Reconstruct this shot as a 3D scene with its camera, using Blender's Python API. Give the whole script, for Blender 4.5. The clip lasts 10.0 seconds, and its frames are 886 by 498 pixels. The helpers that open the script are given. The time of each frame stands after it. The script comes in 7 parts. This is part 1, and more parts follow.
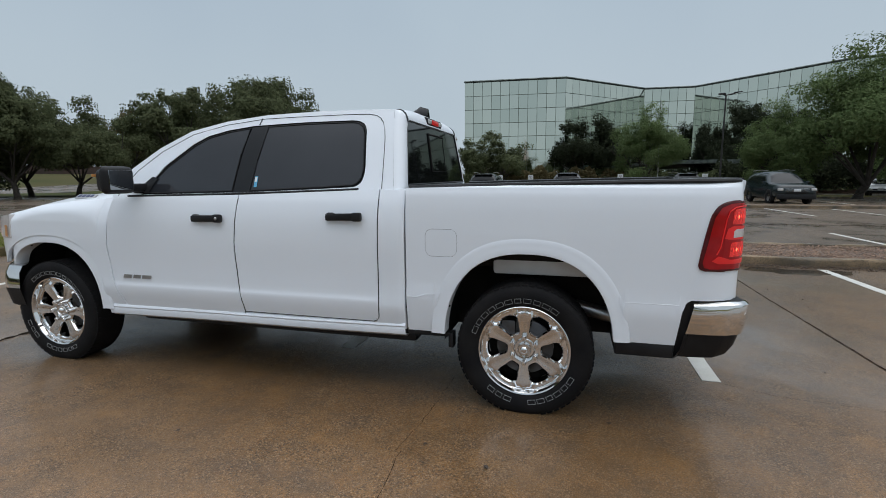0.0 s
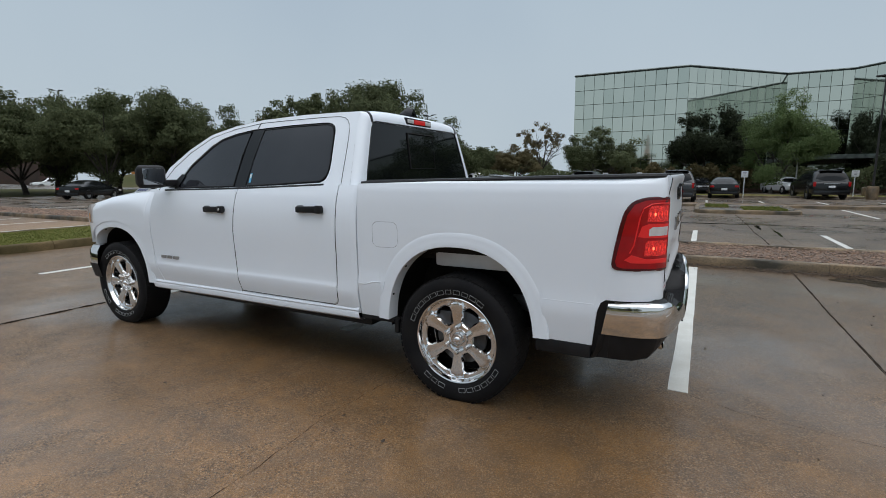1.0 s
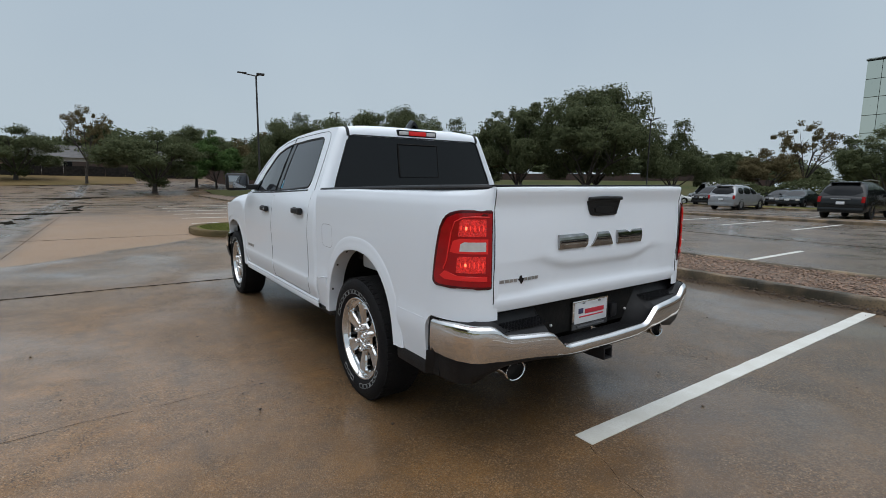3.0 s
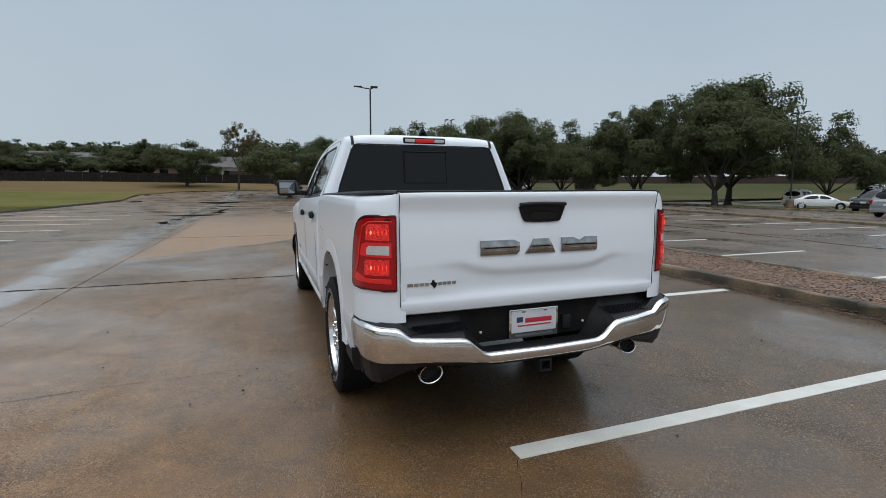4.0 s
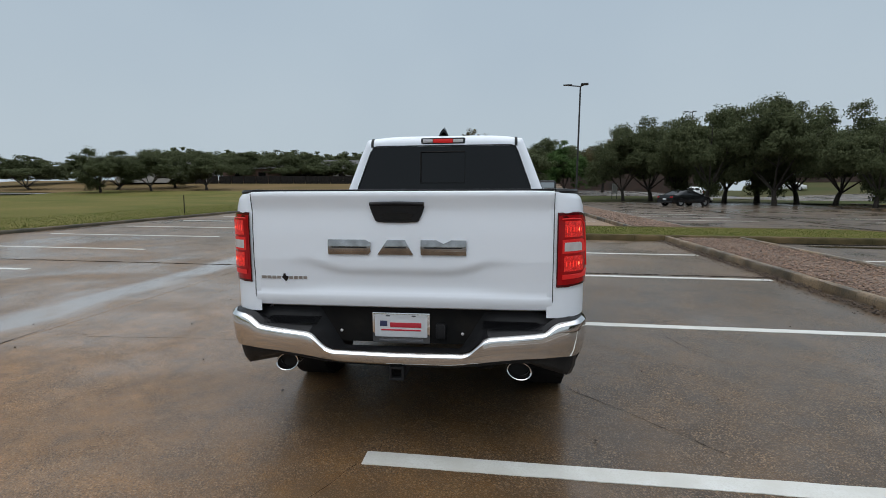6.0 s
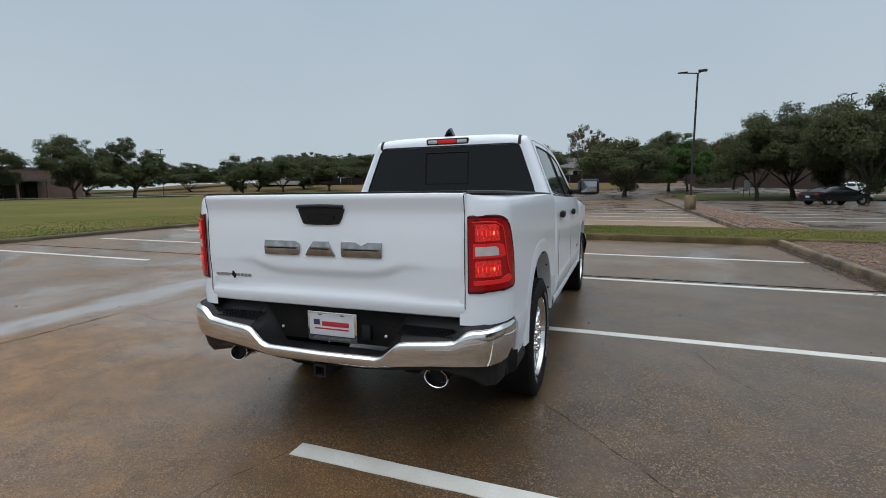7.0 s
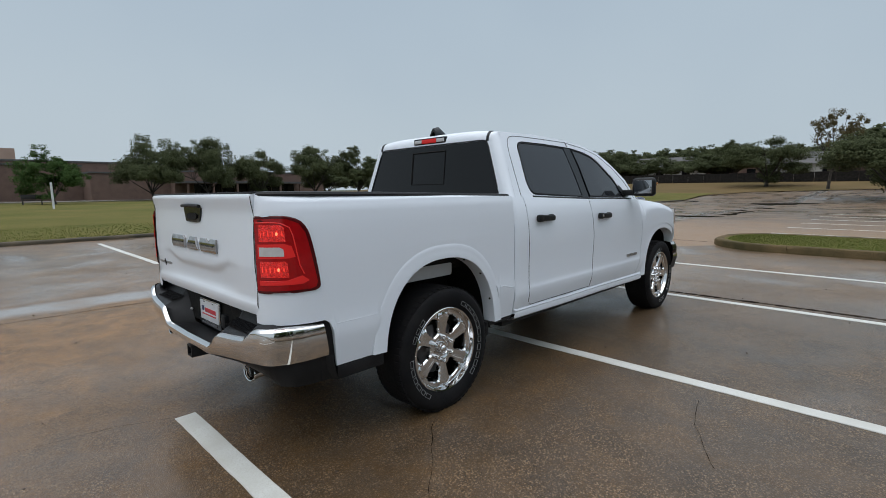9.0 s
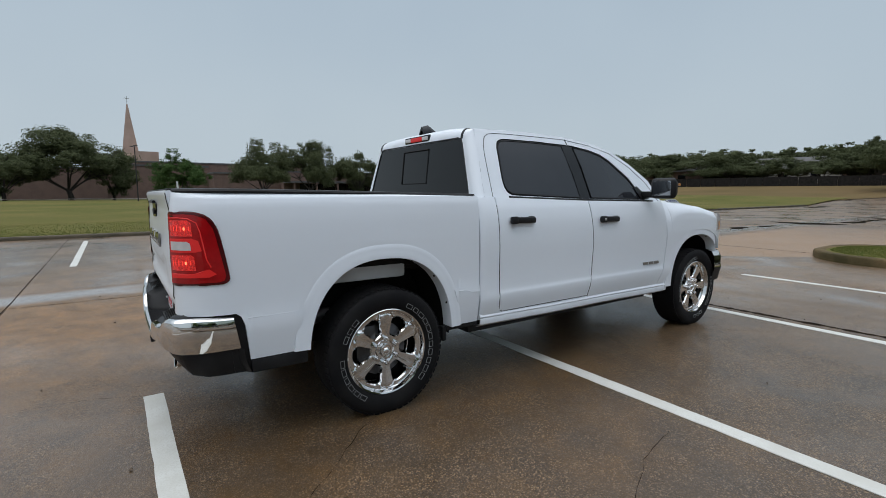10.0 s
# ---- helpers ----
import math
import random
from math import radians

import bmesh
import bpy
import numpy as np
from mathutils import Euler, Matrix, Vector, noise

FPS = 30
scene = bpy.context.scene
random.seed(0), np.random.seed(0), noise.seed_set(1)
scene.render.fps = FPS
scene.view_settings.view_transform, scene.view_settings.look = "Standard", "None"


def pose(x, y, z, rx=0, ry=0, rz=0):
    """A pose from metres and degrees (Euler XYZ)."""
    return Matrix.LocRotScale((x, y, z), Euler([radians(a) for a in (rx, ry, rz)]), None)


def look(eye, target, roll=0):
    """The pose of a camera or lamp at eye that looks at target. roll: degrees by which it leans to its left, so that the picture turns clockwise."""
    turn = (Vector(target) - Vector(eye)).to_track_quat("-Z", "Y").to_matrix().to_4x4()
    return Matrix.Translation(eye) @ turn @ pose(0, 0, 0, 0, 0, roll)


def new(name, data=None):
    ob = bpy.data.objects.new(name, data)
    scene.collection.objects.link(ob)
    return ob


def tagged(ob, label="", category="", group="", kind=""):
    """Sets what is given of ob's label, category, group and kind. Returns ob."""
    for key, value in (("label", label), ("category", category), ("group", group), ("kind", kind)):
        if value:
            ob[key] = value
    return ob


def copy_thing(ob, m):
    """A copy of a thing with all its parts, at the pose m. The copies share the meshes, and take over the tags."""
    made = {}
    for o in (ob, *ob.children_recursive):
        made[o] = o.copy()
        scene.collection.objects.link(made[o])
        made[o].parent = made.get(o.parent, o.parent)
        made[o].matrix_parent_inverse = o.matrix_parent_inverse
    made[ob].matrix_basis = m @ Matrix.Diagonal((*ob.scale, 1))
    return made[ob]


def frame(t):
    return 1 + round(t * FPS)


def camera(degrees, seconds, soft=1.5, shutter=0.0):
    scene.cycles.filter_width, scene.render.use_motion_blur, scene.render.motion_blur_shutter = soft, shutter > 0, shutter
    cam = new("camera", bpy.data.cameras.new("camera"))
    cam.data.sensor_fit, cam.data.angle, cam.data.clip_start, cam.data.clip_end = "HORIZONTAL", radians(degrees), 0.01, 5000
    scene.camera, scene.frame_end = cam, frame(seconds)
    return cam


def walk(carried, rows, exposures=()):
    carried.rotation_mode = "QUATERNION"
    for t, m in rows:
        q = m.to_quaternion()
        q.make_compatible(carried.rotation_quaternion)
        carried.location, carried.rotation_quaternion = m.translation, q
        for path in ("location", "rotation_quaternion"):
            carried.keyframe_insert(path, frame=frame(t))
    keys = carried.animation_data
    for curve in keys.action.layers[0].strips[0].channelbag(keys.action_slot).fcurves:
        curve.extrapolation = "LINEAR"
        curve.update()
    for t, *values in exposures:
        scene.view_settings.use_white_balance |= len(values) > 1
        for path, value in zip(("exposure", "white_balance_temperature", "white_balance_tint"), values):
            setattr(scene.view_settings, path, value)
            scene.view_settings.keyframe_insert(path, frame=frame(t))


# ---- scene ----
cam = camera(85.6, 10.0, soft=0.9)
PATH = [
    (0, (-3.74, -0.254, 1.404), (-1.829, 0.262, 1.12), -0.3),
    (0.5, (-3.673, -0.821, 1.397), (-1.832, -0.093, 1.112), -0.4),
    (1, (-3.517, -1.299, 1.387), (-1.777, -0.357, 1.097), -0.3),
    (1.5, (-3.288, -1.744, 1.391), (-1.675, -0.596, 1.105), 0.1),
    (2, (-3.023, -2.199, 1.403), (-1.552, -0.875, 1.114), 0.5),
    (2.5, (-2.661, -2.547, 1.403), (-1.347, -1.065, 1.126), 0.7),
    (4, (-1.412, -3.372, 1.419), (-0.712, -1.516, 1.17), 0.4),
    (4.5, (-0.933, -3.553, 1.433), (-0.459, -1.626, 1.184), 0.5),
    (5, (-0.464, -3.574, 1.422), (-0.219, -1.604, 1.175), 0.9),
    (5.5, (0.016, -3.582, 1.417), (0.017, -1.598, 1.168), 0.7),
    (7, (1.462, -3.294, 1.439), (0.772, -1.434, 1.184), -0.3),
    (7.5, (1.896, -3.067, 1.416), (0.986, -1.304, 1.164), -0.5),
    (8, (2.344, -2.82, 1.416), (1.252, -1.163, 1.169), -0.7),
    (8.5, (2.72, -2.531, 1.419), (1.478, -0.984, 1.171), -0.6),
    (9, (3.041, -2.163, 1.43), (1.656, -0.741, 1.182), -0.4),
    (9.5, (3.351, -1.799, 1.431), (1.834, -0.519, 1.183), 0.1),
    (10, (3.576, -1.376, 1.416), (1.939, -0.252, 1.173), 0.1),
]
walk(cam, [(t, look(eye, target, roll)) for t, eye, target, roll in PATH])

# ---- light: a wet overcast day ----
world = bpy.data.worlds.new("overcast")
scene.world = world
world.use_nodes = True
wn, wl = world.node_tree.nodes, world.node_tree.links
wn.clear()
w_out = wn.new("ShaderNodeOutputWorld")
w_bg = wn.new("ShaderNodeBackground")
w_sky = wn.new("ShaderNodeTexSky")
w_sky.sky_type = "NISHITA"
w_sky.sun_disc = False
w_sky.sun_elevation, w_sky.sun_rotation = radians(52), radians(200)
w_sky.air_density, w_sky.dust_density, w_sky.ozone_density = 1.0, 6.0, 1.0
w_co = wn.new("ShaderNodeTexCoord")
w_sep = wn.new("ShaderNodeSeparateXYZ")
w_ramp = wn.new("ShaderNodeValToRGB")
w_ramp.color_ramp.interpolation = "EASE"
stops = w_ramp.color_ramp.elements
stops[0].position, stops[0].color = 0.0, (0.49, 0.575, 0.64, 1)
stops[1].position, stops[1].color = 1.0, (1.72, 1.84, 2.02, 1)
mid = stops.new(0.42)
mid.color = (0.425, 0.52, 0.61, 1)
w_noise = wn.new("ShaderNodeTexNoise")
w_noise.inputs["Scale"].default_value = 2.2
w_noise.inputs["Detail"].default_value = 3
w_cloud = wn.new("ShaderNodeMix")
w_cloud.data_type, w_cloud.blend_type = "RGBA", "OVERLAY"
w_cloud.inputs["Factor"].default_value = 0.10
w_scale = wn.new("ShaderNodeMix")
w_scale.data_type, w_scale.blend_type = "RGBA", "MULTIPLY"
w_scale.inputs["Factor"].default_value = 1.0
w_scale.inputs[7].default_value = (0.10, 0.10, 0.10, 1)
w_mix = wn.new("ShaderNodeMix")
w_mix.data_type = "RGBA"
w_mix.inputs["Factor"].default_value = 0.95
wl.new(w_co.outputs["Generated"], w_sep.inputs[0])
wl.new(w_sep.outputs["Z"], w_ramp.inputs[0])
wl.new(w_co.outputs["Generated"], w_noise.inputs["Vector"])
wl.new(w_ramp.outputs[0], w_cloud.inputs[6])
wl.new(w_noise.outputs["Fac"], w_cloud.inputs[7])
wl.new(w_sky.outputs[0], w_scale.inputs[6])
wl.new(w_scale.outputs[2], w_mix.inputs[6])
wl.new(w_cloud.outputs[2], w_mix.inputs[7])
wl.new(w_mix.outputs[2], w_bg.inputs["Color"])
w_bg.inputs["Strength"].default_value = 1.0
wl.new(w_bg.outputs[0], w_out.inputs[0])

sun_data = bpy.data.lights.new("sun", "SUN")
sun_data.energy, sun_data.angle, sun_data.color = 0.6, radians(60), (1.0, 0.97, 0.93)
sun = new("sun", sun_data)
sun.matrix_world = look((0, 0, 40), (4, 16, 0))


# ---- materials ----
def mat(name, base, rough=0.5, metal=0.0, vary=None, scale=4.0, bump=0.0, bump_scale=80.0, coat=0.0,
        rough2=None, rough_scale=3.0, island=None, emit=None, emit_strength=0.0, spec=0.5, random_mix=None, fine=None, thin=0.0):
    """A surface: base colour, mottled towards vary, its gloss mottled towards rough2, with a fine relief."""
    m = bpy.data.materials.new(name)
    m.use_nodes = True
    n, l = m.node_tree.nodes, m.node_tree.links
    b = n["Principled BSDF"]
    b.inputs["Base Color"].default_value = (*base, 1)
    b.inputs["Roughness"].default_value = rough
    b.inputs["Metallic"].default_value = metal
    b.inputs["Coat Weight"].default_value = coat
    b.inputs["Coat Roughness"].default_value = 0.04
    b.inputs["Specular IOR Level"].default_value = spec
    co = n.new("ShaderNodeTexCoord")
    colour = None

    def mix(fac, a, c):
        x = n.new("ShaderNodeMix")
        x.data_type = "RGBA"
        l.new(fac, x.inputs["Factor"])
        for value, slot in ((a, 6), (c, 7)):
            if isinstance(value, tuple):
                x.inputs[slot].default_value = (*value, 1)
            else:
                l.new(value, x.inputs[slot])
        return x.outputs[2]

    def ramp(fac, lo, hi):
        r = n.new("ShaderNodeMapRange")
        r.inputs[1].default_value, r.inputs[2].default_value = lo, hi
        l.new(fac, r.inputs[0])
        return r.outputs[0]

    def noise_at(s, detail=6):
        t = n.new("ShaderNodeTexNoise")
        t.inputs["Scale"].default_value, t.inputs["Detail"].default_value = s, detail
        l.new(co.outputs["Object"], t.inputs["Vector"])
        return t.outputs["Fac"]

    if vary:
        colour = mix(ramp(noise_at(scale), 0.35, 0.65), base, vary)
    if fine:
        colour = mix(ramp(noise_at(bump_scale, 4), 0.45, 0.75), colour or base, fine)
    if island:
        g = n.new("ShaderNodeNewGeometry")
        colour = mix(g.outputs["Random Per Island"], colour or base, island)
    if random_mix:
        o = n.new("ShaderNodeObjectInfo")
        colour = mix(o.outputs["Random"], colour or base, random_mix)
    if colour:
        l.new(colour, b.inputs["Base Color"])
    if rough2 is not None:
        r = n.new("ShaderNodeMapRange")
        r.inputs[1].default_value, r.inputs[2].default_value = 0.38, 0.62
        r.inputs[3].default_value, r.inputs[4].default_value = rough, rough2
        l.new(noise_at(rough_scale, 5), r.inputs[0])
        l.new(r.outputs[0], b.inputs["Roughness"])
    if bump:
        bp = n.new("ShaderNodeBump")
        bp.inputs["Strength"].default_value, bp.inputs["Distance"].default_value = bump, 0.01
        l.new(noise_at(bump_scale, 5), bp.inputs["Height"])
        l.new(bp.outputs[0], b.inputs["Normal"])
    if emit:
        b.inputs["Emission Color"].default_value = (*emit, 1)
        b.inputs["Emission Strength"].default_value = emit_strength
    if thin:
        tr, both = n.new("ShaderNodeBsdfTranslucent"), n.new("ShaderNodeMixShader")
        both.inputs[0].default_value = thin
        if colour:
            l.new(colour, tr.inputs["Color"])
        l.new(b.outputs[0], both.inputs[1])
        l.new(tr.outputs[0], both.inputs[2])
        l.new(both.outputs[0], n["Material Output"].inputs["Surface"])
    return m


def wet_concrete(name, dry, dark, brown, rough_wet, rough_dry, gutter=False, brown_amount=0.6, clay=False, film_low=0.38):
    """Old exposed-aggregate concrete, rained on: stains, pebbles, wet and half-dry patches."""
    m = bpy.data.materials.new(name)
    m.use_nodes = True
    n, l = m.node_tree.nodes, m.node_tree.links
    b = n["Principled BSDF"]
    geo = n.new("ShaderNodeNewGeometry")

    def noise_at(s, detail=6, distort=0.0):
        t = n.new("ShaderNodeTexNoise")
        t.inputs["Scale"].default_value, t.inputs["Detail"].default_value = s, detail
        t.inputs["Distortion"].default_value = distort
        l.new(geo.outputs["Position"], t.inputs["Vector"])
        return t.outputs["Fac"]

    def span(fac, lo, hi, a=0.0, c=1.0):
        r = n.new("ShaderNodeMapRange")
        for i, v in enumerate((lo, hi, a, c)):
            r.inputs[i + 1].default_value = v
        l.new(fac, r.inputs[0])
        return r.outputs[0]

    def mix(fac, a, c, blend="MIX"):
        x = n.new("ShaderNodeMix")
        x.data_type, x.blend_type = "RGBA", blend
        if isinstance(fac, float):
            x.inputs["Factor"].default_value = fac
        else:
            l.new(fac, x.inputs["Factor"])
        for value, slot in ((a, 6), (c, 7)):
            if isinstance(value, tuple):
                x.inputs[slot].default_value = (*value, 1)
            else:
                l.new(value, x.inputs[slot])
        return x.outputs[2]

    def math_node(op, a, c):
        x = n.new("ShaderNodeMath")
        x.operation = op
        for value, slot in ((a, 0), (c, 1)):
            if isinstance(value, (int, float)):
                x.inputs[slot].default_value = value
            else:
                l.new(value, x.inputs[slot])
        return x.outputs[0]

    large = noise_at(0.16, 4, 0.6)
    middle = noise_at(1.1, 8, 0.4)
    small = noise_at(9.0, 6)
    vor = n.new("ShaderNodeTexVoronoi")
    vor.inputs["Scale"].default_value = 138
    l.new(geo.outputs["Position"], vor.inputs["Vector"])
    pebble = span(vor.outputs["Distance"], 0.15, 0.55)
    colour = mix(span(middle, 0.35, 0.68), dark, dry)
    colour = mix(span(large, 0.40, 0.60, 0.0, brown_amount), colour, brown)
    if clay:
        # a broad clay stain on the slabs round the parking stall
        dist = n.new("ShaderNodeVectorMath")
        dist.operation = "DISTANCE"
        dist.inputs[1].default_value = (-1.1, -0.5, 0.0)
        l.new(geo.outputs["Position"], dist.inputs[0])
        ragged = math_node("ADD", dist.outputs["Value"], math_node("MULTIPLY", math_node("SUBTRACT", noise_at(0.5, 6, 0.5), 0.5), 5.0))
        stain = math_node("MULTIPLY", span(ragged, 2.0, 5.8, 1.0, 0.0), span(middle, 0.25, 0.6, 0.60, 1.0))
        colour = mix(stain, colour, mix(span(noise_at(3.5, 6), 0.35, 0.65), brown, (0.235, 0.116, 0.038)))
        # a soaked patch on the far side of the stall, darkened further for shade along the truck
        soak = n.new("ShaderNodeVectorMath")
        soak.operation = "DISTANCE"
        soak.inputs[1].default_value = (3.6, 0.6, 0.0)
        l.new(geo.outputs["Position"], soak.inputs[0])
        soaked = math_node("ADD", soak.outputs["Value"], math_node("MULTIPLY", math_node("SUBTRACT", noise_at(0.8, 6, 0.5), 0.5), 3.0))
        soak_and_shade = span(soaked, 3.0, 6.4, 1.0, 0.0)
        colour = mix(math_node("MULTIPLY", soak_and_shade, 0.92), colour, mix(span(noise_at(2.2, 6), 0.35, 0.65), (0.112, 0.060, 0.020), (0.034, 0.021, 0.009)))
    colour = mix(span(small, 0.35, 0.72, 0.0, 0.45), colour, dark)
    colour = mix(span(noise_at(4.6, 9, 0.8), 0.47, 0.68, 0.0, 0.40), colour, (0.070, 0.050, 0.034))
    cell = n.new("ShaderNodeSeparateColor")
    l.new(vor.outputs["Color"], cell.inputs[0])
    bare = math_node("MULTIPLY", span(noise_at(0.9, 6, 0.7), 0.36, 0.60, 0.42, 1.0), span(noise_at(5.0, 4), 0.35, 0.6, 0.5, 1.0))
    colour = mix(math_node("MULTIPLY", math_node("MULTIPLY", span(cell.outputs[0], 0.62, 0.97), 0.75), bare), colour, (0.44, 0.29, 0.165))
    colour = mix(math_node("MULTIPLY", math_node("MULTIPLY", span(cell.outputs[1], 0.55, 0.95), 0.80), bare), colour, (0.026, 0.018, 0.012))
    colour = mix(span(noise_at(150.0, 4), 0.42, 0.66, 0.0, 0.55), colour, (0.045, 0.033, 0.022))
    # scattered larger pale and dark stones in the worn surface
    big = n.new("ShaderNodeTexVoronoi")
    big.inputs["Scale"].default_value = 62
    l.new(geo.outputs["Position"], big.inputs["Vector"])
    big_cell = n.new("ShaderNodeSeparateColor")
    l.new(big.outputs["Color"], big_cell.inputs[0])
    stone = math_node("MULTIPLY", span(big.outputs["Distance"], 0.20, 0.34, 1.0, 0.0), bare)
    colour = mix(math_node("MULTIPLY", math_node("MULTIPLY", stone, span(big_cell.outputs[0], 0.72, 0.80)), 0.70), colour, (0.38, 0.27, 0.17))
    colour = mix(math_node("MULTIPLY", math_node("MULTIPLY", stone, span(big_cell.outputs[1], 0.70, 0.78)), 0.75), colour, (0.030, 0.022, 0.016))
    wet = span(noise_at(0.42, 6, 0.8), 0.40, 0.60)
    if clay:
        wet = math_node("MAXIMUM", wet, math_node("MULTIPLY", soak_and_shade, 0.55))
    if gutter:
        sep = n.new("ShaderNodeSeparateXYZ")
        l.new(geo.outputs["Position"], sep.inputs[0])
        wander = math_node("MULTIPLY", math_node("SUBTRACT", noise_at(0.7, 4), 0.5), 0.7)
        # the run-off channel grows wider further along the lot
        off = math_node("ABSOLUTE", math_node("ADD", math_node("ADD", math_node("ADD", sep.outputs["X"], 4.55), span(sep.outputs["Y"], 4.0, 9.0, 0.0, 0.28)), wander), 0.0)
        channel = span(math_node("DIVIDE", off, span(sep.outputs["Y"], 4.0, 9.0, 1.0, 1.7)), 0.16, 0.38, 1.0, 0.0)
        channel = math_node("MULTIPLY", channel, span(noise_at(0.9, 6, 0.9), 0.30, 0.50, 0.15, 1.0))
        # the sky's sheen on this water is painted in as a paler colour
        colour = mix(math_node("MULTIPLY", channel, 0.8), colour, (0.31, 0.29, 0.27))
        wet = math_node("MAXIMUM", wet, channel)
    if clay:
        # a half-dry brown patch beyond a slanting wet edge
        across = math_node("ADD", math_node("MULTIPLY", sep.outputs["X"], -0.674), math_node("MULTIPLY", sep.outputs["Y"], 0.738))
        across = math_node("ADD", across, math_node("MULTIPLY", math_node("SUBTRACT", noise_at(0.8, 5), 0.5), 1.2))
        dry_patch = math_node("MULTIPLY", math_node("MULTIPLY", span(across, 8.0, 8.25), span(sep.outputs["Y"], 15.0, 26.0, 1.0, 0.0)), span(sep.outputs["X"], -4.2, -3.7))
        colour = mix(math_node("MULTIPLY", dry_patch, 0.75), colour, (0.315, 0.205, 0.125))
        wet = math_node("MULTIPLY", wet, span(dry_patch, 0.0, 1.0, 1.0, 0.25))
    # a film of rain water lies over the worn concrete: thick and smooth in places, broken by the aggregate in others
    film = math_node("MULTIPLY", span(wet, 0.0, 1.0, film_low, 1.0), span(math_node("MULTIPLY", pebble, bare), 0.0, 1.0, 1.0, 0.62))
    if gutter:
        film = math_node("MAXIMUM", film, channel)
    if clay:
        film = math_node("MULTIPLY", film, span(dry_patch, 0.0, 1.0, 1.0, 0.45))
    l.new(colour, b.inputs["Base Color"])
    l.new(span(wet, 0.0, 1.0, rough_dry, rough_wet), b.inputs["Roughness"])
    b.inputs["Specular IOR Level"].default_value = 0.22
    b.inputs["Coat IOR"].default_value = 1.42
    l.new(film, b.inputs["Coat Weight"])
    l.new(math_node("ADD", span(wet, 0.0, 1.0, 0.22, 0.05), span(pebble, 0.0, 1.0, 0.04, 0.0)), b.inputs["Coat Roughness"])
    relief = math_node("ADD", math_node("MULTIPLY", math_node("MULTIPLY", pebble, bare), 0.8), math_node("MULTIPLY", small, 0.7))
    bp = n.new("ShaderNodeBump")
    bp.inputs["Distance"].default_value = 0.005
    l.new(span(wet, 0.0, 1.0, 1.0, 0.7), bp.inputs["Strength"])
    l.new(relief, bp.inputs["Height"])
    l.new(bp.outputs[0], b.inputs["Normal"])
    skin = n.new("ShaderNodeBump")
    skin.inputs["Distance"].default_value = 0.004
    l.new(span(wet, 0.0, 1.0, 0.75, 0.16), skin.inputs["Strength"])
    l.new(relief, skin.inputs["Height"])
    l.new(skin.outputs[0], b.inputs["Coat Normal"])
    return m


CONCRETE = wet_concrete("wet_concrete", (0.285, 0.208, 0.140), (0.114, 0.081, 0.053), (0.360, 0.182, 0.062), 0.35, 0.55, True, 0.40, True)
ASPHALT = wet_concrete("wet_grey_paving", (0.235, 0.190, 0.148), (0.082, 0.068, 0.056), (0.205, 0.150, 0.104), 0.35, 0.55, False, 0.55)
ROAD = wet_concrete("wet_road", (0.20, 0.19, 0.175), (0.12, 0.115, 0.105), (0.16, 0.145, 0.13), 0.45, 0.60, False, 0.4, False, 0.10)
JOINT = mat("joint_filler", (0.016, 0.012, 0.010), 0.7, spec=0.2, vary=(0.034, 0.026, 0.019), scale=6)
LINE = mat("road_paint", (0.62, 0.62, 0.58), 0.5, vary=(0.53, 0.52, 0.47), scale=4, bump=0.12, bump_scale=120, fine=(0.52, 0.505, 0.455))
KERB = mat("kerb_concrete", (0.250, 0.168, 0.092), 0.65, vary=(0.030, 0.024, 0.013), scale=1.7, fine=(0.050, 0.038, 0.020), bump=0.7, bump_scale=45, rough2=0.35)
KERB_MOSS = mat("mossy_kerb", (0.150, 0.104, 0.052), 0.85, spec=0.15, vary=(0.050, 0.042, 0.018), scale=1.5, fine=(0.052, 0.042, 0.019), bump=0.7, bump_scale=45)
KERB_OLD = mat("stained_kerb", (0.105, 0.076, 0.044), 0.7, vary=(0.030, 0.026, 0.013), scale=1.3, fine=(0.045, 0.036, 0.018), bump=0.7, bump_scale=45)
STRAW = mat("straw_turf", (0.165, 0.112, 0.055), 0.9, spec=0.05, vary=(0.110, 0.082, 0.036), scale=0.09, bump=0.5, bump_scale=6, fine=(0.13, 0.094, 0.042))
GRASS_BED = mat("turf", (0.100, 0.104, 0.026), 0.9, spec=0.06, vary=(0.165, 0.135, 0.046), scale=0.17, bump=0.8, bump_scale=25, fine=(0.050, 0.060, 0.016))
GRASS_FAR = mat("dull_turf", (0.052, 0.060, 0.023), 0.9, spec=0.05, vary=(0.080, 0.072, 0.034), scale=0.06, bump=0.6, bump_scale=3)
BLADE = mat("grass_blade", (0.075, 0.110, 0.018), 0.65, island=(0.17, 0.165, 0.045), spec=0.15)
GRAVEL = mat("river_gravel", (0.31, 0.190, 0.120), 0.55, island=(0.085, 0.052, 0.036), bump=0.2, bump_scale=60)
GRAVEL_BED = mat("gravel_bed", (0.10, 0.066, 0.045), 0.8, vary=(0.16, 0.105, 0.07), scale=12, bump=0.8, bump_scale=40)
BARK = mat("bark", (0.026, 0.021, 0.016), 0.85, vary=(0.052, 0.043, 0.034), scale=6, bump=0.8, bump_scale=25)
LEAF_MID = mat("broad_leaf", (0.080, 0.122, 0.045), 0.75, island=(0.142, 0.184, 0.075), spec=0.08, thin=0.4)
LEAF = mat("oak_leaf", (0.070, 0.086, 0.042), 0.75, island=(0.120, 0.134, 0.067), spec=0.08, thin=0.4)
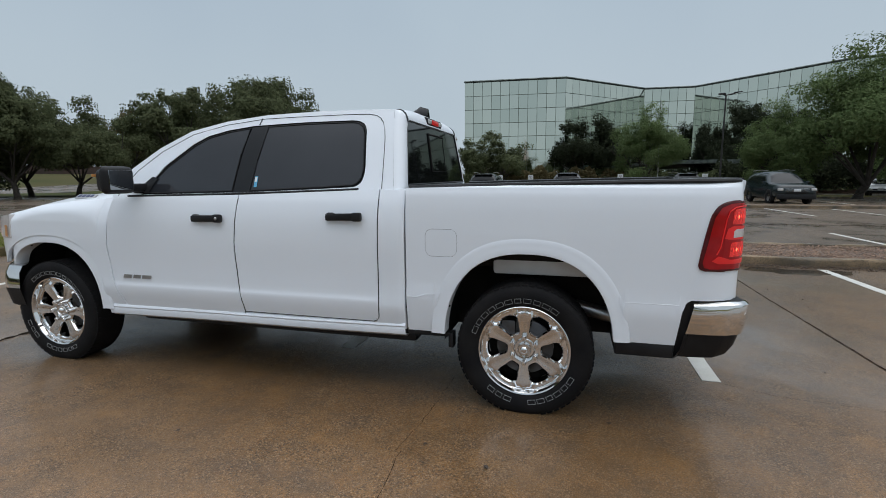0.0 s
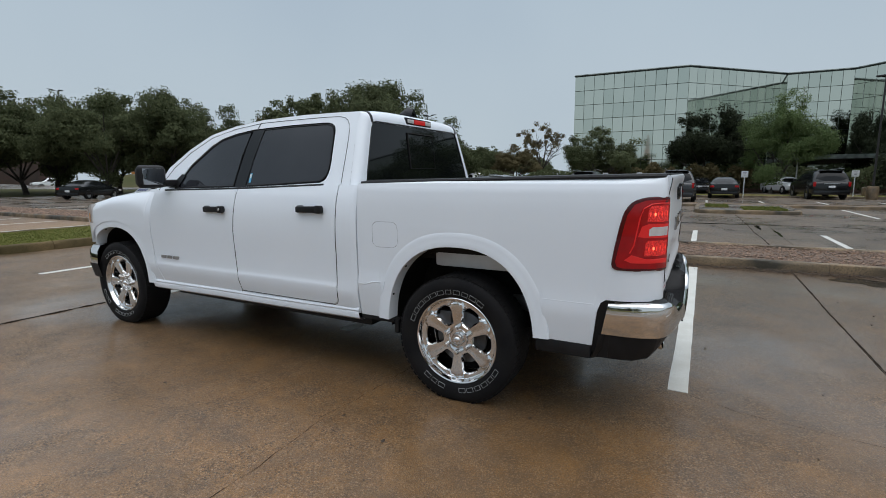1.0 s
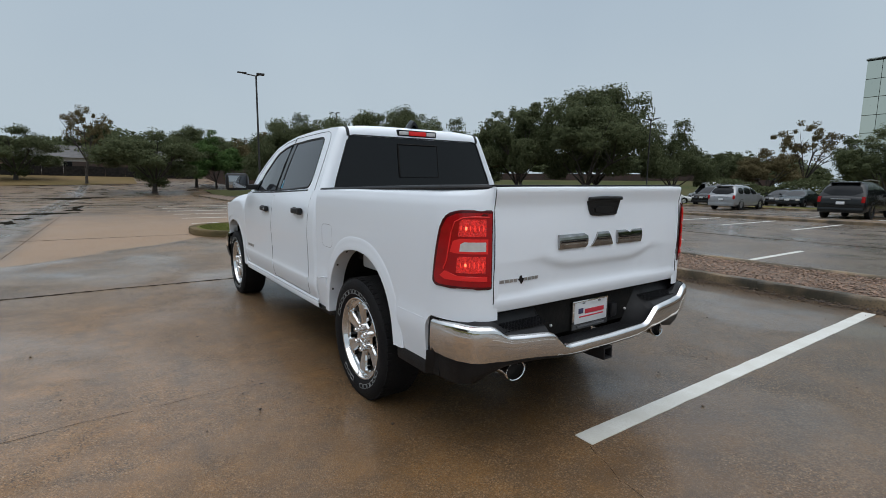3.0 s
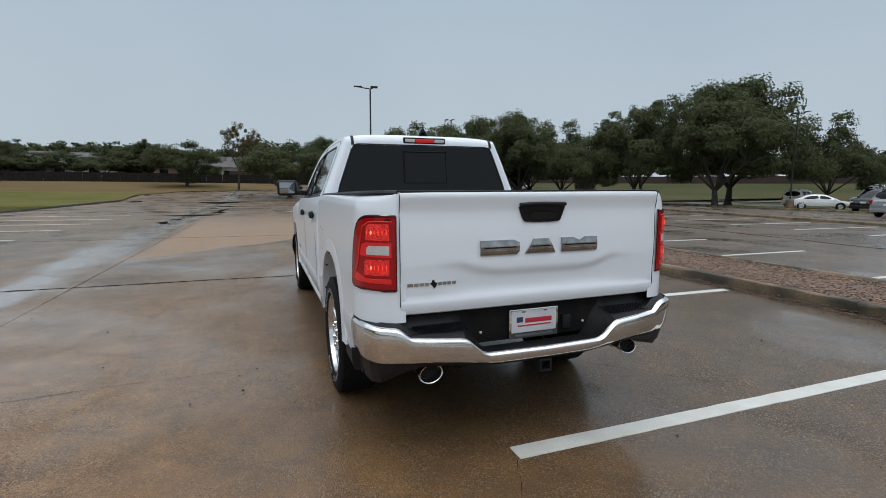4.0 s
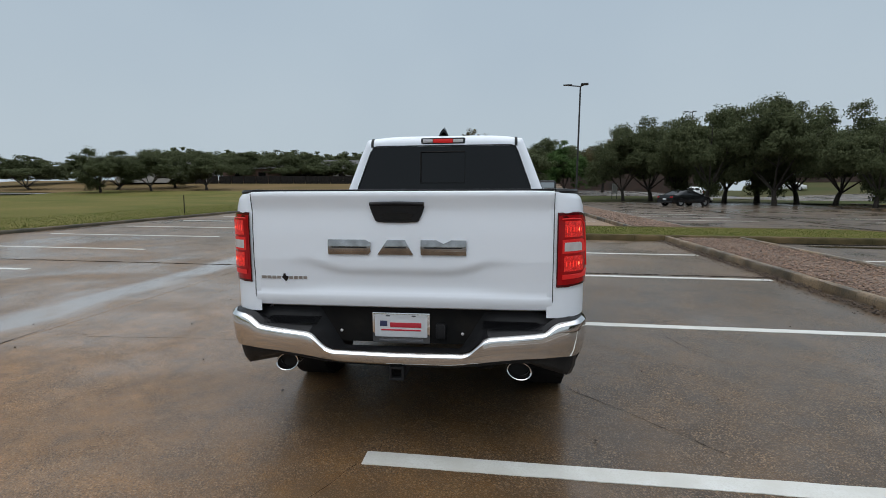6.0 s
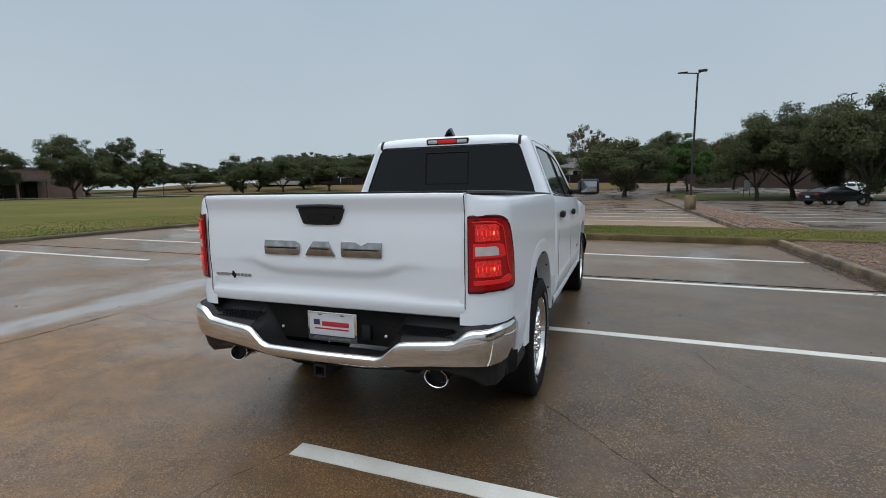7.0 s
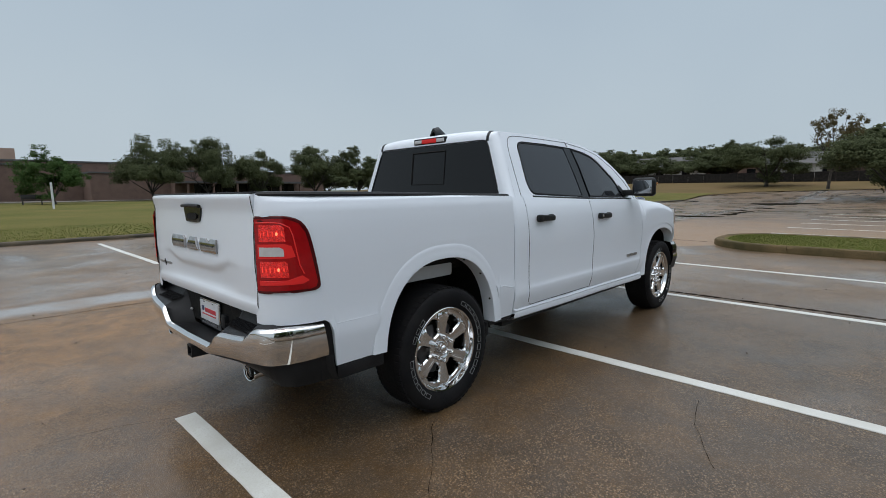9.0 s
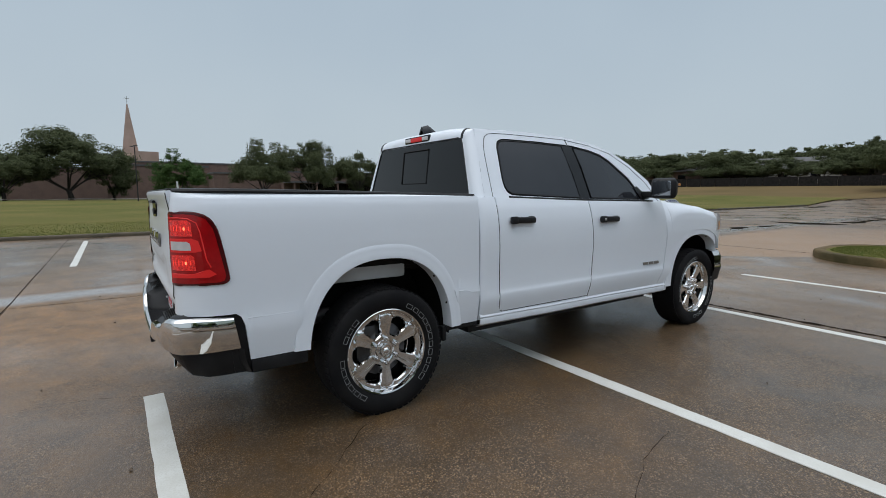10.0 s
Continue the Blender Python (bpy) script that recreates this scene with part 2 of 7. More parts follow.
# leaf green with shade put into the colour
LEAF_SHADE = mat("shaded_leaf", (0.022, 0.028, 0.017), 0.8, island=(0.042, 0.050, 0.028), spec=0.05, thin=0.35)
LEAF_FRESH = mat("fresh_leaf", (0.044, 0.088, 0.026), 0.75, island=(0.086, 0.134, 0.042), spec=0.08, thin=0.35)
LEAF_RUST = mat("autumn_leaf", (0.100, 0.082, 0.040), 0.75, island=(0.155, 0.128, 0.066), spec=0.08, thin=0.4)
PAINT = mat("white_paint", (0.815, 0.852, 0.900), 0.32, coat=0.45, spec=0.35, vary=(0.80, 0.838, 0.888), scale=1.5, bump=0.015, bump_scale=300)
CHROME = mat("chrome", (0.78, 0.77, 0.76), 0.06, 1.0, vary=(0.70, 0.69, 0.68), scale=5)
SILVER = mat("dull_silver", (0.45, 0.45, 0.45), 0.3, 0.9, vary=(0.35, 0.35, 0.35), scale=8)
BLACK = mat("black_plastic", (0.010, 0.010, 0.011), 0.45, spec=0.25, vary=(0.016, 0.016, 0.017), scale=8, bump=0.15, bump_scale=250)
GLOSS = mat("black_gloss", (0.006, 0.006, 0.007), 0.14, spec=0.35, vary=(0.009, 0.009, 0.010), scale=6)
DARK = mat("underbody", (0.007, 0.007, 0.007), 0.75, spec=0.2, vary=(0.016, 0.014, 0.012), scale=5, bump=0.4, bump_scale=40)
SEAM = mat("panel_gap", (0.02, 0.02, 0.022), 0.7, vary=(0.03, 0.03, 0.03), scale=5)
RUBBER = mat("tyre_rubber", (0.008, 0.008, 0.009), 0.7, spec=0.15, vary=(0.014, 0.013, 0.013), scale=6, bump=0.25, bump_scale=140)
LETTER = mat("raised_white_rubber", (0.30, 0.31, 0.31), 0.6, vary=(0.14, 0.145, 0.145), scale=26)
TINT = mat("tinted_glass", (0.004, 0.0045, 0.005), 0.03, spec=0.32, vary=(0.006, 0.0065, 0.0075), scale=1.0)
TINT_SIDE = mat("tinted_side_glass", (0.020, 0.0215, 0.026), 0.02, spec=0.5, vary=(0.028, 0.030, 0.035), scale=1.0)
CHROME_DIM = mat("dark_chrome", (0.46, 0.45, 0.445), 0.09, 1.0, vary=(0.30, 0.29, 0.28), scale=14)
LENS = mat("red_lens", (0.34, 0.004, 0.007), 0.12, coat=0.15, spec=0.3, emit=(1.0, 0.03, 0.025), emit_strength=0.02, vary=(0.26, 0.004, 0.006), scale=20)
LENS_DARK = mat("dark_red_lens", (0.09, 0.004, 0.006), 0.12, coat=0.2, spec=0.3, vary=(0.06, 0.003, 0.004), scale=12)
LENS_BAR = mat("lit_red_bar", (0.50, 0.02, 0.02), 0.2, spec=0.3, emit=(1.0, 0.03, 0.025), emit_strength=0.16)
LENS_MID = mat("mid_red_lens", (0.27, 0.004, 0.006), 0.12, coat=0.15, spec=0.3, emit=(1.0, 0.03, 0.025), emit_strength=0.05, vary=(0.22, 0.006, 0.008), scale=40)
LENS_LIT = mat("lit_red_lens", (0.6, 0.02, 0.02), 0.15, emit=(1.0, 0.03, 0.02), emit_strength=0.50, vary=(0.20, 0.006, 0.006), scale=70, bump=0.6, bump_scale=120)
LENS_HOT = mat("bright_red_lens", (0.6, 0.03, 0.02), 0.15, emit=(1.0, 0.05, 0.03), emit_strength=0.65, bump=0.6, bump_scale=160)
# sparkle of the lit lenses is put into their glow: a cell pattern varies the emission
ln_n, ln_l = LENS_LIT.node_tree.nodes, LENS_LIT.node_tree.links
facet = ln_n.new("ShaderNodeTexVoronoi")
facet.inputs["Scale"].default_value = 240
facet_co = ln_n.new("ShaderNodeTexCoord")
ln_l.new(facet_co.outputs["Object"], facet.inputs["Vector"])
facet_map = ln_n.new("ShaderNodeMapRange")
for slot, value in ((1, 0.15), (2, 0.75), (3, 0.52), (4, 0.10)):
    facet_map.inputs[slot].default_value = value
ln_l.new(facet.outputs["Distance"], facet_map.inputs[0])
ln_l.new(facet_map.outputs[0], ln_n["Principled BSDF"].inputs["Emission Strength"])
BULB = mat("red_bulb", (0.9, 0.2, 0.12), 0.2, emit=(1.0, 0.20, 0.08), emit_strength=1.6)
CAST_IRON = mat("cast_iron", (0.10, 0.10, 0.105), 0.4, 0.8, vary=(0.06, 0.055, 0.05), scale=8)
LENS_CLEAR = mat("clear_lens", (0.60, 0.58, 0.57), 0.15, coat=1.0, vary=(0.53, 0.50, 0.49), scale=25, bump=0.05, bump_scale=200)
AMBER = mat("amber_lens", (0.5, 0.2, 0.06), 0.12, coat=1.0, vary=(0.6, 0.3, 0.1), scale=20)
PLATE = mat("plate_white", (0.72, 0.73, 0.74), 0.35, vary=(0.66, 0.67, 0.69), scale=12)
PRINT_RED = mat("print_red", (0.55, 0.03, 0.05), 0.4)
PRINT_NAVY = mat("print_navy", (0.04, 0.05, 0.12), 0.4)
PRINT_GREY = mat("print_grey", (0.12, 0.12, 0.13), 0.4)
PRINT_BLUE = mat("sticker_blue", (0.10, 0.40, 0.62), 0.4)
MIRROR = mat("mirror_glass", (0.34, 0.35, 0.36), 0.02, 1.0)
BLDG_GLASS = mat("reflective_glazing", (0.60, 0.635, 0.56), 0.045, 1.0, random_mix=(0.50, 0.545, 0.48), bump=0.02, bump_scale=0.6)
MULLION = mat("mullion", (0.15, 0.175, 0.16), 0.4, 0.5, vary=(0.05, 0.06, 0.055), scale=2)
BRICK = mat("brown_brick", (0.165, 0.102, 0.078), 0.8, vary=(0.120, 0.075, 0.060), scale=1.2, bump=0.5, bump_scale=14, fine=(0.23, 0.15, 0.12))
STUCCO = mat("pale_brick", (0.42, 0.29, 0.235), 0.8, vary=(0.36, 0.25, 0.2), scale=0.5, bump=0.4, bump_scale=10)
ROOFING = mat("grey_shingle", (0.085, 0.082, 0.082), 0.85, vary=(0.12, 0.115, 0.112), scale=1.5, bump=0.5, bump_scale=8)
WALL_PALE = mat("pale_siding", (0.42, 0.40, 0.37), 0.7, vary=(0.35, 0.33, 0.31), scale=2)
FENCE = mat("weathered_fence", (0.016, 0.015, 0.014), 0.9, spec=0.05, vary=(0.030, 0.027, 0.025), scale=3, bump=0.4, bump_scale=20)
FENCE_RED = mat("stained_fence", (0.060, 0.034, 0.026), 0.85, vary=(0.040, 0.028, 0.022), scale=0.8, bump=0.4, bump_scale=6)
POLE = mat("dark_pole_paint", (0.025, 0.024, 0.024), 0.45, 0.3, vary=(0.04, 0.037, 0.035), scale=3)
WHITE_METAL = mat("white_metal", (0.62, 0.63, 0.63), 0.4, vary=(0.5, 0.51, 0.51), scale=4)
SILT = mat("wet_silt", (0.012, 0.011, 0.009), 0.75, spec=0.06, vary=(0.022, 0.019, 0.015), scale=2.0)
# rough dirt that shows no sheen even at a low angle
for dirt in (SILT, JOINT):
    next(n for n in dirt.node_tree.nodes if n.type == "BSDF_PRINCIPLED").inputs["IOR"].default_value = 1.0
WATER = mat("puddle_water", (0.018, 0.016, 0.013), 0.01, spec=0.5)
CAR_BLACK = mat("black_car_paint", (0.006, 0.0065, 0.007), 0.2, spec=0.35, coat=0.2, vary=(0.008, 0.0085, 0.009), scale=2)
CAR_TEAL = mat("dark_teal_car_paint", (0.007, 0.014, 0.016), 0.2, spec=0.4, coat=0.2, vary=(0.009, 0.017, 0.019), scale=2)
CAR_WHITE = mat("white_car_paint", (0.72, 0.73, 0.73), 0.25, coat=1.0, vary=(0.68, 0.69, 0.69), scale=2)
CAR_CHARCOAL = mat("charcoal_car_paint", (0.016, 0.016, 0.018), 0.25, coat=0.4, vary=(0.022, 0.022, 0.024), scale=2)
CAR_GREY = mat("silver_car_paint", (0.30, 0.31, 0.32), 0.25, 0.4, coat=0.6, vary=(0.26, 0.27, 0.28), scale=2)
CAR_GLASS = mat("car_glass", (0.006, 0.007, 0.008), 0.06, spec=0.22, vary=(0.010, 0.011, 0.012), scale=2)
DEBRIS = mat("leaf_litter", (0.035, 0.022, 0.014), 0.6, island=(0.10, 0.06, 0.03))


# ---- mesh helpers ----
def finish(name, bm, material, parent=None, label="", smooth=38):
    me = bpy.data.meshes.new(name)
    bm.to_mesh(me)
    bm.free()
    me.materials.append(material)
    if smooth:
        me.polygons.foreach_set("use_smooth", [True] * len(me.polygons))
        me.set_sharp_from_angle(angle=radians(smooth))
    ob = new(name, me)
    if parent:
        ob.parent = parent
    if label:
        tagged(ob, label)
    return ob


def part(name, bm, material, parent, label="", smooth=38):
    return finish(name, bm, material, parent, label, smooth)


def thing(name, label, category, x=0, y=0, z=0, rz=0, group="", kind=""):
    ob = new(name)
    ob.empty_display_size = 0.1
    ob.matrix_world = pose(x, y, z, 0, 0, rz)
    return tagged(ob, label, category, group, kind)


def lerp_table(table):
    xs, ys = zip(*table)
    return lambda v: float(np.interp(v, xs, ys))


def grid(bm, us, vs, f):
    """A sheet over two lists of parameters; returns its rows of vertices."""
    rows = [[bm.verts.new(f(u, v)) for v in vs] for u in us]
    for a, b in zip(rows, rows[1:]):
        for i in range(len(vs) - 1):
            bm.faces.new((a[i], b[i], b[i + 1], a[i + 1]))
    return rows


def rim(bm, rows, shift):
    """Turns the edge of a sheet inwards, so that it has thickness."""
    loop = [r[0] for r in rows] + rows[-1][1:] + [r[-1] for r in rows[-2::-1]] + rows[0][-2:0:-1]
    back = [bm.verts.new(v.co + Vector(shift(v.co))) for v in loop]
    for i in range(len(loop)):
        j = (i + 1) % len(loop)
        bm.faces.new((loop[i], back[i], back[j], loop[j]))


def tube(bm, pts, r, n=8, closed=False, flat=1.0):
    pts = [Vector(p) for p in pts]
    rings = []
    for i, p in enumerate(pts):
        a = pts[i - 1] if (i or closed) else p
        b = pts[(i + 1) % len(pts)] if (i < len(pts) - 1 or closed) else p
        d = (b - a).normalized()
        s = d.cross(Vector((0, 0, 1)) if abs(d.z) < 0.9 else Vector((1, 0, 0))).normalized()
        q = d.cross(s)
        rr = r[i] if isinstance(r, (list, tuple)) else r
        rings.append([bm.verts.new(p + (s * math.cos(k * math.tau / n) + q * math.sin(k * math.tau / n) * flat) * rr) for k in range(n)])
    for i in range(len(rings) - (0 if closed else 1)):
        a, b = rings[i], rings[(i + 1) % len(rings)]
        for k in range(n):
            bm.faces.new((a[k], a[(k + 1) % n], b[(k + 1) % n], b[k]))
    if not closed:
        bm.faces.new(rings[0][::-1])
        bm.faces.new(rings[-1])


def box(bm, c, s, bevel=0.0, m=None, seg=2):
    got = bmesh.ops.create_cube(bm, size=1)["verts"]
    bmesh.ops.scale(bm, vec=s, verts=got)
    if bevel:
        edges = list({e for v in got for e in v.link_edges})
        res = bmesh.ops.bevel(bm, geom=edges, offset=bevel, segments=seg, affect="EDGES", profile=0.6)
        got = list({v for f in res["faces"] for v in f.verts} | {v for v in got if v.is_valid})
    bmesh.ops.translate(bm, vec=c, verts=got)
    if m is not None:
        bmesh.ops.transform(bm, matrix=m, verts=got)
    return got


def lathe(bm, profile, n=48, closed=False):
    """Turns (radius, x) pairs round the x axis."""
    rings = [[bm.verts.new((x, r * math.cos(k * math.tau / n), r * math.sin(k * math.tau / n))) for k in range(n)] for r, x in profile]
    m = len(rings)
    for i in range(m if closed else m - 1):
        a, b = rings[i], rings[(i + 1) % m]
        for k in range(n):
            bm.faces.new((a[k], a[(k + 1) % n], b[(k + 1) % n], b[k]))
    return rings


def slab(bm, outline, place, depth):
    """A plate from a flat outline; place() lifts (u, v, d) into space."""
    top = [bm.verts.new(place(u, v, depth)) for u, v in outline]
    low = [bm.verts.new(place(u, v, 0.0)) for u, v in outline]
    bm.faces.new(top)
    bm.faces.new(low[::-1])
    for i in range(len(top)):
        j = (i + 1) % len(top)
        bm.faces.new((top[i], low[i], low[j], top[j]))


def soften(poly, times=2):
    """Rounds the corners of a closed outline."""
    for _ in range(times):
        out = []
        for (a, b), (c, d) in zip(poly, poly[1:] + poly[:1]):
            out += [(a * 0.75 + c * 0.25, b * 0.75 + d * 0.25), (a * 0.25 + c * 0.75, b * 0.25 + d * 0.75)]
        poly = out
    return poly


def cast(poly, c, angle):
    """How far a ray from c at that angle runs to the outline."""
    dx, dy = math.cos(angle), math.sin(angle)
    best = None
    for (x1, y1), (x2, y2) in zip(poly, poly[1:] + poly[:1]):
        ex, ey = x2 - x1, y2 - y1
        den = dx * ey - dy * ex
        if abs(den) < 1e-9:
            continue
        t = ((x1 - c[0]) * ey - (y1 - c[1]) * ex) / den
        u = ((x1 - c[0]) * dy - (y1 - c[1]) * dx) / den
        if t > 0 and -1e-6 <= u <= 1 + 1e-6 and (best is None or t > best):
            best = t
    return best or 0.01


def collar(bm, outer, inner, c, lift, n=120, lip=0.02, lipdir=(0, 0, 0)):
    """A sheet between two outlines, lifted into space, with an inward lip at its opening."""
    rings = []
    angles = sorted({k * math.tau / n for k in range(n)} | {math.atan2(y - c[1], x - c[0]) % math.tau for x, y in outer + inner})
    for f in (1.0, 0.66, 0.33, 0.0):
        ring = []
        for a in angles:
            o, i = cast(outer, c, a), cast(inner, c, a)
            d = i + (o - i) * f
            ring.append(bm.verts.new(lift(c[0] + d * math.cos(a), c[1] + d * math.sin(a))))
        rings.append(ring)
    rings.append([bm.verts.new(v.co + Vector(lipdir) * lip) for v in rings[-1]])
    for a, b in zip(rings, rings[1:]):
        for k in range(len(angles)):
            j = (k + 1) % len(angles)
            bm.faces.new((a[k], a[j], b[j], b[k]))


def cover(bm, poly, lift, n=64, c=None, rings=6):
    """A filled sheet inside an outline."""
    c = c or (sum(p[0] for p in poly) / len(poly), sum(p[1] for p in poly) / len(poly))
    angles = sorted({k * math.tau / n for k in range(n)} | {math.atan2(y - c[1], x - c[0]) % math.tau for x, y in poly})
    mid_v = bm.verts.new(lift(*c))
    last = None
    for r in range(1, rings + 1):
        ring = [bm.verts.new(lift(c[0] + cast(poly, c, a) * r / rings * math.cos(a), c[1] + cast(poly, c, a) * r / rings * math.sin(a))) for a in angles]
        for k in range(len(angles)):
            j = (k + 1) % len(angles)
            if last:
                bm.faces.new((last[k], ring[k], ring[j], last[j]))
            else:
                bm.faces.new((mid_v, ring[k], ring[j]))
        last = ring
    return last


# ---- the pickup truck ----
truck = thing("pickup_truck", "white crew-cab pickup truck with chrome wheels parked on wet concrete", "pickup truck")
truck.matrix_world = pose(0, 0, 0, 0, -0.55, 0)

side_x = lerp_table([(0.40, 0.925), (0.47, 0.953), (0.60, 0.984), (0.645, 0.988), (0.658, 0.9872), (0.680, 0.980), (0.80, 0.978), (1.0, 0.983), (1.12, 0.978),
                     (1.20, 0.968), (1.28, 0.951), (1.345, 0.926), (1.40, 0.905)])
bed_x = lerp_table([(0.40, 0.930), (0.50, 0.955), (0.66, 0.978), (0.725, 0.982), (0.745, 0.972), (0.90, 0.972), (1.10, 0.972), (1.25, 0.966), (1.33, 0.957),
                    (1.372, 0.944), (1.396, 0.915), (1.402, 0.88)])
belt = lerp_table([(0.70, 1.362), (0.90, 1.362), (1.93, 1.326), (3.02, 1.305)])
roof_edge = [(3.06, 1.30), (2.98, 1.43), (2.93, 1.505), (2.70, 1.655), (2.44, 1.775), (2.15, 1.835), (1.84, 1.868), (1.40, 1.880), (1.0, 1.874), (0.879, 1.866)]
roof_z = lerp_table(sorted(roof_edge))


def green_x(y, z):
    """Half-width of the cab above the belt line."""
    return 0.918 - 0.385 * (z - 1.34) - 0.05 * max(0.0, z - 1.72) - 0.03 * max(0.0, y - 2.3)


def arch(y, yc, a, b):
    d = abs(y - yc)
    return 0.42 + b * (1 - (d / a) ** 2.4) ** (1 / 2.4) if d < a else 0.0


def columns(a, b, n, extra=()):
    return sorted({round(a + (b - a) * i / n, 4) for i in range(n + 1)} | {round(e, 4) for e in extra if min(a, b) < e < max(a, b)})


FRONT_C = 3.672
arch_cols = [math.cos(k * math.pi / 40) for k in range(41)]
VS = [i / 22 for i in range(23)]


def side_panel(name, sgn, ys, front_back, low, high, xf, label=""):
    bm = bmesh.new()
    rows = grid(bm, ys, VS, lambda u, v: front_back(u, low(u) + (high(u) - low(u)) * v, xf, sgn))
    rim(bm, rows, lambda co: (-sgn * 0.03, 0, 0))
    return part(name, bm, PAINT, truck, label)


def bed_place(s, z, xf, sgn):
    """s runs back along the bed: straight, then round the rear corner."""
    w = xf(z)
    if s > -0.90:
        return (sgn * w, s, z)
    a = min(1.0, (-0.90 - s) / 0.29) * math.pi / 2
    deep = float(np.interp(z, [1.30, 1.36, 1.392], [0.246, 0.240, 0.236]))
    return (sgn * (w - (w - 0.788) * (1 - math.cos(a))), -0.90 - deep * math.sin(a), z)


def nose_place(s, z, xf, sgn):
    w = xf(z)
    if s < 3.98:
        return (sgn * w, s, z)
    a = min(1.0, (s - 3.98) / 0.45) * math.pi / 2
    return (sgn * (w - 0.24 * (1 - math.cos(a))), 3.98 + 0.36 * math.sin(a), z)


door_f = lerp_table([(0.43, 2.925), (0.50, 2.965), (0.70, 3.045), (0.92, 3.075), (1.15, 3.06), (1.31, 3.005)])
door_m = lerp_table([(0.43, 1.915), (0.55, 1.925), (0.72, 1.950), (0.95, 1.965), (1.15, 1.950), (1.33, 1.930)])
door_r = lerp_table([(0.515, 0.960), (0.525, 0.935), (0.545, 0.920), (0.58, 0.915), (1.36, 0.910)])


def door_panel(name, sgn, fore, aft, low):
    bm = bmesh.new()

    heights = [low, low + 0.03] + [z for z in (0.56, 0.60, 0.64, 0.655, 0.664, 0.673, 0.69, 0.72, 0.76, 0.80, 0.85, 0.90, 0.95, 1.0, 1.05, 1.10, 1.14, 1.18, 1.21, 1.24, 1.265, 1.29) if z > low + 0.03]

    def place(u, k):
        ym = aft(0.9) + (fore(0.9) - aft(0.9)) * u
        top = belt(ym) - 0.002
        n = len(heights)
        z = heights[int(k)] if k < n else heights[-1] + (top - heights[-1]) * (k - n + 1) / 4
        y = aft(z) + 0.004 + (fore(z) - 0.004 - aft(z) - 0.004) * u
        return (sgn * side_x(z), y, z)

    rows = grid(bm, [i / 24 for i in range(25)], range(len(heights) + 4), place)
    rim(bm, rows, lambda co: (-sgn * 0.04, 0, 0))
    return part(name, bm, PAINT, truck)


def flare(sgn, yc, a, b, foot_f, foot_r):
    """The raised lip round a wheel opening."""
    bm = bmesh.new()
    profile = [(0.094, -0.006), (0.089, 0.004), (0.080, 0.007), (0.060, 0.008), (0.035, 0.010), (0.008, 0.014), (0.002, 0.013), (0.0, 0.009), (0.0, -0.004), (0.0, -0.09)]
    path = []
    for k in range(61):
        th = math.pi * k / 60
        c, s = math.cos(th), math.sin(th)
        e = 2 / 2.35
        path.append((math.copysign(abs(c) ** e, c), abs(s) ** e))
    path = [(1.0, None, foot_f)] + [(c, s, 0) for c, s in path] + [(-1.0, None, foot_r)]

    def place(i, k):
        c, s, foot = path[int(i)]
        out, proud = profile[int(k)]
        y = yc + (a + out * 0.95) * c
        z = foot if s is None else 0.42 + (b + out) * s
        z = max(z, foot_f if c > 0 else foot_r)
        turn = min(1.0, max(0.0, (y - 3.98) / 0.45)) * math.pi / 2
        return (sgn * (0.968 + proud - 0.24 * (1 - math.cos(turn))), y - max(0.0, y - 3.98) * 0.20, z)

    grid(bm, range(len(path)), range(len(profile)), place)
    fl = part("wheel_arch_flare", bm, PAINT, truck, "", 24)
    # clips along the inner lip
    for th in (20, 45, 70):
        cb = bmesh.new()
        bmesh.ops.create_uvsphere(cb, u_segments=8, v_segments=6, radius=0.008,
                                  matrix=Matrix.Translation((sgn * 0.955, yc + (a - 0.001) * math.cos(radians(th)) ** 0.85, 0.42 + (b - 0.001) * math.sin(radians(th)) ** 0.85)))
        part("clip", cb, BLACK, fl)
    # dark inner liner
    bm = bmesh.new()

    def shell(i, k):
        c, s, foot = path[int(i)]
        z = foot if s is None else 0.42 + (b + 0.012) * s
        return (sgn * (0.93 - 0.38 * k), yc + (a + 0.012) * c, z)

    grid(bm, range(len(path)), (0.0, 0.5, 1.0), shell)
    grid(bm, range(len(path)), (0.0, 1.0), lambda i, k: ((sgn * 0.55), shell(i, 1)[1], 0.42 + (shell(i, 1)[2] - 0.42) * k))
    part("wheel_well_liner", bm, DARK, truck)


def seam(name, pts, r=0.0035, material=SEAM, n=6, closed=False, parent=None):
    bm = bmesh.new()
    tube(bm, pts, r, n, closed)
    return part(name, bm, material, parent or truck, smooth=60)


dlo = [(2.79, 1.322), (2.62, 1.525), (2.40, 1.680), (2.28, 1.735), (2.13, 1.770), (1.92, 1.796), (1.50, 1.808), (1.17, 1.808), (1.135, 1.805), (1.105, 1.797), (1.080, 1.783), (1.064, 1.763), (1.054, 1.735),
       (1.031, 1.50), (1.032, 1.46), (1.037, 1.43), (1.049, 1.402), (1.070, 1.384), (1.10, 1.372), (1.45, 1.356), (1.93, 1.338), (2.40, 1.329)]
front_pane = [(2.755, 1.334), (2.605, 1.512), (2.39, 1.665), (2.27, 1.722), (2.12, 1.757), (1.945, 1.779), (1.985, 1.60), (2.005, 1.350), (2.40, 1.341)]
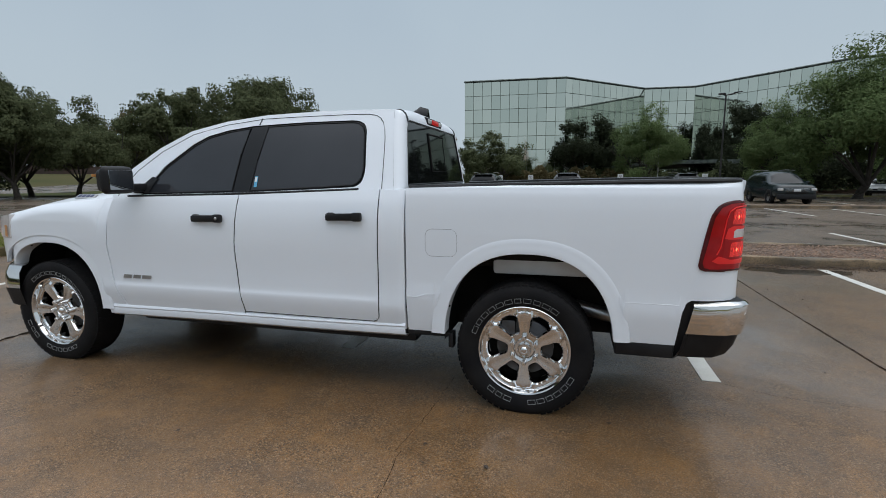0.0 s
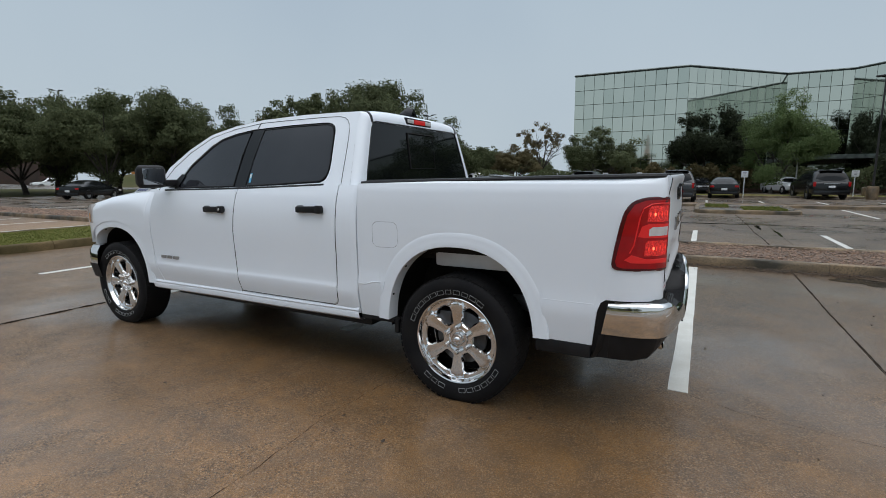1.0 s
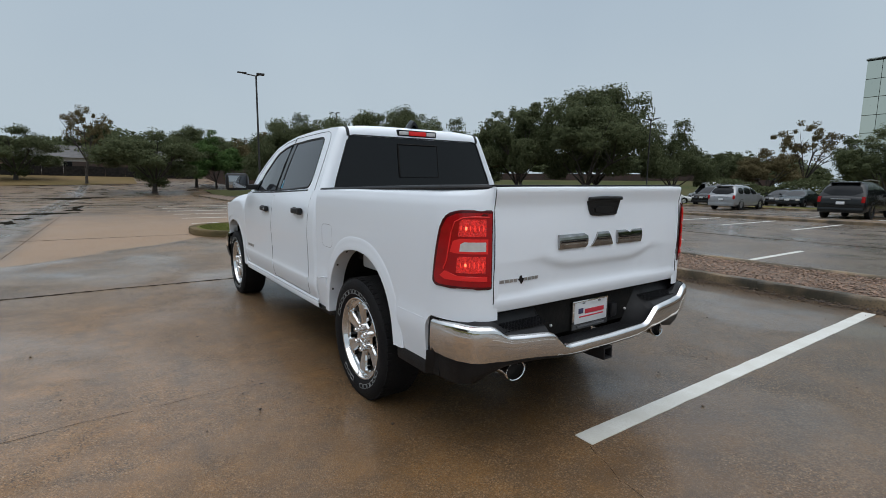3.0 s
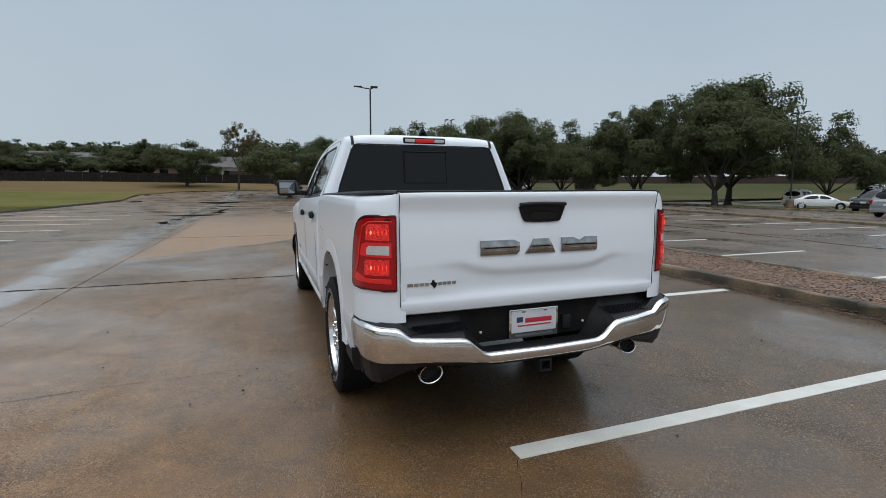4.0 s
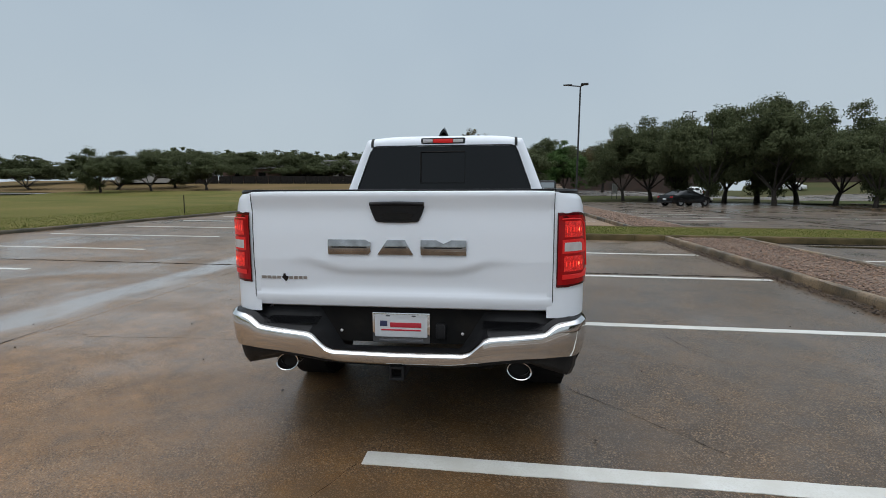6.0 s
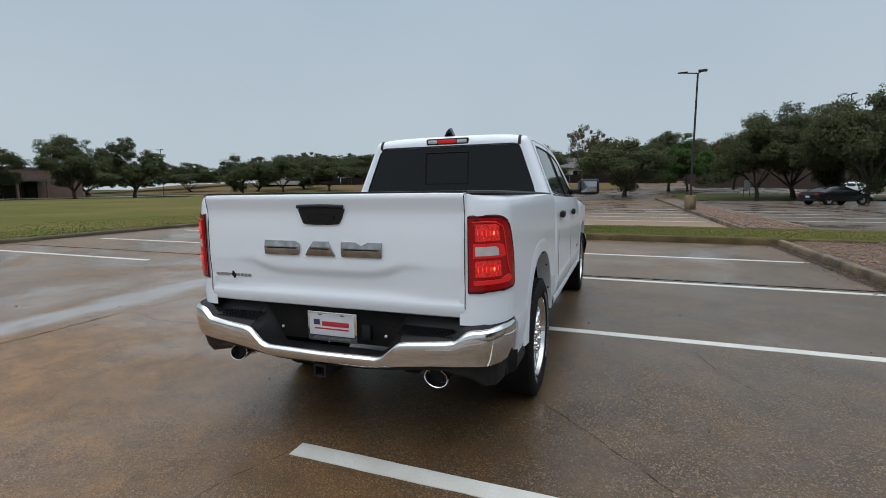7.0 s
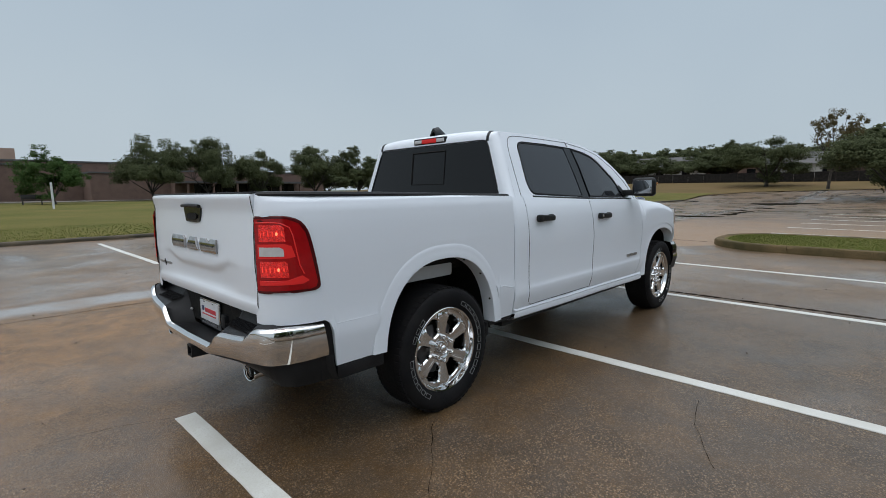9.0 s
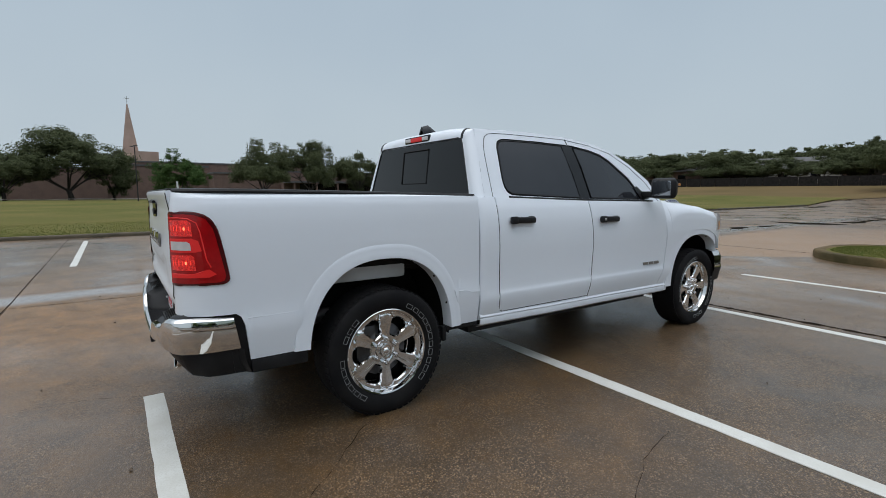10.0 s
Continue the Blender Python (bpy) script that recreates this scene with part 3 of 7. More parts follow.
rear_pane = [(1.80, 1.785), (1.50, 1.795), (1.18, 1.795), (1.142, 1.792), (1.113, 1.783), (1.092, 1.767), (1.077, 1.744), (1.069, 1.715), (1.047, 1.50), (1.048, 1.465), (1.053, 1.437), (1.063, 1.415), (1.083, 1.398), (1.11, 1.386), (1.45, 1.369), (1.862, 1.352), (1.845, 1.55)]
side_outer = [(0.8225, 1.345)] + [(y, belt(y) - 0.004) for y in (0.9, 1.4, 1.93, 2.5, 3.0)] + roof_edge + [(0.874, 1.80)]

rail_z = lerp_table([(-1.2, 1.412), (-0.6, 1.406), (0.0, 1.394), (0.73, 1.378)])
for sgn in (-1, 1):
    # bed side with its wheel opening and wrapped rear corner
    ys = columns(0.728, -1.19, 60, [-0.010 + 0.565 * c for c in arch_cols] + [-0.822, -0.834, -0.845, -0.853, -0.862, -0.875, -0.888, -0.90])
    bed_low = lambda s: max(0.475 if s > 0.1 else float(np.interp(-s, [0.822, 0.845, 0.862, 0.888], [0.505, 0.700, 0.748, 0.767])), arch(s, -0.010, 0.565, 0.63))
    bm = bmesh.new()
    shoulder = [1.24, 1.28, 1.31, 1.33, 1.345, 1.358, 1.368]

    def bed_skin(s, k):
        if k < 16:
            return bed_place(s, bed_low(s) + (1.20 - bed_low(s)) * k / 15, bed_x, sgn)
        if k < 23:
            return bed_place(s, shoulder[int(k) - 16], bed_x, sgn)
        return bed_place(s, 1.368 + (rail_z(s) - 0.010 - 1.368) * (k - 22) / 4, bed_x, sgn)

    rows = grid(bm, ys, range(27), bed_skin)
    rim(bm, rows, lambda co: (-sgn * 0.03, 0, 0))
    part("bed_side", bm, PAINT, truck)
    # front fender
    ys = columns(2.95, 4.43, 50, [FRONT_C + 0.56 * c for c in arch_cols])
    bm = bmesh.new()

    def fender(u, v):
        lo = max(0.47, arch(u, FRONT_C, 0.56, 0.59))
        lo = max(lo, 0.77 if u > 3.75 else 0)
        hi = float(np.interp(u, [2.95, 3.4, 3.75, 4.05, 4.43], [1.300, 1.275, 1.240, 1.175, 1.10]))
        z = lo + (hi - lo) * v
        x, y, z = nose_place(u, z, side_x, sgn)
        if u < 3.2:
            k = min(1.0, max(0.0, (3.2 - u) / 0.24))
            y = y + (door_f(z) + 0.004 - 2.95) * k
        x -= sgn * 0.05 * (max(0.0, v - 0.66) / 0.34) ** 2.2
        return (x, y, z)

    rows = grid(bm, ys, VS, fender)
    rim(bm, rows, lambda co: (-sgn * 0.03, 0, 0))
    part("front_fender", bm, PAINT, truck)
    # doors, cab corner, sill
    front_door = door_panel("front_door", sgn, door_f, door_m, 0.485)
    rear_door = door_panel("rear_door", sgn, door_m, door_r, 0.515)
    side_panel("cab_corner", sgn, columns(0.742, 0.9, 6), lambda y, z, xf, s: (s * (xf(z) - (0.012 if y < 0.76 else 0)), y if y < 0.86 else 0.86 + (y - 0.86) / 0.04 * (door_r(z) - 0.864), z),
               lambda y: 0.475, lambda y: 1.358, side_x)
    bm = bmesh.new()
    sill = [(0.958, 0.534), (0.972, 0.526), (0.980, 0.508), (0.974, 0.498), (0.978, 0.488), (0.970, 0.452), (0.940, 0.434), (0.86, 0.432)]
    rows = grid(bm, [0.745, 1.5, 2.2, 2.98, 3.13], range(len(sill)), lambda u, k: (sgn * (sill[int(k)][0] - 0.012), u, sill[int(k)][1] - 0.022 + (0.012 if u < 1 else -0.006 if u > 2.5 else 0.003)))
    part("door_sill", bm, PAINT, truck)
    bm = bmesh.new()
    box(bm, (sgn * 0.80, 1.8, 0.40), (0.16, 2.2, 0.06), 0.02)
    part("sill_guard", bm, BLACK, truck)
    # dark sheet behind the doors that puts shade into the panel gaps
    bm = bmesh.new()
    grid(bm, [0.78, 1.4, 2.0, 2.6, 3.0], [i / 8 for i in range(9)], lambda u, v: (sgn * (side_x(0.50 + 0.76 * v) - 0.032), u, 0.50 + 0.76 * v))
    part("door_inner_frame", bm, SEAM, truck)
    # upper cab side: white frame, black surround, two dark panes
    bm = bmesh.new()
    collar(bm, side_outer, dlo, (1.90, 1.56), lambda y, z: (sgn * green_x(y, z), y, z), 150, 0.02, (-sgn, 0, 0))
    part("cab_side_frame", bm, PAINT, truck)
    bm = bmesh.new()
    lift_in = lambda d: (lambda y, z: (sgn * (green_x(y, z) - d), y, z))
    cover(bm, dlo, lift_in(0.009), 120, (1.90, 1.56), 4)
    surround = part("window_surround", bm, GLOSS, truck, "gloss black window surround and pillar")
    for pane, pc in ((front_pane, (2.20, 1.52)), (rear_pane, (1.45, 1.58))):
        bm = bmesh.new()
        cover(bm, pane, lift_in(0.006), 80, pc, 3)
        part("window_glass", bm, TINT_SIDE, surround, "dark tinted side window glass")
        seam("window_seal", [Vector(lift_in(0.005)(y, z)) for y, z in pane], 0.0055, BLACK, 6, True, surround)
    seam("belt_strip", [(sgn * (green_x(y, belt(y)) + 0.002), y, belt(y) + 0.004) for y in (2.90, 2.5, 2.0, 1.6, 1.25, 1.06)], 0.008, BLACK, 6, False, surround)
    # door cut lines in the upper frame
    up = [(0.903, 1.362), (0.915, 1.60), (0.920, 1.68), (0.930, 1.74), (0.945, 1.785), (0.968, 1.815), (1.0, 1.834), (1.05, 1.844), (1.20, 1.848), (1.60, 1.846), (1.84, 1.842)]
    seam("door_gap", [(sgn * (green_x(y, z) + 0.0005), y, z) for y, z in up], 0.0024)
    up = [(1.84, 1.842), (2.14, 1.810), (2.42, 1.748), (2.67, 1.63), (2.86, 1.495), (2.95, 1.39), (3.0, 1.31)]
    seam("door_gap", [(sgn * (green_x(y, z) + 0.0005), y, z) for y, z in up], 0.0024)
    seam("door_gap", [(sgn * (green_x(y, z) + 0.0005), y, z) for y, z in [(1.86, 1.845), (1.875, 1.80)]], 0.004)
    # gaps along the lower doors
    for fore, aft, low in ((door_f, door_m, 0.487), (door_m, door_r, 0.517)):
        foot = aft(low + 0.03)
        edge = [(aft(z), z) for z in (1.30, 1.15, 1.0, 0.85, 0.72, 0.60, 0.56, low + 0.03)] + [(foot + 0.012, low + 0.010), (foot + 0.035, low)]
        edge += [(foot + 0.035 + (fore(low) - foot - 0.04) * k / 6, low) for k in range(1, 7)]
        seam("door_gap", [(sgn * (side_x(z) - 0.0012), y, z) for y, z in edge], 0.0030)
    # flares and liners
    flare(sgn, -0.010, 0.494, 0.568, 0.475, 0.505)
    flare(sgn, FRONT_C, 0.490, 0.532, 0.76, 0.46)
    # lower body cladding behind the rear wheel and ahead of it
    bm = bmesh.new()
    box(bm, (sgn * 0.935, -0.665, 0.466), (0.05, 0.31, 0.078), 0.012)
    part("lower_cladding", bm, BLACK, truck)
    bm = bmesh.new()
    box(bm, (sgn * 0.915, 0.60, 0.458), (0.06, 0.27, 0.03), 0.008)
    box(bm, (sgn * 0.90, 0.455, 0.42), (0.07, 0.035, 0.10), 0.01)
    part("mud_guard", bm, BLACK, truck)
    # door handles
    for door, ya, yb, zc in ((front_door, 2.29, 2.04, 1.165), (rear_door, 1.26, 1.01, 1.190)):
        bm = bmesh.new()
        ym = (ya + yb) / 2
        got = box(bm, (sgn * 0.989, ym, zc), (0.030, 0.245, 0.046), 0.013)
        for v in got:
            if v.co.y > ym:
                v.co.z -= 0.004
        box(bm, (sgn * 0.998, yb + 0.03, zc), (0.034, 0.062, 0.056), 0.012)
        box(bm, (sgn * 0.976, ya - 0.03, zc), (0.030, 0.05, 0.050), 0.010)
        handle = part("door_handle", bm, BLACK, door, "black pull handle")
    bm = bmesh.new()
    bmesh.ops.create_uvsphere(bm, u_segments=10, v_segments=6, radius=0.011, matrix=Matrix.Translation((sgn * 1.014, 2.07, 1.165)))
    part("key_cap", bm, SILVER, truck)
    # badge shapes on the front door: three plain chrome blocks
    for y0, y1 in ((2.945, 2.865), (2.855, 2.785), (2.775, 2.690)):
        bm = bmesh.new()
        cz, h = 0.725, 0.013
        out = [(y0, cz - h), (y1 + 0.006, cz - h), (y1, cz + h), (y0 - 0.008, cz + h)]
        slab(bm, out, lambda u, v, d: (sgn * (side_x(v) + 0.001 + d), u, v), 0.006)
        part("door_badge", bm, SILVER, front_door, "small dark chrome badge shape")
    # side mirror
    bm = bmesh.new()
    box(bm, (sgn * 1.108, 2.790, 1.428), (0.232, 0.125, 0.188), 0.045, None, 3)
    for v in bm.verts:
        if v.co.y > 2.80:
            v.co.x -= sgn * 0.02
            v.co.z += (1.42 - v.co.z) * 0.18
    mir = part("side_mirror", bm, BLACK, truck, "black side mirror housing")
    bm = bmesh.new()
    box(bm, (sgn * 1.110, 2.7265, 1.429), (0.176, 0.006, 0.132), 0.002)
    part("mirror_glass", bm, MIRROR, mir, "reflective mirror glass")
    bm = bmesh.new()
    box(bm, (sgn * 0.95, 2.79, 1.372), (0.16, 0.09, 0.06), 0.02)
    cover(bm, [(2.86, 1.332), (2.72, 1.332), (2.66, 1.44), (2.71, 1.45)], lambda y, z: (sgn * (green_x(y, z) + 0.004), y, z), 16)
    part("mirror_arm", bm, BLACK, mir)
    bm = bmesh.new()
    box(bm, (sgn * 1.13, 2.858, 1.46), (0.16, 0.014, 0.022), 0.005)
    part("mirror_lamp", bm, AMBER, mir, "amber repeater lens")
    # head lamp
    bm = bmesh.new()
    rows = grid(bm, [4.02 + 0.39 * i / 10 for i in range(11)], [i / 6 for i in range(7)],
                lambda u, v: tuple(Vector(nose_place(u, 0.98 + (0.185 - (u - 4.02) * 0.15) * v, side_x, sgn)) + Vector((sgn * 0.006, 0.004, 0))))
    rim(bm, rows, lambda co: (-sgn * 0.03, -0.02, 0))
    lamp = part("head_lamp", bm, LENS_CLEAR, truck, "clear head lamp with an amber corner")
    bm = bmesh.new()
    rows = grid(bm, [4.04 + 0.03 * i / 3 for i in range(4)], [i / 3 for i in range(4)],
                lambda u, v: tuple(Vector(nose_place(u, 0.99 + 0.09 * v, side_x, sgn)) + Vector((sgn * 0.010, 0.006, 0))))
    part("side_marker", bm, AMBER, lamp)

# fuel door on the left bed side only
fuel = []
for cy, cz, a0 in ((0.560, 1.080, 0), (0.449, 1.080, 90), (0.449, 1.000, 180), (0.560, 1.000, 270)):
    fuel += [(cy + 0.043 * math.cos(radians(a0 + k)), cz + 0.043 * math.sin(radians(a0 + k))) for k in range(0, 91, 15)]
seam("fuel_door_gap", [(-(bed_x(z) - 0.0003), y, z) for y, z in fuel], 0.0009, SEAM, 6, True)
# short step in the lower body crease
for sgn in (-1, 1):
    seam("body_crease", [(sgn * (bed_x(z) + 0.001), y, z) for y, z in [(0.725, 0.70), (0.66, 0.70), (0.61, 0.718), (0.545, 0.722)]], 0.0022, PAINT)
    seam("body_crease", [(sgn * (bed_x(0.737) - 0.0008), y, 0.737 + 0.0 * y) for y in (-0.55, -0.65, -0.75, -0.83)], 0.0022, PAINT)

# roof, windscreen, bonnet
bm = bmesh.new()


def roof(y, k):
    z = roof_z(y)
    w = green_x(y, z)
    x = w * k
    return (x, y, z + 0.031 * (1 - abs(k) ** 4.5) - 0.012 * max(0, y - 1.8) * (1 - abs(k)))


ks = [math.sin(math.pi / 2 * i / 12) for i in range(-12, 13)]
grid(bm, [0.879, 0.91, 0.95, 1.2, 1.6, 1.84, 2.0, 2.15, 2.3, 2.44], ks, roof)
part("roof", bm, PAINT, truck)
bm = bmesh.new()
grid(bm, [2.445, 2.6, 2.75, 2.9, 2.98, 3.05], ks, lambda y, k: (green_x(y, roof_z(y)) * k, y + 0.10 * (1 - k * k), roof_z(y) + 0.035 * (1 - abs(k) ** 3)))
part("windscreen", bm, TINT, truck, "dark windscreen glass")
bm = bmesh.new()


def hood(u, k):
    w = float(np.interp(u, [3.0, 3.98, 4.2, 4.42], [0.90, 0.90, 0.84, 0.62]))
    edge = float(np.interp(u, [3.0, 3.4, 3.75, 4.05, 4.42], [1.295, 1.272, 1.238, 1.175, 1.11]))
    top = float(np.interp(u, [3.0, 3.3, 3.8, 4.2, 4.42], [1.345, 1.350, 1.315, 1.245, 1.13]))
    return (w * k, u + 0.03 * (1 - k * k), edge + (top - edge) * (1 - abs(k) ** 2.6))


rows = grid(bm, [3.0 + 1.42 * i / 16 for i in range(17)], ks, hood)
bonnet = part("bonnet", bm, PAINT, truck)
for sgn in (-1, 1):
    bm = bmesh.new()
    m = pose(sgn * 0.80, 3.44, 1.300, 0, sgn * 33, 0)
    box(bm, (0, 0, 0), (0.055, 0.19, 0.012), 0.004, m)
    badge = part("bonnet_badge", bm, SILVER, bonnet, "small silver and blue bonnet badge")
    for q in range(4):
        bm = bmesh.new()
        box(bm, (0, -0.06 + q * 0.04, 0.007), (0.032, 0.026, 0.004), 0.001, m)
        part("badge_mark", bm, PRINT_NAVY, bonnet)
# front end
bm = bmesh.new()
box(bm, (0, 4.33, 0.94), (1.30, 0.10, 0.30), 0.03)
grille = part("grille", bm, GLOSS, truck, "black grille with chrome bars")
for z in (0.86, 0.94, 1.02):
    bm = bmesh.new()
    box(bm, (0, 4.39, z), (1.22, 0.03, 0.022), 0.006)
    part("grille_bar", bm, CHROME, grille)
bm = bmesh.new()


def nose_bumper(u, v):
    a = u * math.pi / 2
    x, y = 0.985 * math.sin(min(1.0, abs(u) / 0.9) * math.pi / 2) * (1 if u > 0 else -1), 4.10 + 0.44 * max(0.0, math.cos(min(1.0, abs(u) / 0.9) * math.pi / 2)) ** 1.35 - max(0.0, abs(u) - 0.9) * 1.3
    prof = [(0.40, -0.06), (0.44, 0.0), (0.58, 0.03), (0.70, 0.02), (0.755, -0.01), (0.765, -0.06)]
    z, d = prof[int(v)]
    return (x + d * math.sin(a), y + d * math.cos(a), z)


grid(bm, [i / 24 for i in range(-24, 25)], (2, 3, 4, 5), nose_bumper)
front_bumper = part("front_bumper", bm, CHROME, truck, "chrome front bumper")
bm = bmesh.new()
grid(bm, [i / 24 for i in range(-24, 25)], (0, 1, 2), nose_bumper)
part("valance", bm, BLACK, front_bumper, "black lower valance")

# cab rear wall with its glass
rear_y = lambda z: 0.765 + (z - 1.375) * 0.115
back_glass = [(-0.80, 1.385), (-0.775, 1.45), (-0.665, 1.755), (-0.645, 1.795), (-0.60, 1.806), (0.60, 1.806), (0.645, 1.795), (0.665, 1.755), (0.775, 1.45), (0.80, 1.385)]
glass_x = lerp_table([(1.34, 0.818), (1.385, 0.80), (1.45, 0.775), (1.755, 0.665), (1.80, 0.640)])


def wrap(q, w, rc, y0):
    """Across the cab's back: straight, then round the corner; q from -1 to 1."""
    a = max(0.0, abs(q) - 0.8) / 0.2 * math.pi / 2
    x = min(abs(q), 0.8) / 0.8 * (w - rc) + rc * math.sin(a)
    return (math.copysign(x, q), y0 + rc * (1 - math.cos(a)))


CORNER = 0.060
arc_q = [0.8 + 0.2 * i / 8 for i in range(9)]
for sgn in (-1, 1):
    bm = bmesh.new()

    def pillar(z, k):
        w = green_x(0.85, z)
        if k < 3:
            return (sgn * (glass_x(z) + (w - CORNER - glass_x(z)) * max(0, k) / 3), rear_y(z) + (0.018 if k < 0 else 0), z)
        x, y = wrap(arc_q[int(k) - 3], w, CORNER, rear_y(z))
        return (sgn * x, y, z)

    grid(bm, [1.34, 1.385, 1.45, 1.53, 1.60, 1.68, 1.755, 1.80], range(-1, 12), pillar)
    part("rear_pillar", bm, PAINT, truck)
bm = bmesh.new()


def header(q, a):
    s, c = math.sin(radians(a)), math.cos(radians(a))
    z0 = 1.866 * s + 1.80 * (1 - s)
    w = green_x(0.85, z0)
    x, y = wrap(q, w, CORNER * c, rear_y(1.80) + 0.0645 * (1 - c))
    return (x, y, 1.80 + (1.866 + 0.031 * (1 - (abs(x) / w) ** 4.5) - 1.80) * s)


header_q = [-q for q in arc_q[:0:-1]] + [0.8 * i / 12 for i in range(-12, 13)] + arc_q[1:]
rows = grid(bm, header_q, range(0, 91, 10), header)
part("roof_header", bm, PAINT, truck)
bm = bmesh.new()
box(bm, (0, 0.784, 1.02), (1.66, 0.02, 0.73), 0.004)
part("cab_back", bm, PAINT, truck)
bm = bmesh.new()
cover(bm, back_glass, lambda x, z: (x, rear_y(z) + 0.004, z), 80, (0, 1.6), 4)
rear_glass = part("rear_window", bm, TINT, truck, "dark tinted rear window with a sliding centre pane")
seam("window_seal", [(x, rear_y(z) + 0.002, z) for x, z in back_glass], 0.006, BLACK, 6, True, rear_glass)
bm = bmesh.new()
slab(bm, [(-0.195, 1.475), (0.195, 1.475), (0.195, 1.745), (-0.195, 1.745)], lambda u, v, d: (u, rear_y(v) + 0.004 - d, v), 0.003)
part("sliding_pane", bm, TINT, rear_glass)
for pts in ([(-0.20, 1.75), (0.20, 1.75)], [(-0.20, 1.472), (0.20, 1.472)], [(0.20, 1.75), (0.20, 1.472)], [(-0.20, 1.75), (-0.20, 1.472)]):
    seam("pane_bar", [(x, rear_y(z), z) for x, z in pts], 0.007 if pts[0][1] > pts[1][1] + 0.1 and pts[0][0] < 0 or pts[0][1] > 1.7 and pts[1][1] > 1.7 else 0.0025, DARK, 6, False, rear_glass)
for sgn in (-1, 1):
    bm = bmesh.new()
    rows = grid(bm, (0.640, 0.652, 0.664), range(0, 91, 10), lambda x, a: tuple(Vector(header(sgn * 0.8 * x / (green_x(0.85, 1.80 + 0.066 * math.sin(radians(a))) - CORNER * math.cos(radians(a))), a)) + Vector((0, -0.004 * math.cos(radians(a)), 0.004 * math.sin(radians(a))))))
    rim(bm, rows, lambda co: (0, 0.006, -0.006))
    part("roof_moulding", bm, BLACK, truck)
# high brake lamp
bm = bmesh.new()
box(bm, (0, 0.834, 1.847), (0.405, 0.045, 0.060), 0.018)
chm = part("high_brake_lamp", bm, GLOSS, truck, "high brake lamp with red centre and clear ends")
bm = bmesh.new()
box(bm, (0, 0.812, 1.847), (0.175, 0.014, 0.036), 0.005)
part("red_lens", bm, LENS_BAR, chm)
for sgn in (-1, 1):
    bm = bmesh.new()
    box(bm, (sgn * 0.138, 0.813, 1.847), (0.092, 0.014, 0.032), 0.006)
    part("clear_lens", bm, LENS_CLEAR, chm)
# roof antenna fin
bm = bmesh.new()
slabs = [(0.865, 0.042), (0.93, 0.038), (1.0, 0.022), (1.05, 0.006)]
rows = grid(bm, range(4), range(7), lambda i, k: ((-1 + k / 3) * slabs[int(i)][1] * (1 - 0.0), slabs[int(i)][0], 1.902 + [0.060, 0.078, 0.035, 0.004][int(i)] * (1 - abs(-1 + k / 3) ** 1.6)))
rim(bm, rows, lambda co: (0, 0, -0.03))
part("antenna_fin", bm, GLOSS, truck, "black roof antenna fin")

# bed box, rail caps
bm = bmesh.new()
box(bm, (0, -0.22, 0.90), (1.60, 1.80, 0.05), 0.01)
for sgn in (-1, 1):
    box(bm, (sgn * 0.80, -0.22, 1.14), (0.05, 1.80, 0.46), 0.01)
    box(bm, (sgn * 0.650, -0.10, 1.03), (0.38, 0.86, 0.24), 0.05)
box(bm, (0, 0.685, 1.14), (1.60, 0.05, 0.46), 0.01)
part("bed_liner", bm, DARK, truck, "black bed liner")
# tailgate
gate_prof = lerp_table([(0.795, -1.125), (0.805, -1.147), (0.83, -1.1565), (0.864, -1.160), (0.878, -1.151), (0.94, -1.154), (1.05, -1.162), (1.20, -1.160),
                        (1.28, -1.153), (1.33, -1.154), (1.36, -1.164), (1.392, -1.169), (1.403, -1.164), (1.408, -1.150), (1.409, -1.10)])


def gate(x, z):
    dip = 0.985 + 0.055 * min(1.0, max(0.0, (abs(x) - 0.22) / 0.25)) ** 2
    k = 1 / (1 + math.exp(-(z - dip) / 0.007))
    fade = min(1.0, max(0.0, (0.62 - abs(x)) / 0.25))
    scoop = 0.010 * (1 - k) * fade * min(1.0, max(0.0, (z - 0.885) / 0.02)) - 0.004 * fade * k * max(0, 1 - abs(z - dip - 0.03) / 0.06)
    return (x, gate_prof(z) + scoop + 0.010 * (abs(x) / 0.785) ** 6, z)


bm = bmesh.new()
zs = sorted({0.795, 0.805, 0.83, 0.855, 0.868, 0.882, 0.90, 0.92} | {round(0.94 + i * 0.0105, 4) for i in range(12)} | {1.08, 1.12, 1.16, 1.2, 1.25, 1.3, 1.33, 1.36, 1.38, 1.392, 1.403, 1.408, 1.409})
rows = grid(bm, [0.784 * i / 40 for i in range(-40, 41)], zs, gate)
rim(bm, rows, lambda co: (0, 0.07, 0))
tailgate = part("tailgate", bm, PAINT, truck, "white tailgate with chrome letter-like badge shapes")
bm = bmesh.new()
box(bm, (0, -1.118, 1.410), (1.564, 0.058, 0.014), 0.004)
part("gate_top_cap", bm, BLACK, tailgate)
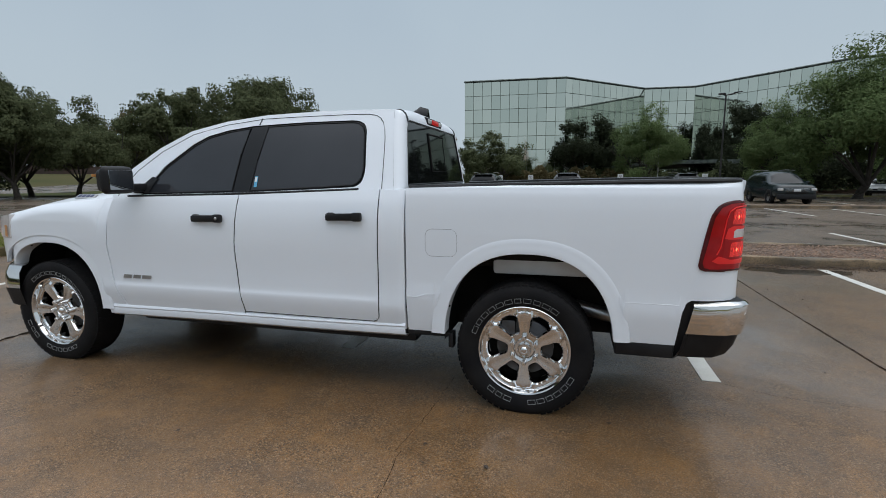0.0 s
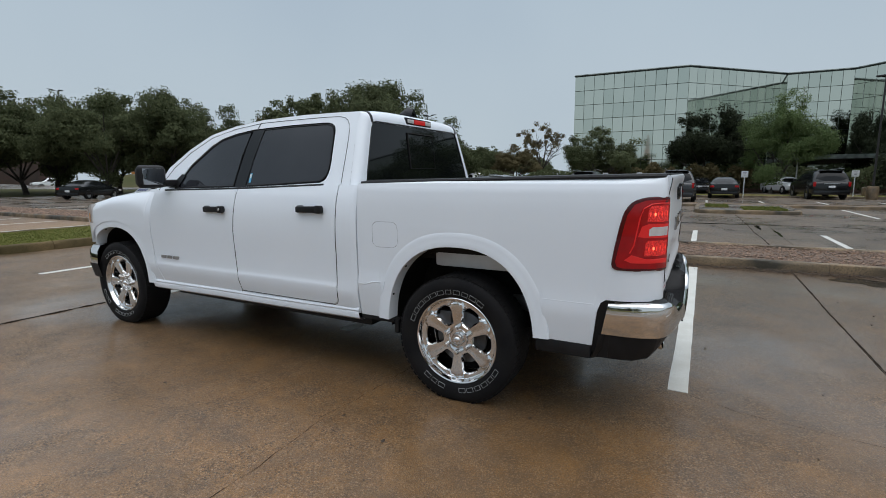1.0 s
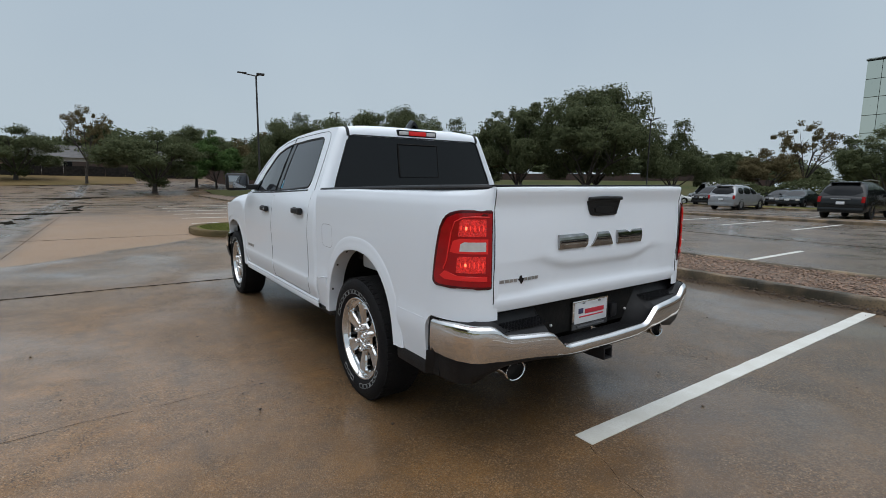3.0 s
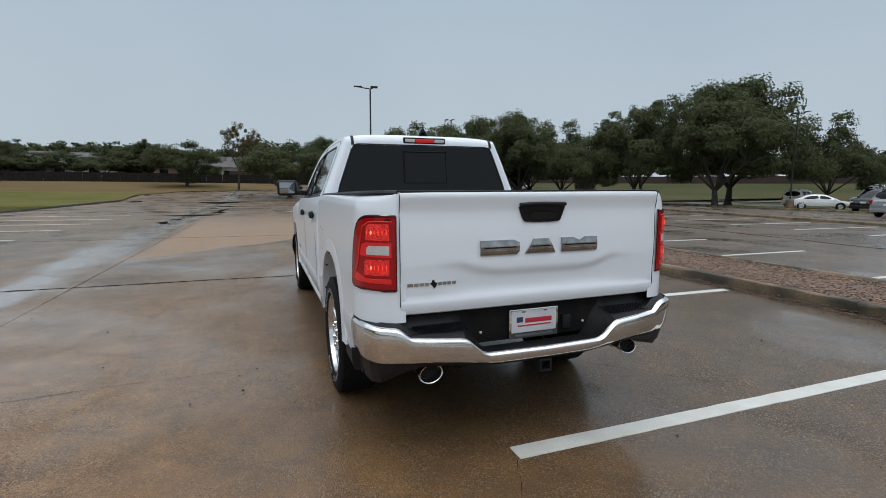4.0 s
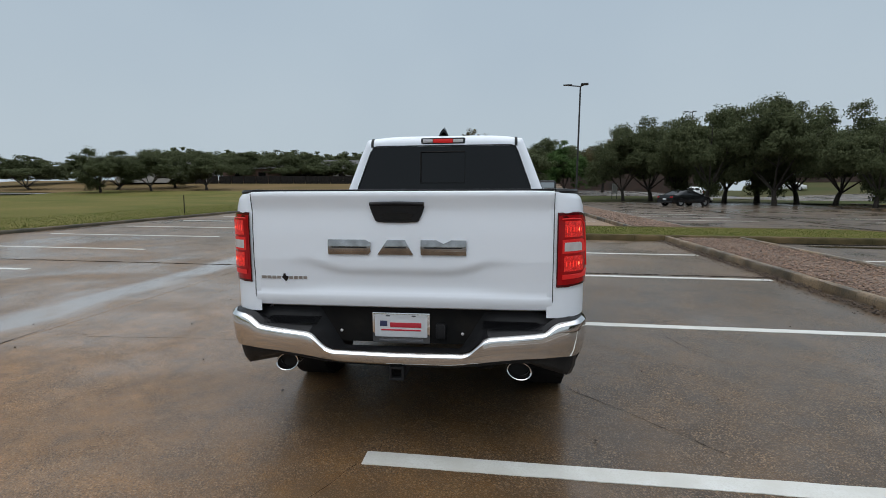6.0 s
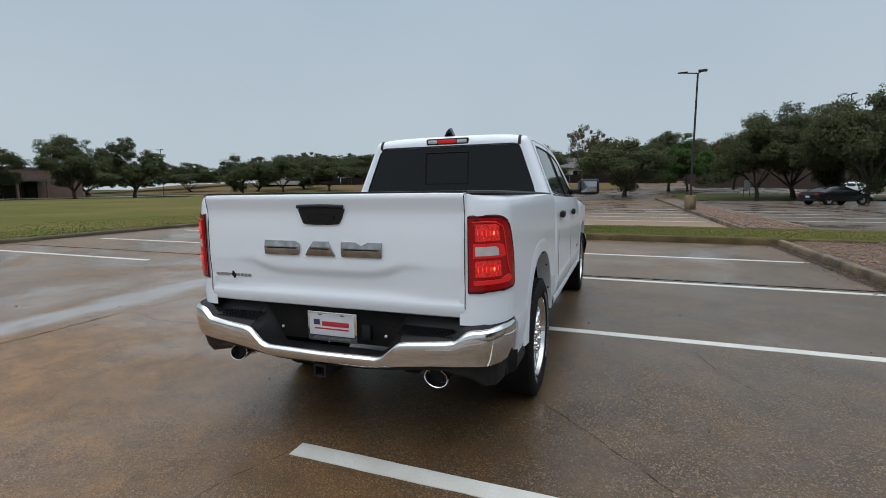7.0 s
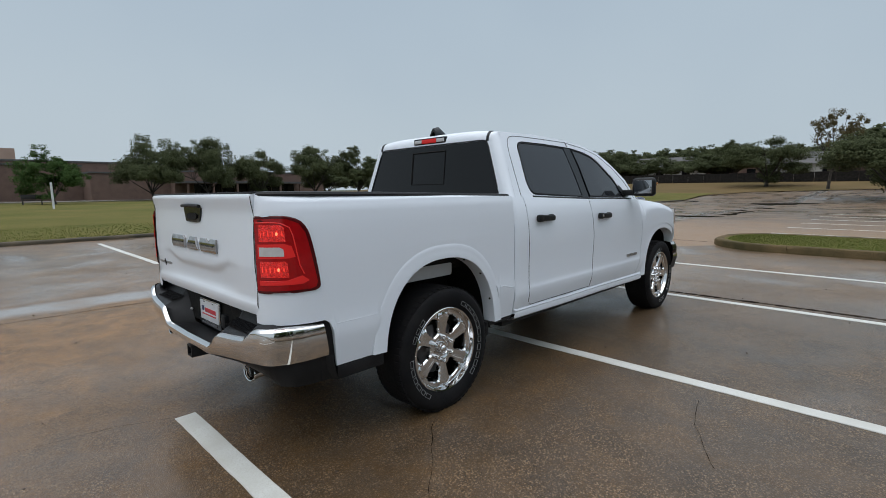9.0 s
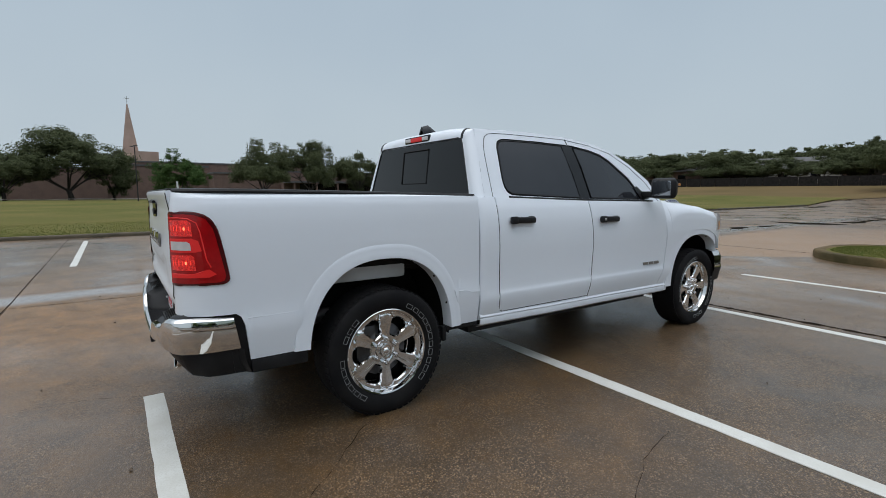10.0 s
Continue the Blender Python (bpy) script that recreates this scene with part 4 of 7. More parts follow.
# latch handle in a recess
bm = bmesh.new()
out = soften([(-0.150, 1.352), (0.150, 1.352), (0.118, 1.262), (0.098, 1.248), (-0.098, 1.248), (-0.118, 1.262)], 1)
slab(bm, out, lambda u, v, d: (u, gate_prof(v) + 0.006 - d, v), 0.014)
latch = part("latch_handle", bm, GLOSS, tailgate, "gloss black tailgate handle")
bm = bmesh.new()
slab(bm, soften([(-0.085, 1.300), (0.085, 1.300), (0.075, 1.262), (-0.075, 1.262)], 1), lambda u, v, d: (u, gate_prof(v) - 0.010 - d, v), 0.004)
part("latch_recess", bm, DARK, tailgate)
seam("latch_lip", [(x, gate_prof(1.345) - 0.012, z) for x, z in [(-0.14, 1.342), (-0.07, 1.345), (0, 1.346), (0.07, 1.345), (0.14, 1.342)]], 0.010, BLACK, 8, False, tailgate)


def gate_plate(name, out, material, parent, depth=0.010):
    bm = bmesh.new()
    face = lambda u, v, d: (u, gate(u, v)[1] + 0.002 - d, v)
    slab(bm, out, face, depth)
    if depth > 0.008:
        bm.faces.ensure_lookup_table()
        bmesh.ops.inset_region(bm, faces=[bm.faces[0]], thickness=0.005, depth=0.004)
        for i in range(9):
            bmesh.ops.bisect_plane(bm, geom=bm.verts[:] + bm.edges[:] + bm.faces[:], plane_co=(0, 0, 1.087 + 0.0086 * i), plane_no=(0, 0, 1))
        for v in bm.verts:
            v.co.y -= 0.007 * (1 - ((v.co.z - 1.1215) / 0.040) ** 2)
    return part(name, bm, material, parent, "", 20)


# three plain chrome blocks across the tailgate, with slots
for out, mark in (([(-0.366, 1.160), (-0.170, 1.160), (-0.140, 1.145), (-0.140, 1.098), (-0.155, 1.083), (-0.366, 1.083)],
                   [(-0.345, 1.1245), (-0.160, 1.1245), (-0.160, 1.1185), (-0.345, 1.1185)]),
                  ([(-0.050, 1.160), (0.040, 1.160), (0.082, 1.083), (-0.104, 1.083)], [(-0.060, 1.1245), (0.044, 1.1245), (0.047, 1.1185), (-0.064, 1.1185)]),
                  ([(0.122, 1.160), (0.200, 1.160), (0.238, 1.142), (0.276, 1.160), (0.354, 1.160), (0.354, 1.083), (0.122, 1.083)], [(0.142, 1.1245), (0.335, 1.1245), (0.335, 1.1185), (0.142, 1.1185)])):
    gate_plate("gate_emblem", out, CHROME_DIM, tailgate)
    bm = bmesh.new()
    slab(bm, mark, lambda u, v, d: (u, gate(u, v)[1] - 0.0185 - d, v), 0.002)
    part("emblem_slot", bm, GLOSS, tailgate)
# small trim badge: bars and a dark shape
for x0, x1 in ((-0.750, -0.722), (-0.716, -0.694), (-0.688, -0.666), (-0.660, -0.640), (-0.592, -0.572), (-0.566, -0.546), (-0.540, -0.520), (-0.514, -0.494)):
    gate_plate("trim_badge_bar", [(x0, 0.961), (x1, 0.961), (x1, 0.945), (x0, 0.945)], SILVER, tailgate, 0.005)
gate_plate("trim_badge_shape", [(-0.636, 0.956), (-0.626, 0.960), (-0.622, 0.974), (-0.612, 0.974), (-0.610, 0.962), (-0.596, 0.958), (-0.600, 0.944), (-0.612, 0.930), (-0.622, 0.944)], GLOSS, tailgate, 0.006)

# tail lamps wrapped round the bed corners
lamp_out = [(-1.178, 1.295), (-1.08, 1.298), (-1.02, 1.296), (-0.975, 1.278), (-0.950, 1.238), (-0.938, 1.19), (-0.922, 1.08), (-0.908, 0.962), (-0.912, 0.943), (-0.935, 0.932), (-1.178, 0.928)]


def corner(sgn, d):
    """A point of the bed's skin, d metres proud of it."""
    def f(s, z):
        p, s1 = Vector(bed_place(s, z, bed_x, sgn)), max(s, -1.150)
        q = p + Vector(bed_place(s1 - 0.004, z, bed_x, sgn)) - Vector(bed_place(s1, z, bed_x, sgn))
        t = (q - p).normalized() if (q - p).length > 1e-6 else Vector((-sgn, 0, 0))
        out = Vector((sgn * -t.y, sgn * t.x, 0))
        if out.x * sgn < 0 and abs(out.x) > 0.3:
            out = -out
        return tuple(p + out * d)
    return f


# plastic caps along the bed rails
cap_cross = [(-0.012, -0.022), (0.002, -0.017), (0.003, -0.008), (-0.004, 0.002), (-0.06, 0.005), (-0.115, 0.000), (-0.125, -0.05)]
for sgn in (-1, 1):
    bm = bmesh.new()
    grid(bm, [0.715, 0.4, 0.0, -0.4, -0.7, -0.88] + [-0.90 - 0.02 * i for i in range(15)], range(len(cap_cross)),
         lambda s, k: corner(sgn, cap_cross[int(k)][0] - 0.006 * min(1.0, max(0.0, (-0.90 - s) / 0.12)))(s, 1.384)[:2] + (rail_z(s) + cap_cross[int(k)][1] + 0.002,))
    part("bed_rail_cap", bm, BLACK, truck, "black plastic bed rail cap")

for sgn in (-1, 1):
    bm = bmesh.new()
    cover(bm, lamp_out, corner(sgn, 0.008), 60, (-1.07, 1.10), 5)
    lamp = part("tail_lamp", bm, LENS_DARK, truck, "lit red tail lamp with a clear reversing lens")
    bm = bmesh.new()
    tube(bm, [corner(sgn, 0.003)(*p) for p in [(-1.172, 1.295)] + soften(lamp_out, 1)[2:-2] + [(-1.172, 0.929)]], 0.0055, 6)
    part("lamp_edge", bm, LENS_DARK, lamp)

    def lens(name, poly, d, material):
        bm = bmesh.new()
        cover(bm, poly, corner(sgn, d), 32, None, 4)
        return part(name, bm, material, lamp)

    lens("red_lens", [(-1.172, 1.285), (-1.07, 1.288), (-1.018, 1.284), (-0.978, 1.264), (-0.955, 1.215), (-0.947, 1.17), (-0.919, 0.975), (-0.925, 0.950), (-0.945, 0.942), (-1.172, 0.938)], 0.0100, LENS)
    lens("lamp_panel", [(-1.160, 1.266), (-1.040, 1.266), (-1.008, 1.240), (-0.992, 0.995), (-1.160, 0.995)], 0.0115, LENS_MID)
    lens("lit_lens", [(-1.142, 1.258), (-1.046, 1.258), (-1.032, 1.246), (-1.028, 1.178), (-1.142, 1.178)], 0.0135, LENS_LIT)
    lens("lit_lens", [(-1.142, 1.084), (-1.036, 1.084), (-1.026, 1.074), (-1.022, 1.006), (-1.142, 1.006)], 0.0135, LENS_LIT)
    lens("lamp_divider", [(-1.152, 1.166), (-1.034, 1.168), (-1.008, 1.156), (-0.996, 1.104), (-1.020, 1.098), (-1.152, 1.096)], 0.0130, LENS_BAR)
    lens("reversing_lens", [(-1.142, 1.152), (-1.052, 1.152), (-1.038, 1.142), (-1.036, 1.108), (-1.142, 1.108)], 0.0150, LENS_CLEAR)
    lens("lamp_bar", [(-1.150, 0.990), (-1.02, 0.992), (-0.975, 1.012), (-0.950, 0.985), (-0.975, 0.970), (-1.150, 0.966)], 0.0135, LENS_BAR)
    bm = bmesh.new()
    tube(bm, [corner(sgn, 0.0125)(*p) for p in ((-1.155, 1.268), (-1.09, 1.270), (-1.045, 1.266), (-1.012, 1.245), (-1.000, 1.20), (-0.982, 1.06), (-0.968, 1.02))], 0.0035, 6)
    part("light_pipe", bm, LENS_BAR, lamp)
    # painted glints: glowing streaks laid on each lit lens, and one bulb patch
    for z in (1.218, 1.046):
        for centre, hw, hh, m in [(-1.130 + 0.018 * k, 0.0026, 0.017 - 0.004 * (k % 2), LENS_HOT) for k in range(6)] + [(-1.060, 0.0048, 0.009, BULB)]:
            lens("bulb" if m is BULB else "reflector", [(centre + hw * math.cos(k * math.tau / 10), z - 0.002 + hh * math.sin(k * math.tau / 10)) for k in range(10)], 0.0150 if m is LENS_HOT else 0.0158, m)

# rear bumper: chrome face that dips at the middle, black step on top


def plan_point(t):
    """t from 0 at the middle to 1 at the bumper's side end: x, y."""
    knots = [(0.0, 0.0, -1.252), (0.2, 0.22, -1.251), (0.3, 0.34, -1.249), (0.38, 0.43, -1.246), (0.55, 0.63, -1.236), (0.66, 0.77, -1.220), (0.74, 0.86, -1.198), (0.77, 0.90, -1.180), (0.80, 0.930, -1.152), (0.86, 0.966, -1.080),
             (0.92, 0.980, -1.0), (1.0, 0.984, -0.858)]
    ts = [k[0] for k in knots]
    return float(np.interp(t, ts, [k[1] for k in knots])), float(np.interp(t, ts, [k[2] for k in knots]))


bump_top = lerp_table([(0.0, 0.586), (0.30, 0.590), (0.33, 0.602), (0.395, 0.668), (0.42, 0.679), (0.60, 0.698), (0.645, 0.705), (0.69, 0.746), (0.72, 0.757), (0.86, 0.765), (0.95, 0.757), (1.0, 0.752)])
bump_low = lerp_table([(0.0, 0.517), (0.25, 0.519), (0.40, 0.540), (0.55, 0.560), (0.66, 0.566), (0.75, 0.566), (1.0, 0.566)])
bm = bmesh.new()
ts = [i / 60 for i in range(-60, 61)]
prof = [(0.0, 0.024), (0.0035, 0.014), (0.014, 0.001), (0.016, 0.0), (0.55, 0.004), (0.25, 0.010), (0.07, 0.020), (0.0, 0.04)]


def bumper_face(t, k, tf=bump_top, lf=bump_low, end=0.994):
    s = 1 if t >= 0 else -1
    f, d = prof[int(k)]
    a = abs(t) * (end - 0.018 * (1.0 if k < 4 else f) * max(0.0, abs(t) - 0.8) / 0.2)
    x, y = plan_point(a)
    x2, y2 = plan_point(min(1.0, a + 0.01))
    nx, ny = (y2 - y), -(x2 - x)
    ln = math.hypot(nx, ny) or 1
    # a rolled upper edge of even height, then the face
    z = tf(a) - f if k < 4 else lf(a) + (tf(a) - 0.016 - lf(a)) * f
    return (s * (x - abs(nx) / ln * d), y + abs(ny) / ln * d, z)


grid(bm, ts, range(len(prof)), bumper_face)
bumper = part("rear_bumper", bm, CHROME, truck, "chrome rear bumper with black step pads")
# black body of the bumper below and at its ends
bm = bmesh.new()
lower = lerp_table([(0.0, 0.500), (0.36, 0.514), (0.50, 0.532), (0.60, 0.528), (0.70, 0.495), (0.78, 0.456), (0.86, 0.436), (1.0, 0.432)])
grid(bm, ts, range(5), lambda t, k: (bumper_face(t, 7, bump_top, bump_low, 1.0)[0] * [1, 1, 0.994, 0.978, 0.80][int(k)], bumper_face(t, 7, bump_top, bump_low, 1.0)[1] + [0.0, 0.0, 0.014, 0.040, 0.13][int(k)],
                                     [bump_low(abs(t)) + 0.01, bump_low(abs(t)) - 0.01, (bump_low(abs(t)) + lower(abs(t))) / 2 - 0.01, lower(abs(t)), lower(abs(t)) + 0.01][int(k)]))
part("bumper_valance", bm, BLACK, bumper)
for sgn in (-1, 1):
    bm = bmesh.new()
    slab(bm, [(-0.80, 0.43), (-0.80, 0.50), (-0.845, 0.755), (-0.93, 0.762), (-0.90, 0.44)], lambda u, v, d: (sgn * (bed_x(v) - 0.034 + d), u, v), 0.026)
    part("bumper_end_cap", bm, BLACK, bumper)
for sgn in (-1, 1):
    seam("tailgate_gap", [(sgn * 0.7865, gate_prof(z) + 0.0095, z) for z in (0.80, 0.86, 0.95, 1.05, 1.2, 1.3, 1.36, 1.395)], 0.0022)
# step pads and the recessed middle
bm = bmesh.new()


def deck(t, k):
    s = 1 if t >= 0 else -1
    a = abs(t) * 0.97
    x, y = plan_point(a)
    top = bump_top(a)
    inner = min(0.90, x)
    if k == 0:
        return (s * x * 0.985, y + 0.028, top - 0.004)
    if k == 1:
        return (s * inner * 0.97, y + 0.052, top - 0.002 + (0.015 if a > 0.42 else -0.016))
    if k == 2:
        return (s * inner * 0.95, -1.115 if a < 0.75 else max(-1.11, y + 0.06), 0.724 if a > 0.42 else (0.566 if a < 0.3 else 0.724 - (0.42 - a) * 1.31))
    return (s * inner * 0.94, -1.085 if a < 0.75 else max(-1.07, y + 0.09), 0.775 if a > 0.42 else (0.570 if a < 0.3 else 0.775 - (0.42 - a) * 1.71))


grid(bm, ts, range(4), deck)
part("bumper_step", bm, BLACK, bumper, "black textured bumper step pad")
for sgn in (-1, 1):
    bm = bmesh.new()
    for i in range(17):
        for j in range(7):
            if i * 0.022 + j * 0.004 < 0.29:
                box(bm, (0, 0, 0), (0.013, 0.013, 0.003), 0.0, pose(sgn * (0.445 + i * 0.022 + (j % 2) * 0.011), -1.178 + j * 0.0105, 0.7115 + j * 0.0034, 0, 0, 45))
    part("tread_pattern", bm, GLOSS, bumper, "raised diamond tread on the step")
bm = bmesh.new()
box(bm, (0, -1.07, 0.69), (1.45, 0.03, 0.20), 0.01)
part("bumper_recess", bm, DARK, bumper)
bm = bmesh.new()
box(bm, (0.215, -1.096, 0.665), (0.055, 0.03, 0.085), 0.012)
part("trailer_socket", bm, BLACK, bumper, "black trailer socket cover")
for sgn in (-1, 1):
    bm = bmesh.new()
    bmesh.ops.create_uvsphere(bm, u_segments=10, v_segments=8, radius=0.009, matrix=Matrix.Translation((sgn * 0.33, -1.10, 0.655)))
    part("plate_lamp", bm, LENS_CLEAR, bumper, "small clear plate lamp")

# dealer plate with unreadable print as bars
bm = bmesh.new()
box(bm, (0, -1.098, 0.678), (0.315, 0.012, 0.168), 0.006)
plate = part("plate_frame", bm, CHROME, truck, "chrome plate frame with a white dealer plate")
bm = bmesh.new()
box(bm, (0, -1.104, 0.690), (0.285, 0.008, 0.122), 0.004)
part("plate_face", bm, PLATE, plate)
for cx, cz, w, h, material in ((0.026, 0.696, 0.170, 0.026, PRINT_RED), (-0.094, 0.703, 0.040, 0.030, PRINT_NAVY), (0.0, 0.668, 0.215, 0.008, PRINT_RED), (0.0, 0.612, 0.24, 0.010, PRINT_GREY),
                               (-0.07, 0.746, 0.022, 0.008, PRINT_GREY), (0.07, 0.746, 0.022, 0.008, PRINT_GREY)):
    bm = bmesh.new()
    box(bm, (cx, -1.1085, cz), (w, 0.003, h), 0.001)
    part("plate_print", bm, material, plate)

# exhaust tips, hitch receiver
for sgn in (-1, 1):
    bm = bmesh.new()
    n = 32
    ring = []
    for r, y in ((0.046, -1.00), (0.050, -1.110), (0.0565, -1.134), (0.0575, -1.142), (0.0545, -1.148), (0.0500, -1.146), (0.0475, -1.134), (0.045, -1.01)):
        ring.append([bm.verts.new((sgn * 0.628 + r * 1.16 * math.cos(k * math.tau / n), y + 0.15 * r * math.sin(k * math.tau / n), 0.482 + r * 0.84 * math.sin(k * math.tau / n) - sgn * 0.12 * r * math.cos(k * math.tau / n))) for k in range(n)])
    for a, b in zip(ring, ring[1:]):
        for k in range(n):
            bm.faces.new((a[k], a[(k + 1) % n], b[(k + 1) % n], b[k]))
    tip = part("exhaust_tip", bm, CHROME, truck, "chrome oval exhaust tip")
    # dark disc across the pipe, put there for the shade within
    bm = bmesh.new()
    bmesh.ops.create_circle(bm, cap_ends=True, segments=24, radius=0.048, matrix=pose(sgn * 0.628, -1.105, 0.482, 90, 0, 0) @ Matrix.Diagonal((1.12, 0.84, 1, 1)))
    part("tip_dark", bm, DARK, tip)
    bm = bmesh.new()
    tube(bm, [(sgn * 0.632, -1.03, 0.475), (sgn * 0.632, -0.75, 0.50), (sgn * 0.66, -0.55, 0.56), (sgn * 0.60, -0.30, 0.60), (sgn * 0.45, 0.1, 0.55), (sgn * 0.35, 0.8, 0.5)], 0.045, 12)
    part("exhaust_pipe", bm, SILVER, truck)
    bm = bmesh.new()
    box(bm, (sgn * 0.60, -1.13, 0.545), (0.20, 0.05, 0.035), 0.01)
    part("tip_bracket", bm, BLACK, truck)
bm = bmesh.new()
for dx, dz, sx, sz in ((0, 0.03, 0.076, 0.012), (0, -0.03, 0.076, 0.012), (0.032, 0, 0.012, 0.06), (-0.032, 0, 0.012, 0.06)):
    box(bm, (dx, -1.105, 0.474 + dz), (sx, 0.26, sz), 0.003)
box(bm, (0, -1.02, 0.485), (0.9, 0.06, 0.06), 0.01)
hitch = part("hitch_receiver", bm, BLACK, truck, "black square hitch receiver")
# dark plate in the open tube in place of the shade inside it
bm = bmesh.new()
box(bm, (0, -1.175, 0.474), (0.054, 0.02, 0.05))
part("receiver_socket", bm, DARK, hitch)

# under the body
bm = bmesh.new()
for sgn in (-1, 1):
    box(bm, (sgn * 0.45, 1.6, 0.52), (0.09, 5.3, 0.15), 0.02)
box(bm, (0, 2.2, 0.50), (1.5, 2.9, 0.10), 0.03)
box(bm, (0, 3.9, 0.55), (1.2, 0.7, 0.25), 0.05)
box(bm, (0, 1.5, 0.42), (0.5, 1.2, 0.12), 0.04)
part("chassis", bm, DARK, truck)
for y in (0.0, FRONT_C):
    bm = bmesh.new()
    tube(bm, [(-0.80, y, 0.39), (-0.22, y, 0.39), (-0.14, y, 0.39), (0.0, y, 0.39), (0.14, y, 0.39), (0.22, y, 0.39), (0.80, y, 0.39)], [0.05, 0.05, 0.12, 0.15, 0.12, 0.05, 0.05], 14)
    part("axle", bm, DARK, truck)
for sgn in (-1, 1):
    bm = bmesh.new()
    tube(bm, [(sgn * 0.55, 0.05, 0.45), (sgn * 0.52, 0.10, 0.92)], 0.035, 10)
    part("shock_absorber", bm, DARK, truck)
for sgn in (-1, 1):
    bm = bmesh.new()
    box(bm, (sgn * 0.66, -0.10, 0.908), (0.34, 0.62, 0.145), 0.025)
    part("bed_underside", bm, WHITE_METAL, truck, "pale painted underside of the bed")


# wheels
def build_wheel(steer=0.0):
    """A wheel whose outer face looks along +x, its centre at the origin."""
    wheel = new("wheel")
    wheel.empty_display_size = 0.1
    bm = bmesh.new()
    prof = [(0.262, -0.235), (0.285, -0.245), (0.335, -0.255), (0.376, -0.250), (0.396, -0.235), (0.405, -0.20), (0.407, -0.12), (0.406, -0.030), (0.401, -0.004), (0.392, 0.010), (0.372, 0.020), (0.340, 0.024), (0.300, 0.016), (0.280, 0.006), (0.268, -0.004), (0.262, -0.015)]
    lathe(bm, prof, 72)
    tyre = part("tyre", bm, RUBBER, wheel, "black tyre with raised white sidewall marks")
    # tread blocks round the shoulder
    bm = bmesh.new()
    for k in range(60):
        a = k * math.tau / 60
        for x, off in ((-0.018, 0), (-0.075, 0.5), (-0.14, 0), (-0.2, 0.5)):
            box(bm, (0, 0, 0), (0.044, 0.030, 0.010), 0.0, Matrix.Rotation(a + off * math.tau / 60, 4, "X") @ pose(x, 0, 0.4015))
    part("tread_block", bm, RUBBER, wheel)
    # raised outlined bars in place of lettering
    for start, count in ((-68, 11), (119, 6), (197, 3)):
        for i in range(count):
            bm = bmesh.new()
            m = Matrix.Rotation(radians(-start - i * 10.2), 4, "X")
            wide = (0.044, 0.036, 0.042, 0.038, 0.044)[i % 5]
            for y, z, sy, sz in ((0, 0.0130, wide, 0.0024), (0, -0.0130, wide, 0.0024), (-wide / 2, 0, 0.0024, 0.0284), (wide / 2, 0, 0.0024, 0.0284)):
                box(bm, (0, 0, 0), (0.004, sy, sz), 0.0, m @ pose(0.0205 + 0.12 * z, y, 0.314 + z))
            part("sidewall_mark", bm, LETTER, wheel, "raised white sidewall mark")
    bm = bmesh.new()
    ringp = [(0.270, -0.004), (0.276, 0.006), (0.272, 0.009), (0.264, 0.006), (0.258, -0.010), (0.246, -0.04), (0.240, -0.10), (0.236, -0.22)]
    lathe(bm, ringp, 72)
    part("rim_barrel", bm, CHROME, wheel, "polished chrome wheel rim")
    # face with six openings
    bm = bmesh.new()
    window = [(0.216, 0.042), (0.222, 0.026), (0.224, 0.0), (0.222, -0.026), (0.216, -0.042), (0.200, -0.056), (0.184, -0.055), (0.150, -0.040), (0.118, -0.030), (0.108, -0.020), (0.106, 0.0), (0.108, 0.020), (0.118, 0.030), (0.150, 0.040), (0.184, 0.055), (0.200, 0.056)]
    wc = (0.168, 0.0)
    arc = [(0.262 * math.cos(radians(d)), 0.262 * math.sin(radians(d))) for d in range(-30, 31, 5)]
    hubr = [(0.062 * math.cos(radians(d)), 0.062 * math.sin(radians(d))) for d in range(30, -31, -10)]
    sector = arc + hubr
    angs = sorted({k * math.tau / 96 for k in range(96)} | {math.atan2(y, x - wc[0]) % math.tau for x, y in sector + window})

    def depth(x, y):
        r = math.hypot(x, y)
        d = -0.018 + 0.020 * math.sin(min(1.0, r / 0.262) * math.pi / 2) ** 3 if r > 0.062 else -0.022
        a = abs(abs(math.degrees(math.atan2(y, x))) - 30)
        # bevelled pads at the spoke ends and a sunk band outside the openings
        pad = min(1.0, max(0.0, (a - 9.0) / 2.5))
        d -= 0.013 * pad * min(1.0, max(0.0, (r - 0.216) / 0.010)) * min(1.0, max(0.0, (0.258 - r) / 0.008))
        d -= 0.010 * (1 - pad) * min(1.0, max(0.0, (r - 0.236) / 0.010)) * min(1.0, max(0.0, (0.262 - r) / 0.008))
        return d - 0.016

    for w in range(6):
        turn = Matrix.Rotation(w * math.tau / 6, 4, "X")
        rings = []
        for mode in ("outer", "far", "mid", "near", "lip", "chamfer", "deep"):
            ring = []
            for a in angs:
                o, i = cast(sector, wc, a), cast(window, wc, a)
                d = {"outer": o, "far": i + (o - i) * 0.75, "mid": i + (o - i) * 0.5, "near": i + (o - i) * 0.25, "lip": i + min(0.009, (o - i) * 0.2), "chamfer": i, "deep": i * 0.97}[mode]
                px, py = wc[0] + d * math.cos(a), d * math.sin(a)
                x = depth(px, py) + {"outer": 0.0, "far": 0.001, "mid": 0.002, "near": 0.002, "lip": 0.002, "chamfer": -0.010, "deep": -0.055}[mode]
                ring.append(bm.verts.new(turn @ Vector((x, -py, px))))
            rings.append(ring)
        for r1, r2 in zip(rings, rings[1:]):
            for k in range(len(angs)):
                j = (k + 1) % len(angs)
                bm.faces.new((r1[k], r1[j], r2[j], r2[k]))
